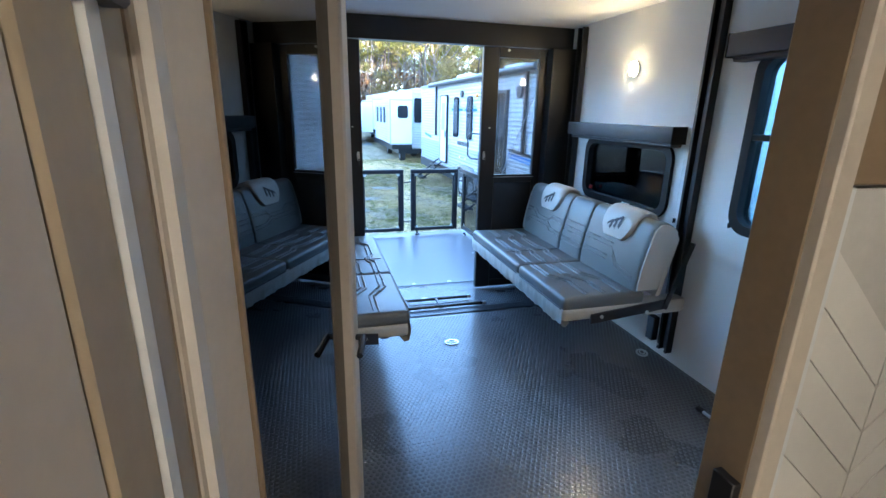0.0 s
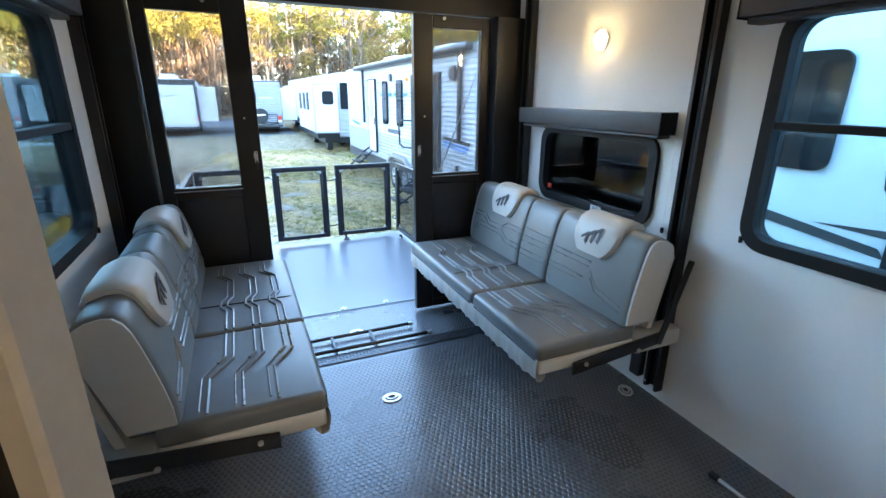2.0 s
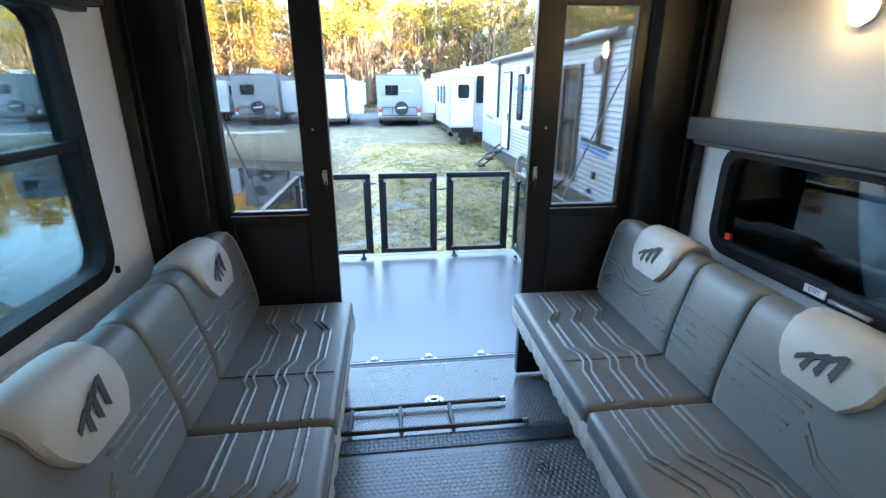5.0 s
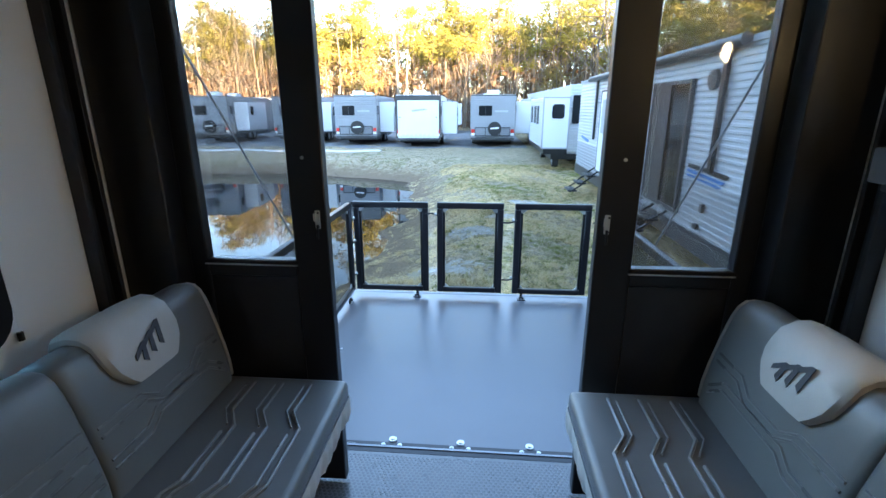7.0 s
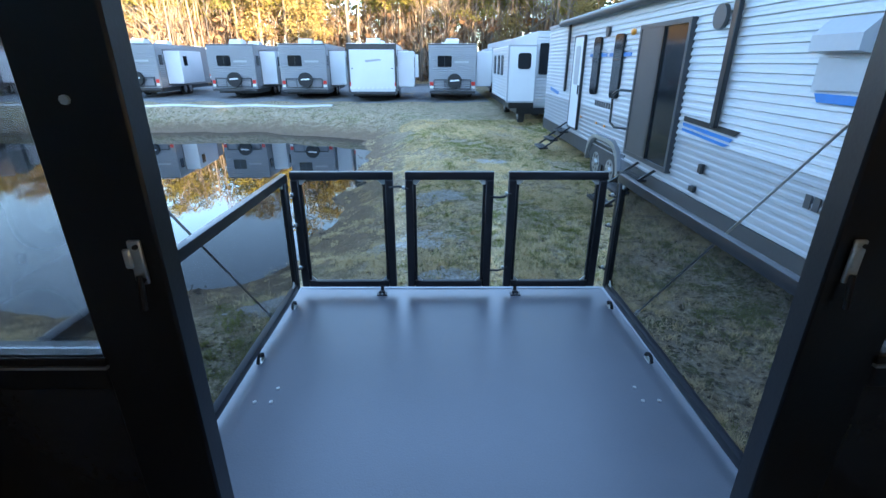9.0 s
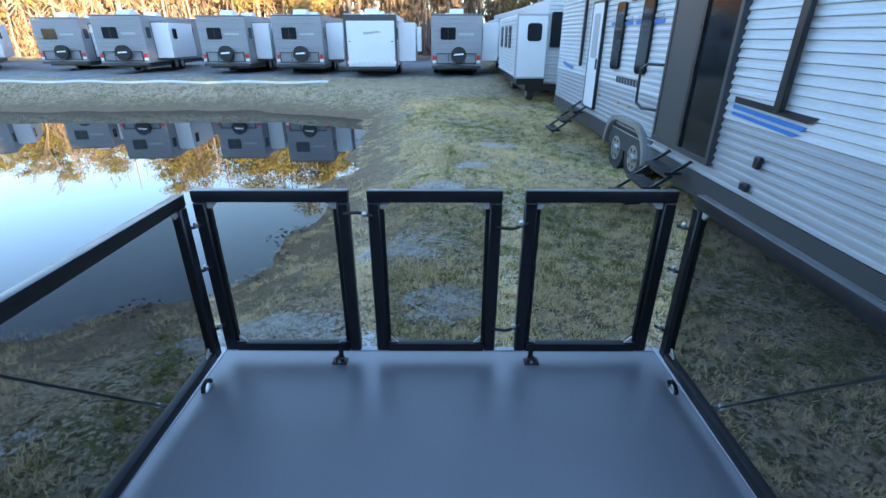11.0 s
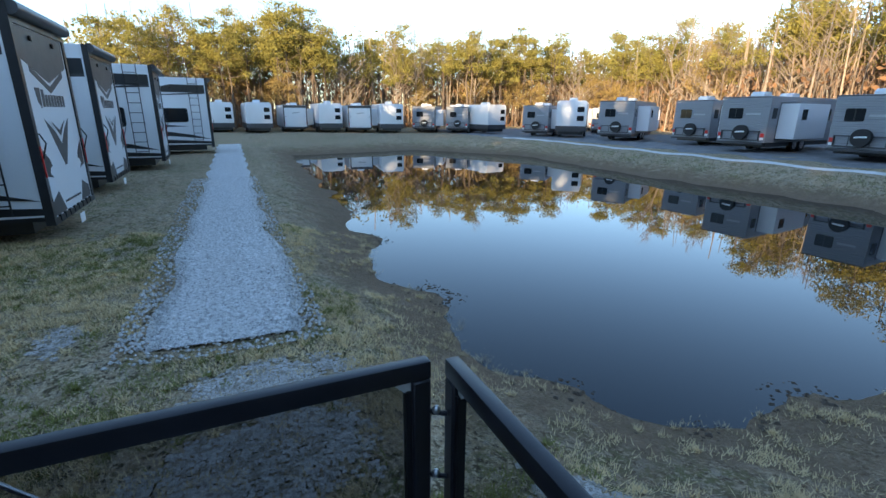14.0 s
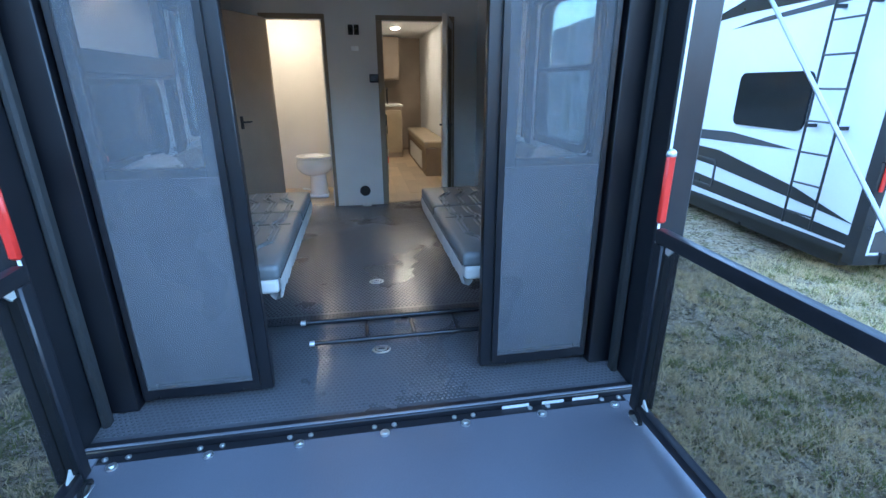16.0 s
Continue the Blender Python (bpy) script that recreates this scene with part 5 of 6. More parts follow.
wt = white_trailer()
k = 0
FAR_ROW = [(wt, -51.0, 9.9, 92), (toy, -53.2, 13.6, 90), (wt, -50.6, 16.8, 88), (toy, -49.5, 19.6, 84), (wt, -48.0, 22.6, 82), (first, -48.2, 26.2, 60), (first, -46.6, 29.4, 52),
           (wt, -43.6, 32.6, 100), (first, -36.5, 32.4, 40), (wt, -31.8, 32.6, 48), (wt, -53.5, 6.4, 92), (wt, -55.0, 2.6, 94)]
for src, x, y, a in FAR_ROW:
    put(src, x, y, a, use=src is wt and k == 0)
    k += src is wt
for x, y, a in ((-47.5, 47, 50), (-41.0, 44.5, 48), (-34.5, 42.5, 42), (-28, 43, 20)):
    put(first, x, y, a)

# ---------------------------------------------------------------- the long corrugated trailer beside the patio
def long_trailer():
    t = thing("park_trailer", "long silver-grey corrugated trailer with sliding glass door and black steps", "trailer", pose(3.05, 7.0, -0.9))
    L, W, z0, z1 = 11.9, 2.45, 0.55, 3.15
    part("body", B().box(0.02, -0.8, z0, W, L, z1, 0.03), "siding", t)
    part("side_siding", ridged(0.019, -0.78, L - 0.02, 1.35, z1 - 0.06, 0.085, 0.022, -1), "siding", t, "silver-grey corrugated siding", smooth=False)
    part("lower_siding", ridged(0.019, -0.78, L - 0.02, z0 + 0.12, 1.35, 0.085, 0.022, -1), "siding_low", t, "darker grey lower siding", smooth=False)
    part("skirt", B().box(-0.004, -0.8, z0 - 0.16, 0.03, L, z0 + 0.12), "rv_dark", t, "charcoal lower skirt")
    part("chassis", B().box(0.2, 0.2, 0.28, W - 0.2, L - 0.2, z0), "rv_black", t)
    part("roof", B().prism([(0.0, z1 - 0.06), (0.3, z1 + 0.03), (W - 0.3, z1 + 0.03), (W + 0.03, z1 - 0.06)], "y", -0.83, L + 0.03), "rv_white", t, "white roof membrane", smooth=False)
    part("awning_tube", B().cyl((-0.09, 2.3, z1 - 0.06), (-0.09, 10.2, z1 - 0.06), 0.07, 14), "rv_dark", t, "rolled dark awning")
    for y in (2.75, 9.5):
        part("awning_arm", B().box(-0.075, y - 0.05, 1.55, -0.02, y + 0.05, z1 - 0.02, 0.008), "rv_black", t, "black awning arm")
    for y, h in ((0.8, 0.3), (4.6, 0.22), (8.6, 0.25)):
        part("roof_box", B().box(0.6, y, z1, 1.3, y + 0.9, z1 + h, 0.06, seg=2), "rv_white", t, "white roof unit")
    # sliding glass door
    d = part("sliding_door", B().ring([(3.66, 0.82), (5.22, 0.82), (5.22, 2.75), (3.66, 2.75)], [(3.72, 0.88), (5.16, 0.88), (5.16, 2.69), (3.72, 2.69)], "x", -0.06, 0.02), "rv_dark", t, "dark sliding door frame")
    part("door_pane", B().box(-0.03, 3.72, 0.88, -0.02, 4.42, 2.69), "rv_glass", d, "dark reflecting pane")
    part("screen_panel", B().box(-0.05, 4.42, 0.86, -0.035, 5.18, 2.7), "rv_brown", d, "dark insect screen panel")
    part("meeting_stile", B().box(-0.058, 4.39, 0.84, -0.03, 4.46, 2.72), "rv_black", d)
    # entry door
    e = part("entry_door", B().prism(rounded(8.24, 0.82, 8.92, 2.73, 0.06), "x", -0.05, 0.0), "rv_white", t, "white entry door")
    part("door_window", B().prism(rounded(8.4, 1.75, 8.76, 2.55, 0.05), "x", -0.056, -0.051), "rv_grey", e, "grey frosted window")
    part("door_edge", B().ring(rounded(8.2, 0.78, 8.96, 2.77, 0.06), rounded(8.24, 0.82, 8.92, 2.73, 0.06), "x", -0.055, 0.0), "rv_black", e)
    part("handle", B().box(-0.075, 8.28, 1.55, -0.052, 8.33, 1.75, 0.006), "rv_black", e)
    for y in (6.13, 7.32):
        w = part("window", B().prism(rounded(y - 0.2, 1.62, y + 0.2, 2.68, 0.09), "x", -0.045, 0.0), "rv_glass", t, "tall dark window")
        part("mullion", B().box(-0.052, y - 0.2, 2.25, -0.044, y + 0.2, 2.29), "rv_black", w)
        part("stripe", B().box(-0.012, y - 0.55, 2.32, -0.004, y + 0.5, 2.38), "rv_blue", t, "blue stripe")
        part("stripe", B().box(-0.012, y - 0.5, 2.41, -0.004, y + 0.45, 2.45), "rv_grey", t, "grey stripe")
    # swooshes
    for pts, m_ in (([(2.3, 1.56), (3.5, 1.6), (3.5, 1.54), (2.4, 1.5)], "rv_black"), ([(2.4, 1.47), (3.5, 1.52), (3.5, 1.48), (2.45, 1.43)], "rv_blue"), ([(2.45, 1.4), (3.5, 1.45), (3.5, 1.42), (2.55, 1.37)], "rv_blue"),
                    ([(0.2, 2.2), (1.5, 2.28), (1.5, 2.02), (0.5, 2.05)], "rv_grey"), ([(0.3, 2.0), (1.45, 2.0), (1.4, 1.93), (0.4, 1.93)], "rv_blue"), ([(10.2, 1.5), (11.2, 1.58), (11.2, 1.5), (10.3, 1.42)], "rv_blue")):
        part("swoosh", B().prism(pts, "x", -0.014, -0.004), m_, t, "painted stripe", smooth=False)
    for i in range(8):
        part("letter_bar", B().box(-0.012, 6.14 + i * 0.135, 1.42, -0.004, 6.22 + i * 0.135, 1.52), "rv_dark", t, smooth=False)
    for i in range(9):
        part("letter_bar", B().box(-0.012, 0.35 + i * 0.1, 1.08, -0.004, 0.42 + i * 0.1, 1.2 if i else 1.27), "rv_dark", t, smooth=False)
    part("porch_light", B().cyl((-0.05, 3.08, 2.7), (0, 3.08, 2.7), 0.13, 20), "rv_dark", t, "round dark speaker")
    part("porch_light", B().cyl((-0.05, 6.8, 2.75), (0, 6.8, 2.75), 0.09, 16), "rv_dark", t, "round dark speaker")
    part("amber_light", B().ball((-0.03, 5.56, 2.68), 0.04, 0.08, 0.05), "amber", t, "amber porch light")
    part("vent_box", B().prism([(0, 0), (-0.12, 0.02), (-0.12, 0.14), (0, 0.26)], "y", 1.0, 1.5), "rv_grey", t, "grey range vent", m=pose(-0.005, 0, 2.3))
    part("outlet", B().box(-0.05, 2.9, 0.75, 0, 3.02, 0.83, 0.01), "rv_black", t)
    part("outlet", B().box(-0.05, 2.82, 1.0, 0, 2.9, 1.12, 0.01), "rv_black", t)
    part("grab_handle", B().tube([(-0.03, 5.3, 1.2), (-0.16, 5.5, 1.2), (-0.2, 5.62, 1.27), (-0.2, 5.65, 1.72), (-0.16, 5.52, 1.8), (-0.03, 5.3, 1.8)], 0.02, 8), "rv_black", t, "black grab handle")
    for y in (5.9, 6.7):
        wheel(t, 0.1, y, 0.36, 0.36, -1)
    pr = [(a + 0.15, z) for a, z in ((5.2, 0.42), (5.24, 0.6), (5.34, 0.76), (5.5, 0.87), (5.68, 0.92), (6.62, 0.92), (6.8, 0.87), (6.96, 0.76), (7.06, 0.6), (7.1, 0.42))]
    f = B().prism(pr + [(a * 1.0 + (0.06 if a < 6.3 else -0.06), z - 0.07) for a, z in reversed(pr)], "x", -0.07, 0.05)
    part("fender", f, "aluminium", t, "bright metal fender")
    part("wheel_well", B().box(0.0, 5.3, 0.45, 0.03, 7.0, 0.8), "rv_black", t)
    part("roof_edge", B().box(-0.02, 0.0, z1 - 0.09, 0.03, L, z1 - 0.02), "rv_grey", t)
    for y in (6.4, 6.9, 8.0):
        part("reflector", B().box(-0.02, y, 1.08, 0, y + 0.06, 1.12), "amber", t)
    return t


def steps(x, y, z, n):
    t = thing("folding_steps", "black steel fold-out steps below a trailer door", "steps", pose(x, y, z), "fold-out steps")
    for i in range(n):
        zz, xx = 0.6 - i * 0.19, 0.06 - i * 0.22
        part("tread", B().box(xx - 0.12, -0.31, zz - 0.045, xx + 0.1, 0.31, zz, 0.012, seg=2), "rv_black", t)
        b = B()
        for k in range(4):
            b.box(xx - 0.1 + k * 0.05, -0.28, zz, xx - 0.085 + k * 0.05, 0.28, zz + 0.004)
        part("tread_grip", b, "rubber", t)
        for s in (-0.3, 0.3):
            part("side_arm", B().prism([(xx - 0.1, zz - 0.05), (xx - 0.04, zz - 0.05), (xx + 0.24, zz + 0.14), (xx + 0.18, zz + 0.145)], "y", s - 0.01, s + 0.01), "rv_black", t, smooth=False)
    return t


long_trailer()
steps(2.8, 11.4, -0.87, 3)
steps(2.8, 15.95, -0.8, 3)

# next trailer beyond it, with a big white slide-out
t = thing("slide_trailer", "grey corrugated trailer with a wide white slide-out room", "trailer", pose(3.4, 20.4, -0.62))
part("body", B().box(-0.36, 0.3, 0.5, 2.4, 9.0, 2.85, 0.03), "siding", t)
part("end_siding", ridged_rear(0.295, -0.34, 2.4, 0.55, 2.75, 0.1, 0.02), "siding", t, smooth=False)
part("end_window", B().prism(rounded(-0.25, 1.55, 0.3, 2.5, 0.05), "y", 0.24, 0.28), "rv_glass", t, "dark end window")
s = part("slide_out", B().box(-1.28, 0.0, 0.71, -0.37, 4.6, 2.42, 0.02), "rv_white", t, "white slide-out room")
part("slide_window", B().prism(rounded(-0.98, 1.72, -0.56, 2.2, 0.09), "y", -0.02, 0.0), "rv_glass", s, "dark rounded window")
part("slide_trim", B().ring([(-1.3, 0.69), (-0.36, 0.69), (-0.36, 2.44), (-1.3, 2.44)], [(-1.25, 0.74), (-0.41, 0.74), (-0.41, 2.39), (-1.25, 2.39)], "y", -0.012, 0.02), "rv_grey", s)
part("slide_siding", ridged(-1.282, 0.02, 4.58, 0.75, 2.38, 0.1, 0.02, -1), "siding", s, "grey corrugated side", smooth=False)
for y in (1.2, 2.2, 3.4):
    part("side_window", B().prism(rounded(y, 1.5, y + 0.5, 2.15, 0.05), "x", -1.32, -1.28), "rv_glass", s)
part("base", B().box(-0.9, 0.3, 0.3, 2.2, 8.8, 0.5).box(-1.2, 0.12, 0.5, -0.37, 4.5, 0.7), "rv_black", t)
for y in (0.6, 4.0):
    wheel(t, -0.7, y, 0.22, 0.22, -1)
    wheel(t, 0.2, y + 2, 0.33, 0.33, -1)
roof_unit(t, 1.2, 2.5, 2.84)
roof_unit(t, 1.2, 6.0, 2.84)
t2 = copy_thing(t, pose(3.9, 30.5, -0.45, 0, 0, 2))


# ---------------------------------------------------------------- white fifth-wheel toy haulers
def fifth_wheel():
    """Rear faces +y at local y = 0; local x from -W to W; ground at z = 0."""
    t = thing("fifth_wheel", "white toy hauler with black chevron graphics and rear ladder", "trailer", Matrix(), "white toy haulers")
    W, L, z0, z1 = 1.31, 11.5, 0.45, 3.75
    part("body", B().box(-W, -L, z0, W, -0.02, z1, 0.04, seg=2), "rv_white", t, "white gel-coat body")
    # rear: black frame, white ramp door
    fr = part("rear_frame", B().ring([(-W - 0.01, z0 - 0.08), (W + 0.01, z0 - 0.08), (W + 0.01, z1), (-W - 0.01, z1)], [(-W + 0.11, z0 + 0.02), (W - 0.11, z0 + 0.02), (W - 0.11, z1 - 0.28), (-W + 0.11, z1 - 0.28)], "y", -0.06, 0.07), "rv_black", t, "black rear frame")
    dr = part("ramp_door", B().box(-W + 0.11, -0.02, z0 + 0.02, W - 0.11, 0.045, z1 - 0.28), "rv_white", t, "white ramp door")
    y0, y1 = 0.0455, 0.05
    def G(pts, m_, n="graphic"):
        part(n, B().prism(pts, "y", y0, y1), m_, dr, "painted graphic", smooth=False)
    G([(-1.14, 3.46), (1.14, 3.46), (1.14, 2.98), (0.0, 2.66), (-1.14, 2.98)], "rv_brown")
    G([(-0.85, 2.9), (0.0, 2.6), (0.85, 2.9), (0.85, 2.8), (0.0, 2.49), (-0.85, 2.8)], "rv_dark")
    G([(-0.66, 2.06), (-0.25, 1.84), (0.0, 1.62), (0.25, 1.84), (0.66, 2.06), (0.05, 1.25), (-0.05, 1.25)], "rv_brown")
    part("graphic", B().prism([(-0.47, 2.02), (0.0, 1.79), (0.47, 2.02), (0.0, 1.66)], "y", 0.0505, 0.053), "rv_white", dr, "white chevron", smooth=False)
    part("graphic", B().prism([(-0.37, 2.02), (0.0, 1.86), (0.37, 2.02), (0.0, 1.76)], "y", 0.0535, 0.056), "rv_black", dr, "black chevron", smooth=False)
    for s in (-1, 1):
        G([(s * 1.14, 0.5), (s * 0.5, 0.5), (s * 0.75, 0.86), (s * 1.14, 0.72)], "rv_brown")
        G([(s * 1.14, 1.62), (s * 0.85, 1.42), (s * 0.78, 1.3), (s * 0.9, 1.27), (s * 0.95, 1.18), (s * 0.8, 1.1), (s * 1.14, 1.16)], "rv_black")
    # lettering strip as slanted bars
    b = B()
    for i in range(8):
        x = 0.55 - i * 0.155
        h = 0.28 if i == 0 else 0.2
        b.prism([(x, 2.26), (x - 0.115, 2.26), (x - 0.13, 2.26 + h), (x - 0.015, 2.26 + h)], "y", y0, y1)
    for i in range(3):
        b.prism([(0.66 + i * 0.05, 2.24 + i * 0.04), (0.63 + i * 0.05, 2.24 + i * 0.04), (0.58 + i * 0.05, 2.56), (0.72 + i * 0.05, 2.56)], "y", y0, y1)
    part("lettering", b, "rv_dark", dr, "dark slanted lettering strip", smooth=False)
    b = B()
    for i in range(14):
        b.box(-0.5 + i * 0.072, y0, 0.62, -0.455 + i * 0.072, y1, 0.66)
    part("small_lettering", b, "rv_dark", dr, smooth=False)
    for i in range(8):
        part("hinge", B().box(-1.05 + i * 0.28, 0.04, z0 - 0.06, -0.93 + i * 0.28, 0.085, z0 + 0.05, 0.006), "rv_black", t, "black ramp hinge")
    for s in (-1, 1):
        part("tail_light", B().box(s * (W - 0.05) - 0.025, 0.07, 1.15, s * (W - 0.05) + 0.025, 0.085, 1.65, 0.008), "red_plastic", t, "red tail light")
        part("door_hook", B().tube([(s * (W - 0.06), 0.08, 1.45), (s * (W - 0.06), 0.16, 1.7), (s * (W - 0.08), 0.09, 1.85)], 0.012, 6), "rv_black", t)
        for x in (0.55,):
            part("load_light", B().box(s * x - 0.06, 0.05, 3.28, s * x + 0.06, 0.09, 3.36, 0.01), "rv_black", t, "small load light")
    part("awning_case", B().cyl((-W, 0.1, z1 - 0.08), (W, 0.1, z1 - 0.08), 0.11, 14), "rv_dark", t, "rear awning case")
    part("plate", B().box(-0.35, 0.07, 0.12, -0.05, 0.078, 0.3), "label_white", t, "white licence card")
    # side graphics on both sides, ladder on +x
    for s in (-1, 1):
        xs = sorted((s * (W + 0.001), s * (W + 0.008)))
        for pts, m_ in (([(-0.1, 3.42), (-1.6, 3.42), (-3.4, 3.0), (-2.4, 3.05), (-0.1, 3.05)], "rv_black"), ([(-0.1, 3.0), (-2.6, 2.88), (-2.0, 2.96), (-0.1, 3.08)], "rv_dark"), ([(-3.4, 3.7), (-6.0, 3.7), (-7.0, 3.5), (-4.6, 3.4)], "rv_black"),
                        ([(-0.05, 0.78), (-2.4, 1.0), (-5.5, 1.15), (-8, 1.2), (-5.5, 1.3), (-2.4, 1.24), (-0.9, 1.0)], "rv_black"), ([(-0.05, 0.66), (-4.0, 0.9), (-8, 0.82), (-8, 0.7), (-3, 0.62), (-0.05, 0.55)], "rv_black"), ([(-1.0, 1.42), (-4.8, 1.3), (-5.4, 1.42), (-2.2, 1.52)], "rv_dark"),
                        ([(-0.05, 0.45), (-11, 0.45), (-11, 0.56), (-0.05, 0.52)], "rv_black")):
            part("side_graphic", B().prism(pts, "x", *xs), m_, t, "black painted stripe", smooth=False)
        part("side_window", B().prism(rounded(-2.2, 1.63, -0.98, 2.3, 0.1), "x", *sorted((s * W, s * (W + 0.03)))), "rv_glass", t, "dark side window")
        part("side_window", B().prism(rounded(-5.2, 1.8, -4.6, 2.5, 0.1), "x", *sorted((s * W, s * (W + 0.03)))), "rv_glass", t, "dark side window")
        for y in (-4.2, -5.1, -6.0):
            wheel(t, s * 1.12, y, 0.38, 0.38, s)
        part("fender", B().box(*sorted((s * 1.2, s * 1.3))[:1], -6.6, 0.7, sorted((s * 1.2, s * 1.3))[1], -3.6, 0.86, 0.03), "rv_black", t)
    ld = part("ladder", B().tube([(W + 0.12, -0.42, 0.6), (W + 0.12, -0.42, z1 - 0.1), (W + 0.02, -0.42, z1 + 0.02)], 0.014, 8), "rv_black", t, "black roof ladder")
    part("ladder_side", B().tube([(W + 0.12, -0.82, 0.6), (W + 0.12, -0.82, z1 - 0.1), (W + 0.02, -0.82, z1 + 0.02)], 0.014, 8), "rv_black", ld)
    for i in range(9):
        part("rung", B().cyl((W + 0.12, -0.42, 0.75 + i * 0.34), (W + 0.12, -0.82, 0.75 + i * 0.34), 0.012, 8), "rv_black", ld)
    for y in (-0.42, -0.82):
        for z in (1.7, 2.9):
            part("standoff", B().box(W, y - 0.02, z, W + 0.12, y + 0.02, z + 0.04), "rv_black", ld)
    roof_unit(t, 0.0, -2.2, z1 - 0.01, "rv_dark")
    roof_unit(t, 0.0, -6.2, z1 - 0.01, "rv_dark")
    part("storage_door", B().ring(rounded(-3.3, 0.68, -2.4, 1.1, 0.06), rounded(-3.27, 0.71, -2.43, 1.07, 0.05), "x", W, W + 0.02), "rv_dark", t)
    part("chassis", B().box(-1.1, -L, 0.22, 1.1, -0.3, z0), "rv_black", t)
    return t


fw = fifth_wheel()
fw.matrix_basis = pose(-6.26, 3.2, -0.95, 0, 0, -6)
for x, y, a in ((-10.85, 4.0, 0), (-16.2, 3.85, 0), (-21.8, 4.5, 2), (-29.0, 6.0, 4)):
    copy_thing(fw, pose(x, y, -0.93, 0, 0, a))

# two white rigs on the other side of the trailer, seen through its windows
near_rv = copy_thing(fw, pose(4.75, 5.2, -0.9))
near_rv["label"] = "white toy hauler parked close beside the trailer"
for ch in list(near_rv.children):
    if ch.name.startswith("side_window") and max(v.co.x for v in ch.data.vertices) < 0 and ch.data.vertices[0].co.y > -3:
        bpy.data.objects.remove(ch)
part("side_window", B().prism(rounded(-1.02, 1.8, -0.26, 2.66, 0.1), "x", -1.345, -1.311), "rv_glass", near_rv, "dark side window")
part("window_bar", B().box(-1.352, -1.02, 2.05, -1.346, -0.26, 2.08), "rv_black", near_rv)
part("side_graphic", B().prism([(-0.25, 1.5), (-1.45, 1.33), (-1.5, 1.26), (-0.3, 1.4)], "x", -1.325, -1.319), "rv_dark", near_rv, "dark painted stripe", smooth=False)
part("awning_arm", B().box(-1.36, -1.58, 0.9, -1.312, -1.5, 3.0, 0.006), "rv_black", near_rv, "black awning arm")
part("grab_handle", B().tube([(-1.32, -1.42, 1.72), (-1.37, -1.42, 1.75), (-1.37, -1.4, 1.9), (-1.32, -1.4, 1.93)], 0.014, 8), "rv_black", near_rv)


# ---------------------------------------------------------------- woods
M["bark"] = mat("bark", (0.1, 0.075, 0.055), 0.9, var=0.35, scale=3, fine=18, bump=0.5)
M["bark_pale"] = mat("bark_pale", (0.2, 0.165, 0.13), 0.9, var=0.3, scale=3, fine=18, bump=0.4)


def leafmat(name, c, c2):
    m = mat(name, c, 0.8, col2=c2, scale=0.35, fine=3, bump=0, spec=0.2)
    t = m.node_tree
    b = t.nodes["Principled BSDF"]
    tl = t.nodes.new("ShaderNodeBsdfTranslucent")
    mx = t.nodes.new("ShaderNodeMixShader")
    mx.inputs[0].default_value = 0.3
    src = b.inputs["Base Color"].links[0].from_socket
    t.links.new(src, tl.inputs["Color"])
    t.links.new(b.outputs[0], mx.inputs[1])
    t.links.new(tl.outputs[0], mx.inputs[2])
    t.links.new(mx.outputs[0], t.nodes["Material Output"].inputs["Surface"])
    return m


M["needles"] = leafmat("needles", (0.15, 0.155, 0.04), (0.34, 0.28, 0.07))
M["oak_brown"] = leafmat("oak_brown", (0.25, 0.175, 0.07), (0.37, 0.285, 0.11))
M["twigs"] = mat("twigs", (0.17, 0.13, 0.1), 0.9, var=0.3, scale=2, bump=0)


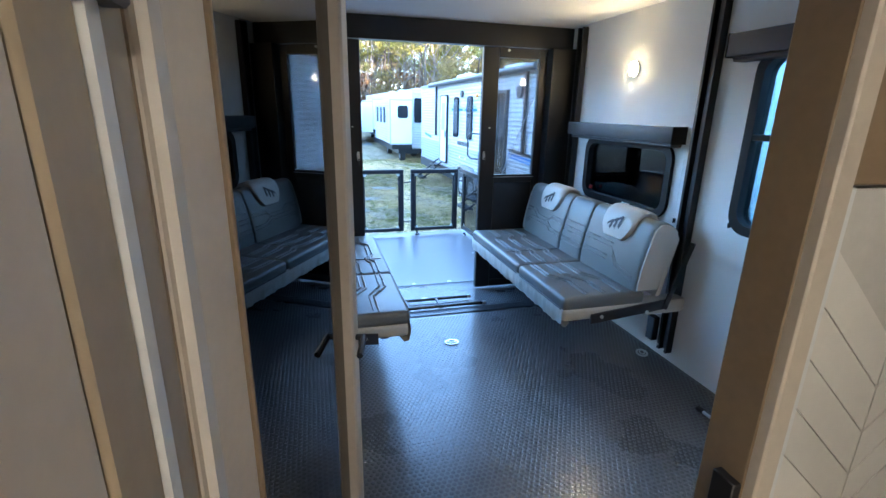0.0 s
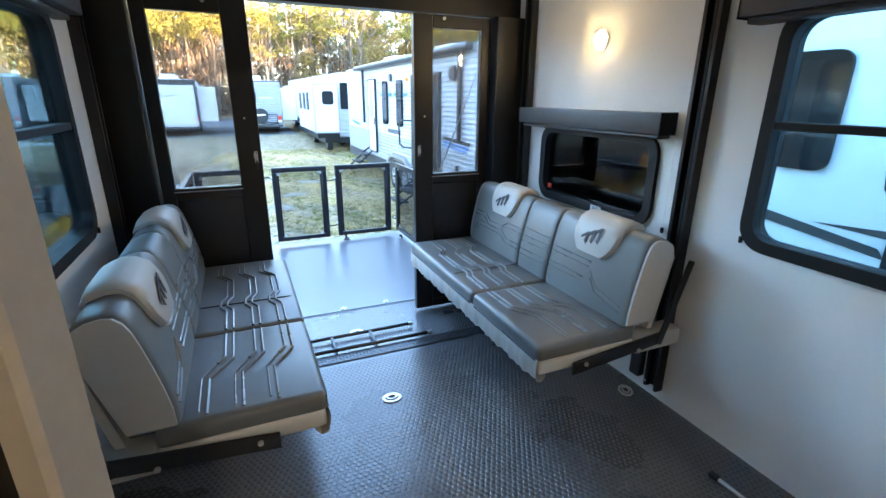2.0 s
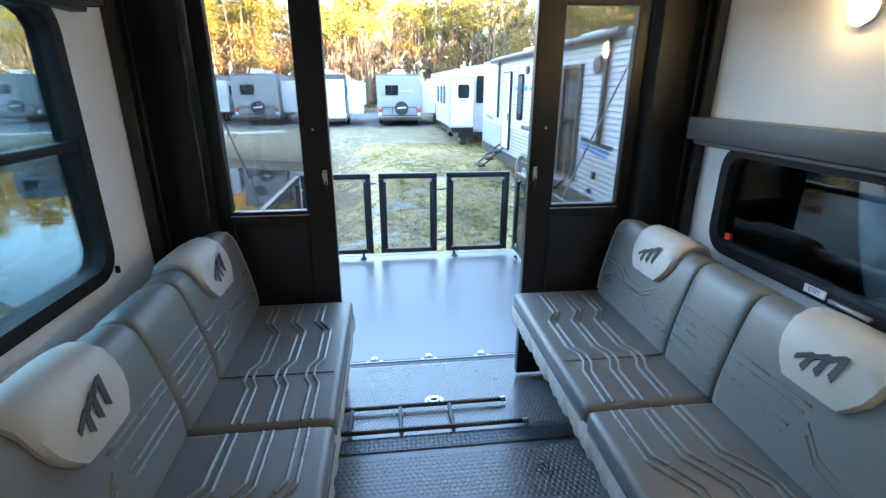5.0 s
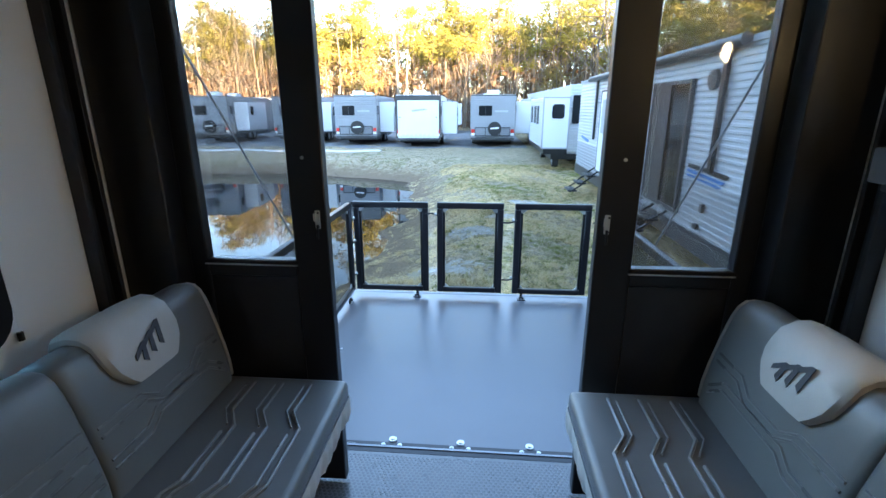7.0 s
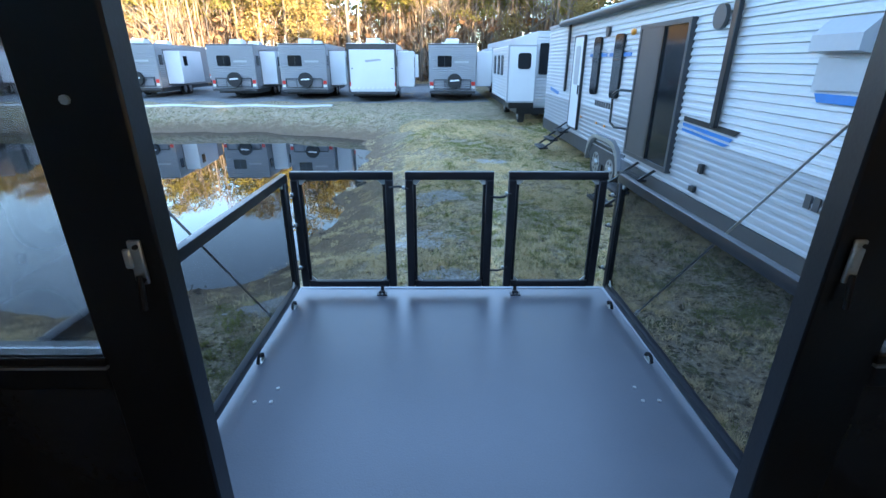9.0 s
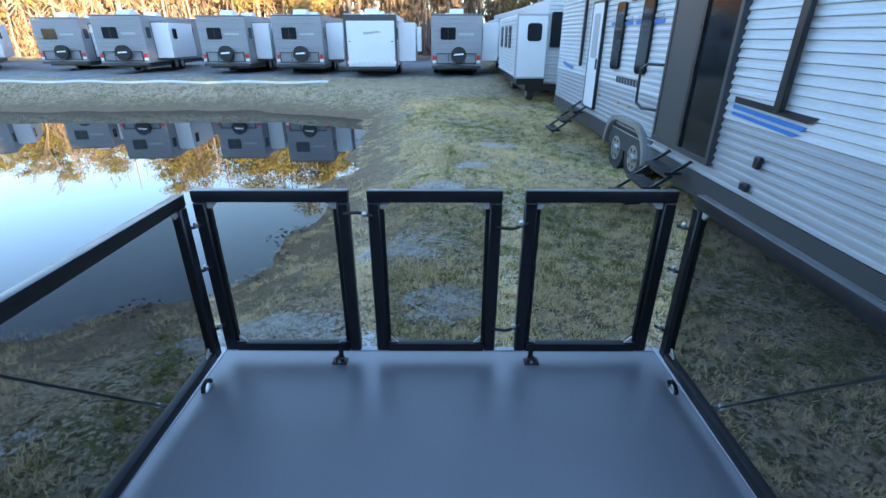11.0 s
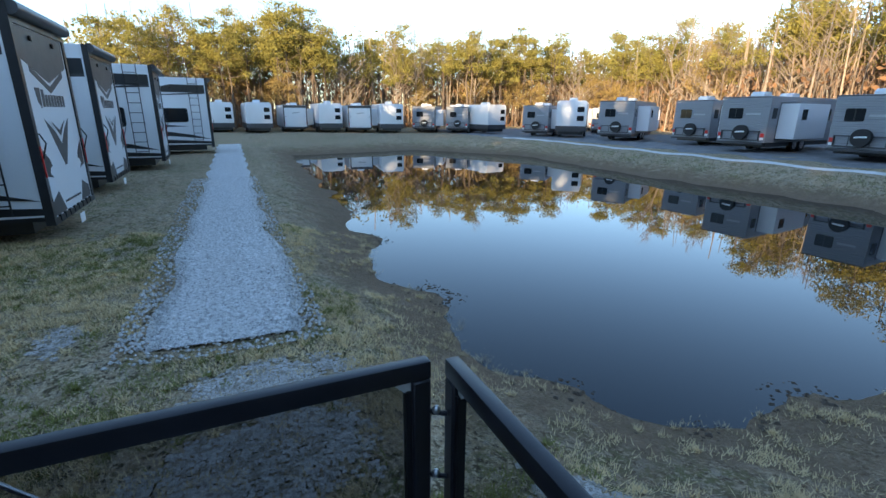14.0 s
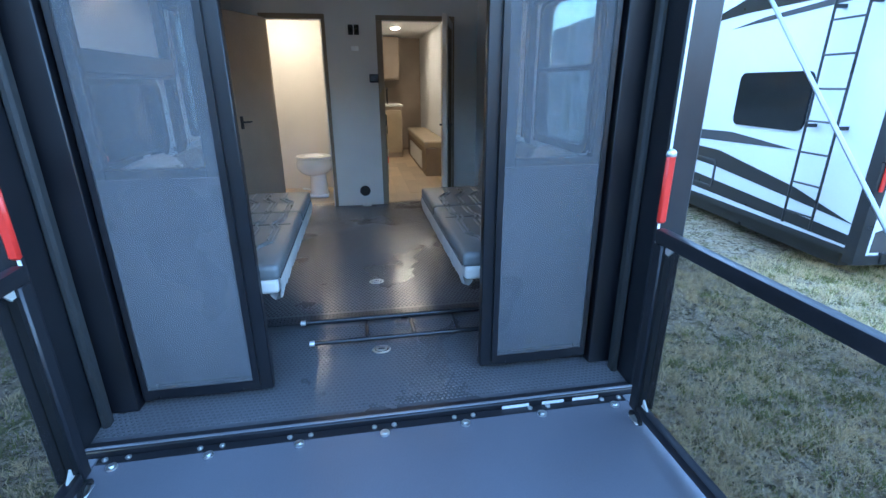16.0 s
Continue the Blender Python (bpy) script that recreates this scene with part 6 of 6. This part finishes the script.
def tree(seed, kind):
    """kind: pine (crown high up, in clumps), bare (limbs and twigs), oak (rusty leaves)."""
    rng = random.Random(seed)
    H = rng.uniform(11.8, 14.6) if kind == "pine" else rng.uniform(9.5, 12.5) if kind == "bare" else rng.uniform(6, 9)
    label = {"pine": "tall bare-trunked pine with a ragged green crown", "bare": "leafless grey hardwood tree", "oak": "young oak with rusty brown winter leaves"}[kind]
    t = thing("pine_tree" if kind == "pine" else "bare_tree" if kind == "bare" else "oak_tree", label, "tree", Matrix(), "woods")
    b = B()
    r0 = 0.15 if kind == "pine" else 0.1
    pts = [Vector((0, 0, -0.3))]
    for i in range(1, 7):
        pts.append(Vector((rng.gauss(0, 0.08) * i * 0.5, rng.gauss(0, 0.08) * i * 0.5, H * i / 6.2)))
    for i, (p, q) in enumerate(zip(pts[:-1], pts[1:])):
        b.cyl(p, q, r0 * (1 - i / 7), 7, r0 * (1 - (i + 1) / 7), caps=False)
    ends = []
    for i in range(22 if kind != "bare" else 34):
        f = rng.uniform(0.5 if kind == "pine" else 0.25, 0.98)
        k = min(5, int(f * 6.2))
        p = pts[k].lerp(pts[k + 1], f * 6.2 - k) if k < 6 else pts[6]
        a = rng.uniform(0, 6.283)
        ln = (1 - f) * H * 0.33 + rng.uniform(0.6, 1.2)
        up = rng.uniform(0.0, 0.45) if kind == "pine" else rng.uniform(0.5, 1.2)
        q = p + Vector((math.cos(a) * ln, math.sin(a) * ln, up * ln))
        b.cyl(p, q, 0.05 * (1.15 - f) + 0.012, 5, 0.008, caps=False)
        ends.append((p, q))
    part("trunk", b, "bark" if kind != "bare" else "bark_pale", t, "bark")
    vs, fs = [], []
    if kind == "bare":
        for p, q in ends:
            for _ in range(16):
                s = p.lerp(q, rng.uniform(0.35, 1))
                e = s + Vector((rng.gauss(0, 0.5), rng.gauss(0, 0.5), rng.uniform(0.2, 1.1)))
                n = Vector((rng.gauss(0, 1), rng.gauss(0, 1), 0)).normalized() * 0.014
                k = len(vs)
                vs += [s - n, s + n, e]
                fs.append((k, k + 1, k + 2))
        crown, mt = "crown", "twigs"
    else:
        for p, q in ends:
            for _ in range(3 if kind == "pine" else 4):
                c = p.lerp(q, rng.uniform(0.55, 1.05)) + Vector((rng.gauss(0, 0.2), rng.gauss(0, 0.2), rng.gauss(0.1, 0.15)))
                for _ in range(30):
                    o = Vector((rng.gauss(0, 0.36), rng.gauss(0, 0.36), rng.gauss(0, 0.2)))
                    d1 = Vector((rng.gauss(0, 1), rng.gauss(0, 1), rng.gauss(0, 0.7))).normalized() * rng.uniform(0.1, 0.22)
                    d2 = d1.cross(Vector((rng.gauss(0, 1), rng.gauss(0, 1), rng.gauss(0, 1)))).normalized() * rng.uniform(0.03, 0.07)
                    k = len(vs)
                    g = c + o
                    vs += [g - d1, g + d2, g + d1, g - d2]
                    fs.append((k, k + 1, k + 2, k + 3))
        crown, mt = "crown", "needles" if kind == "pine" else "oak_brown"
    me = bpy.data.meshes.new(crown)
    me.from_pydata([tuple(v) for v in vs], [], fs)
    me.materials.append(M[mt])
    ob = new(crown, me)
    ob.parent = t
    ob["label"] = {"pine": "ragged clumps of green needles", "bare": "fine bare twigs", "oak": "rusty dead leaves"}[kind]
    return t


kinds = [tree(11 + i, k) for i, k in enumerate(("pine", "pine", "pine", "pine", "bare", "bare", "oak", "oak"))]
rng = random.Random(21)
spots = []
for i in range(250):                       # north edge
    x = -70 + 104 * rng.random()
    spots.append((x, 54 + rng.random() ** 1.4 * 24 + max(0, -x - 20) * 0.2 + (0 if x < 6 else -6)))
for i in range(170):                        # west edge
    spots.append((-63 - rng.random() ** 1.4 * 22, -8 + 74 * rng.random()))
for i in range(60):                        # east, behind the long trailers
    spots.append((14 + rng.random() * 16, -30 + 75 * rng.random()))
used = set()
for i, (x, y) in enumerate(spots):
    u = rng.random()
    k = rng.randrange(4) if u < 0.64 else 4 + rng.randrange(2) if u < 0.86 else 6 + rng.randrange(2)
    m = pose(x, y, gz(x, y), 0, 0, rng.uniform(0, 360)) @ Matrix.Diagonal((1, 1, 1, 1))
    if k not in used:
        used.add(k)
        kinds[k].matrix_basis = m
    else:
        c = copy_thing(kinds[k], m)
        f = rng.uniform(0.8, 1.15)
        c.scale = (f, f, f)
r = np.random.RandomState(6)


def leaf_mass(name, pts, size, material, label):
    """Many small leaf faces, turned at random, as one object."""
    n = len(pts)
    d1, d2 = r.normal(size=(n, 3)), r.normal(size=(n, 3))
    d1 /= np.linalg.norm(d1, axis=1)[:, None]
    d2 = np.cross(d1, d2)
    d2 /= np.linalg.norm(d2, axis=1)[:, None]
    s = r.uniform(0.6, 1.4, (n, 1)) * size
    q = np.stack([pts - d1 * s, pts + d2 * s * 0.55, pts + d1 * s, pts - d2 * s * 0.55], 1).reshape(-1, 3)
    me = bpy.data.meshes.new(name)
    me.from_pydata(q.tolist(), [], np.arange(n * 4).reshape(-1, 4).tolist())
    me.materials.append(M[material])
    return tagged(new(name, me), label, "woods", kind="stuff")


def clumped(n, centres, spread):
    c = centres[r.randint(len(centres), size=n)]
    return c + r.normal(size=(n, 3)) * spread


def wood_plan(n, depth):
    """Plan points in the belt of woods north and west of the pond, and how deep each lies."""
    north = r.uniform(size=n) < 0.62
    d = r.uniform(size=n) * depth
    x = np.where(north, r.uniform(-85, 40, n), -66 - d)
    y = np.where(north, 54 + d + np.maximum(0, -x - 20) * 0.2, r.uniform(-25, 75, n))
    return x, y


def sliver_mass(name, n, depth, low, high, length, width, lean, material, label):
    """Many thin upright slivers, twigs or stems, as one object."""
    x, y = wood_plan(n, depth)
    z = -0.9 + low + (high - low) * r.uniform(size=n) ** 1.4
    ln = length * r.uniform(0.5, 1.4, n)
    d = np.column_stack([r.normal(size=n) * lean, r.normal(size=n) * lean, np.ones(n)]) * ln[:, None]
    a = r.uniform(0, 6.28, n)
    w = np.column_stack([np.cos(a), np.sin(a), np.zeros(n)]) * (width * r.uniform(0.5, 1.3, n))[:, None]
    p = np.column_stack([x, y, z])
    q = np.stack([p - w, p + w, p + d + w * 0.3, p + d - w * 0.3], 1).reshape(-1, 3)
    me = bpy.data.meshes.new(name)
    me.from_pydata(q.tolist(), [], np.arange(n * 4).reshape(-1, 4).tolist())
    me.materials.append(M[material])
    return tagged(new(name, me), label, "woods", kind="stuff")


M["thicket"] = leafmat("thicket", (0.16, 0.095, 0.06), (0.3, 0.17, 0.085))
M["thicket_twig"] = mat("thicket_twig", (0.2, 0.135, 0.095), 0.9, var=0.35, scale=0.4, fine=3, bump=0)
sliver_mass("thicket_twigs", 60000, 22, 0.0, 7.0, 1.3, 0.035, 0.4, "thicket_twig", "dense brown leafless thicket between the trunks")
sliver_mass("far_trunks", 2600, 34, 0.0, 0.3, 10.5, 0.13, 0.03, "bark_pale", "many thin trunks deeper in the woods")
x, y = wood_plan(30000, 26)
leaf_mass("undergrowth", np.column_stack([x, y, -0.9 + 6.5 * r.uniform(size=30000) ** 1.7]), 0.3, "thicket", "rusty brown leafy undergrowth below the pines")
x, y = wood_plan(900, 28)
leaf_mass("far_canopy", clumped(46000, np.column_stack([x, y + 4, r.uniform(5.0, 11.0, 900)]), np.array([1.2, 1.2, 0.55])), 0.24, "needles", "green and golden pine canopy deeper in the woods")
# unseen leaf mass behind the storage lot, added to block the low sun
u, v = r.uniform(-75, 75, 34000), r.uniform(-8, 8, 34000)
sd = np.array([math.cos(SUN_AZ), math.sin(SUN_AZ)])
base = sd * 52
pts = np.column_stack([base[0] + sd[0] * v - sd[1] * u, base[1] + sd[1] * v + sd[0] * u, r.uniform(-1, 21.0, 34000) + r.normal(size=34000) * 0.8])
leaf_mass("sun_block_leaves", pts, 0.95, "needles", "unseen leaf mass added to block the low sun")
# ---------------------------------------------------------------- behind the partition: kitchen and bathroom
YB = Y0 - 0.05
solid("floor_kitchen", B().box(-HX, -2.6, -0.1, HX, Y0 - 0.052, -0.001), "vinyl_plank", "warm wood-look plank floor", "floor")
kf = bpy.data.objects["floor_kitchen"]
for i in range(8):
    for j in range(4):
        x0, y0 = -1.17 + i * 0.16, -1.2 + j * 0.75 + (i % 2) * 0.37
        if x0 < 0.25:
            part("plank", B().box(x0, y0, -0.0008, x0 + 0.156, min(y0 + 0.745, YB - 0.02), 0.0016), "vinyl_plank_piece", kf, smooth=False)
solid("ceiling_kitchen", B().box(-HX, -2.6, CEIL - 0.02, HX, YB, CEIL + 0.05), "ceiling", "white kitchen ceiling", "ceiling")
wall_along_x("wall_front", -2.65, -2.6, -HX - 0.05, HX + 0.05, -0.1, 2.15, [], "wood_grey", "wood-grain front wall")
solid("wall_bath", B().box(0.31, -0.2, 0.0, 0.33, YB, CEIL - 0.02), "wall_beige", "thin pale bathroom side wall", "wall")
solid("wall_bath_back", B().box(0.33, 0.85, 0.0, HX, 0.88, CEIL - 0.02), "wall_beige", "pale bathroom back wall", "wall")
lamp_k = thing("ceiling_light", "round warm kitchen ceiling light, switched on", "ceiling light", pose(-0.6, 0.6, CEIL - 0.021), "ceiling lights")
part("rim", B().cyl((0, 0, -0.012), (0, 0, 0), 0.075, 24), "lamp_rim", lamp_k)
part("diffuser", B().ball((0, 0, -0.012), 0.062, 0.062, 0.012, 20, 8), "lamp_room", lamp_k, "glowing warm diffuser")
for x, y in ((-0.6, -0.9), (0.75, 1.35)):
    copy_thing(lamp_k, pose(x, y, CEIL - 0.021))

# deep wood casing on the camera's side of the doorway
cs = thing("door_frame_3", "tan wood-grain cabinet end and casing beside the garage doorway", "door frame", kind="structure")
part("end_panel", B().box(-1.18, 1.3, 0.0, -0.922, 1.69, 1.95, 0.004), "wood_pale", cs, "pale cabinet end")
part("casing", B().box(-0.99, 1.692, 0.0, -0.92, 1.757, 1.9, 0.004), "wood_tan", cs, "tan casing")
part("light_strip", B().box(-0.99, 1.758, 0.0, -0.916, 1.777, 1.86), "strip_grey", cs, "pale grey seal strip")
part("casing", B().box(-0.99, 1.778, 0.0, -0.921, 1.832, 1.9, 0.004), "wood_tan", cs, "tan casing")
part("strike", B().box(-0.93, 1.745, 1.482, -0.905, 1.8, 1.56, 0.003), "black_metal", cs, "black catch")
part("casing_right", B().box(-0.245, YB - 0.03, 0.0, -0.214, YB - 0.001, 1.9, 0.003), "wood_pale", cs, "pale casing")
part("upper_panel", B().box(-0.213, YB - 0.026, 1.352, 0.305, YB - 0.001, 1.95, 0.002), "wood_brown", cs, "brown wood-grain panel")
part("corner_strip", B().box(-0.213, YB - 0.022, 0.0, -0.195, YB - 0.001, 1.35, 0.003), "strip_grey", cs, "pale edge trim")
part("strike_plate", B().box(-0.262, YB - 0.012, 0.82, -0.2465, YB + 0.025, 0.93, 0.002), "black_metal", cs, "black strike plate")
ts = solid("wall_tiled", B().box(-0.194, YB - 0.012, 0.0, 0.309, YB - 0.001, 1.345), "grout", "white chevron tile wainscot beside the doorway", "wall", smooth=False)
tw, th, sl = 0.145, 0.072, 0.14
for col in range(3):
    for row in range(-2, 18):
        x0 = -0.192 + col * (tw + 0.003)
        up = 1 if col % 2 else -1
        z0 = 0.01 + row * (th + 0.003) + (sl if up < 0 else 0)
        pts = [(x0, z0), (x0 + tw, z0 + up * sl), (x0 + tw, z0 + up * sl + th), (x0, z0 + th)]
        if min(p[1] for p in pts) < 0.0 or max(p[1] for p in pts) > 1.343:
            continue
        part("tile", B().prism(pts, "y", YB - 0.016, YB - 0.0121), "tile_white", ts, smooth=False)

# fittings on the garage side of the partition
for x in (0.05, -0.005):
    s = thing("switch_panel", "small black switch panel on the partition wall", "switch", pose(x, Y0, 1.71), "switch panels")
    part("plate", B().box(-0.024, 0.0, -0.045, 0.024, 0.008, 0.045, 0.003), "black_plastic", s)
    part("rocker", B().box(-0.01, 0.008, -0.02, 0.01, 0.012, 0.02, 0.002), "screen_black", s)
s = thing("wall_plate", "small pale blank plate on the partition wall", "wall plate", pose(0.02, Y0, 1.545))
part("plate", B().box(-0.035, 0.0, -0.02, 0.035, 0.006, 0.02, 0.003), "label_white", s)
s = thing("thermostat", "black touch control panel on the partition wall", "control panel", pose(-0.15, Y0, 1.275))
part("case", B().box(-0.045, 0.0, -0.04, 0.045, 0.015, 0.04, 0.005), "black_plastic", s)
part("display", B().box(-0.036, 0.015, -0.026, 0.036, 0.0165, 0.03), "screen_black", s)
s = thing("floor_vent", "round black furnace vent low on the partition wall", "vent", pose(0.0, Y0, 0.155))
part("ring", B().cyl((0, 0, 0), (0, 0.012, 0), 0.055, 24), "black_plastic", s)
for i in range(5):
    part("louvre", B().box(-0.04, 0.012, -0.034 + i * 0.016, 0.04, 0.017, -0.028 + i * 0.016), "screen_black", s)

# bathroom: toilet
t = thing("toilet", "white porcelain trailer toilet with a closed lid", "toilet", pose(0.52, 1.35, 0.0))
part("pedestal", B().cyl((0, 0, 0.0), (0, 0, 0.3), 0.105, 20, 0.085).box(-0.11, -0.13, 0.0, 0.11, 0.13, 0.04, 0.015), "porcelain", t)
part("bowl", B().ball((0.03, 0, 0.36), 0.2, 0.17, 0.13, 20, 12), "porcelain", t)
part("seat", B().cyl((0.03, 0, 0.43), (0.03, 0, 0.445), 0.2, 24), "porcelain", t)
part("lid", B().cyl((0.03, 0, 0.447), (0.03, 0, 0.462), 0.195, 24), "porcelain", t)
part("pedal", B().tube([(0.1, -0.12, 0.05), (0.2, -0.14, 0.06)], 0.012, 8), "porcelain", t)

# kitchen units
def base_unit(name, label, x0, y0, x1, y1, h, doors, face):
    u = thing(name, label, "cabinet", pose(x0, y0, 0.0), "kitchen units")
    part("carcass", B().box(0, 0, 0.0, x1 - x0, y1 - y0, h, 0.004), "wood_grey", u)
    for i in range(doors):
        if face == "y":
            w = (x1 - x0) / doors
            d = part("door", B().box(i * w + 0.012, y1 - y0, 0.08, (i + 1) * w - 0.012, y1 - y0 + 0.016, h - 0.06, 0.004), "wood_tan", u)
            part("handle", B().box((i + 0.8) * w, y1 - y0 + 0.016, h - 0.2, (i + 0.8) * w + 0.012, y1 - y0 + 0.03, h - 0.1, 0.003), "black_metal", d)
        else:
            w = (y1 - y0) / doors
            d = part("door", B().box(-0.016, i * w + 0.012, 0.08, 0.0, (i + 1) * w - 0.012, h - 0.06, 0.004), "wood_tan", u)
            part("handle", B().box(-0.03, (i + 0.8) * w, h - 0.2, -0.016, (i + 0.8) * w + 0.012, h - 0.1, 0.003), "black_metal", d)
    return u


base_unit("base_cabinet", "wood-grain kitchen base cabinet with a pale worktop on it", -0.28, 0.15, 0.305, 1.2, 0.86, 2, "x")
base_unit("base_cabinet", "wood-grain sink cabinet at the end of the kitchen", -0.72, -2.3, -0.28, -1.5, 0.86, 1, "y")
for x0, y0, x1, y1 in ((-0.3, 0.13, 0.305, 1.22), (-0.74, -2.3, -0.26, -1.47)):
    w = thing("worktop", "pale laminate kitchen worktop", "worktop", pose(x0, y0, 0.861), "worktops")
    part("slab", B().box(0, 0, 0, x1 - x0, y1 - y0, 0.03, 0.004), "label_white", w)
mw = thing("microwave", "black built-in microwave above the worktop", "microwave", pose(-0.24, 0.2, 1.02))
part("case", B().box(0, 0, 0, 0.5, 0.95, 0.42, 0.005), "black_plastic", mw)
part("door_glass", B().box(0.02, 0.95, 0.03, 0.48, 0.958, 0.39), "screen_black", mw)
part("side_glass", B().box(-0.006, 0.05, 0.03, 0.0, 0.9, 0.39), "screen_black", mw)
part("shelf", B().box(-0.02, -0.02, -0.13, 0.54, 1.0, 0.0), "wood_grey", mw)
u = thing("wall_cabinet", "open wood-grain wall cabinet with metal shelf rails", "cabinet", pose(-0.26, 0.15, 1.5))
part("carcass", B().box(0.02, 0, 0, 0.56, 1.05, 0.5, 0.004), "wood_grey", u)
for z in (0.1, 0.25, 0.4):
    part("rail", B().cyl((0.0, 0.05, z), (0.0, 1.0, z - 0.06), 0.008, 8), "aluminium", u)
u = thing("pantry", "tall white refrigerator panel at the kitchen's end", "refrigerator", pose(-0.25, -2.55, 0.0))
part("case", B().box(0, 0, 0, 0.5, 0.6, 1.85, 0.01), "label_white", u)
part("door_seam", B().box(0.0, 0.6, 1.2, 0.5, 0.604, 1.206), "black_plastic", u)
u = thing("wall_cabinet", "wood-grain wall cabinet above the sink", "cabinet", pose(-0.74, -2.5, 1.3))
part("carcass", B().box(0, 0, 0, 0.3, 0.5, 0.7, 0.004), "wood_tan", u)
part("door", B().box(0.01, 0.5, 0.02, 0.29, 0.516, 0.68, 0.004), "wood_grey", u)
fa = thing("faucet", "black kitchen faucet at the sink", "faucet", pose(-0.5, -1.9, 0.891))
part("spout", B().tube([(0, 0, 0), (0, 0, 0.22), (0, 0.06, 0.27), (0, 0.13, 0.24)], 0.012, 8), "black_metal", fa)
ex = thing("fire_extinguisher", "white fire extinguisher with a red band on a cabinet end", "fire extinguisher", pose(-0.34, -0.25, 0.0))
part("cylinder", B().cyl((0, 0, 0), (0, 0, 0.3), 0.045, 18).ball((0, 0, 0.3), 0.045, 0.045, 0.03), "label_white", ex)
part("band", B().cyl((0, 0, 0.1), (0, 0, 0.2), 0.0458, 18), "red_plastic", ex, "red label band")
part("valve", B().box(-0.02, -0.02, 0.32, 0.02, 0.05, 0.37, 0.004), "black_plastic", ex)
dn = thing("dinette_bench", "tan upholstered bench on a dark base along the kitchen wall", "bench", pose(-1.18, -1.9, 0.0))
part("base", B().box(0, 0, 0, 0.32, 2.3, 0.38, 0.005), "wood_brown", dn)
part("cushion", cushion(0, 0, 0.38, 0.34, 2.3, 0.48, 0.03), "wood_tan", dn, "tan cushion")
part("trim_panel", B().box(0.32, 0.4, 0.05, 0.33, 1.9, 0.3), "label_white", dn, "pale panel")

# a loose metal strut on the garage floor by the wall
rd = thing("metal_strut", "grey telescopic metal strut lying on the floor by the wall", "strut", pose(0.99, 2.91, 0.014, 0, 0, 1.5))
part("tube", B().cyl((0, -1.0, 0), (0, -0.05, 0), 0.013, 12), "aluminium_dull", rd)
part("rod", B().cyl((0, -0.05, 0), (0, 0.1, 0), 0.008, 10), "aluminium", rd)
part("end_eye", B().box(-0.012, 0.1, -0.01, 0.012, 0.14, 0.01, 0.004), "black_plastic", rd)
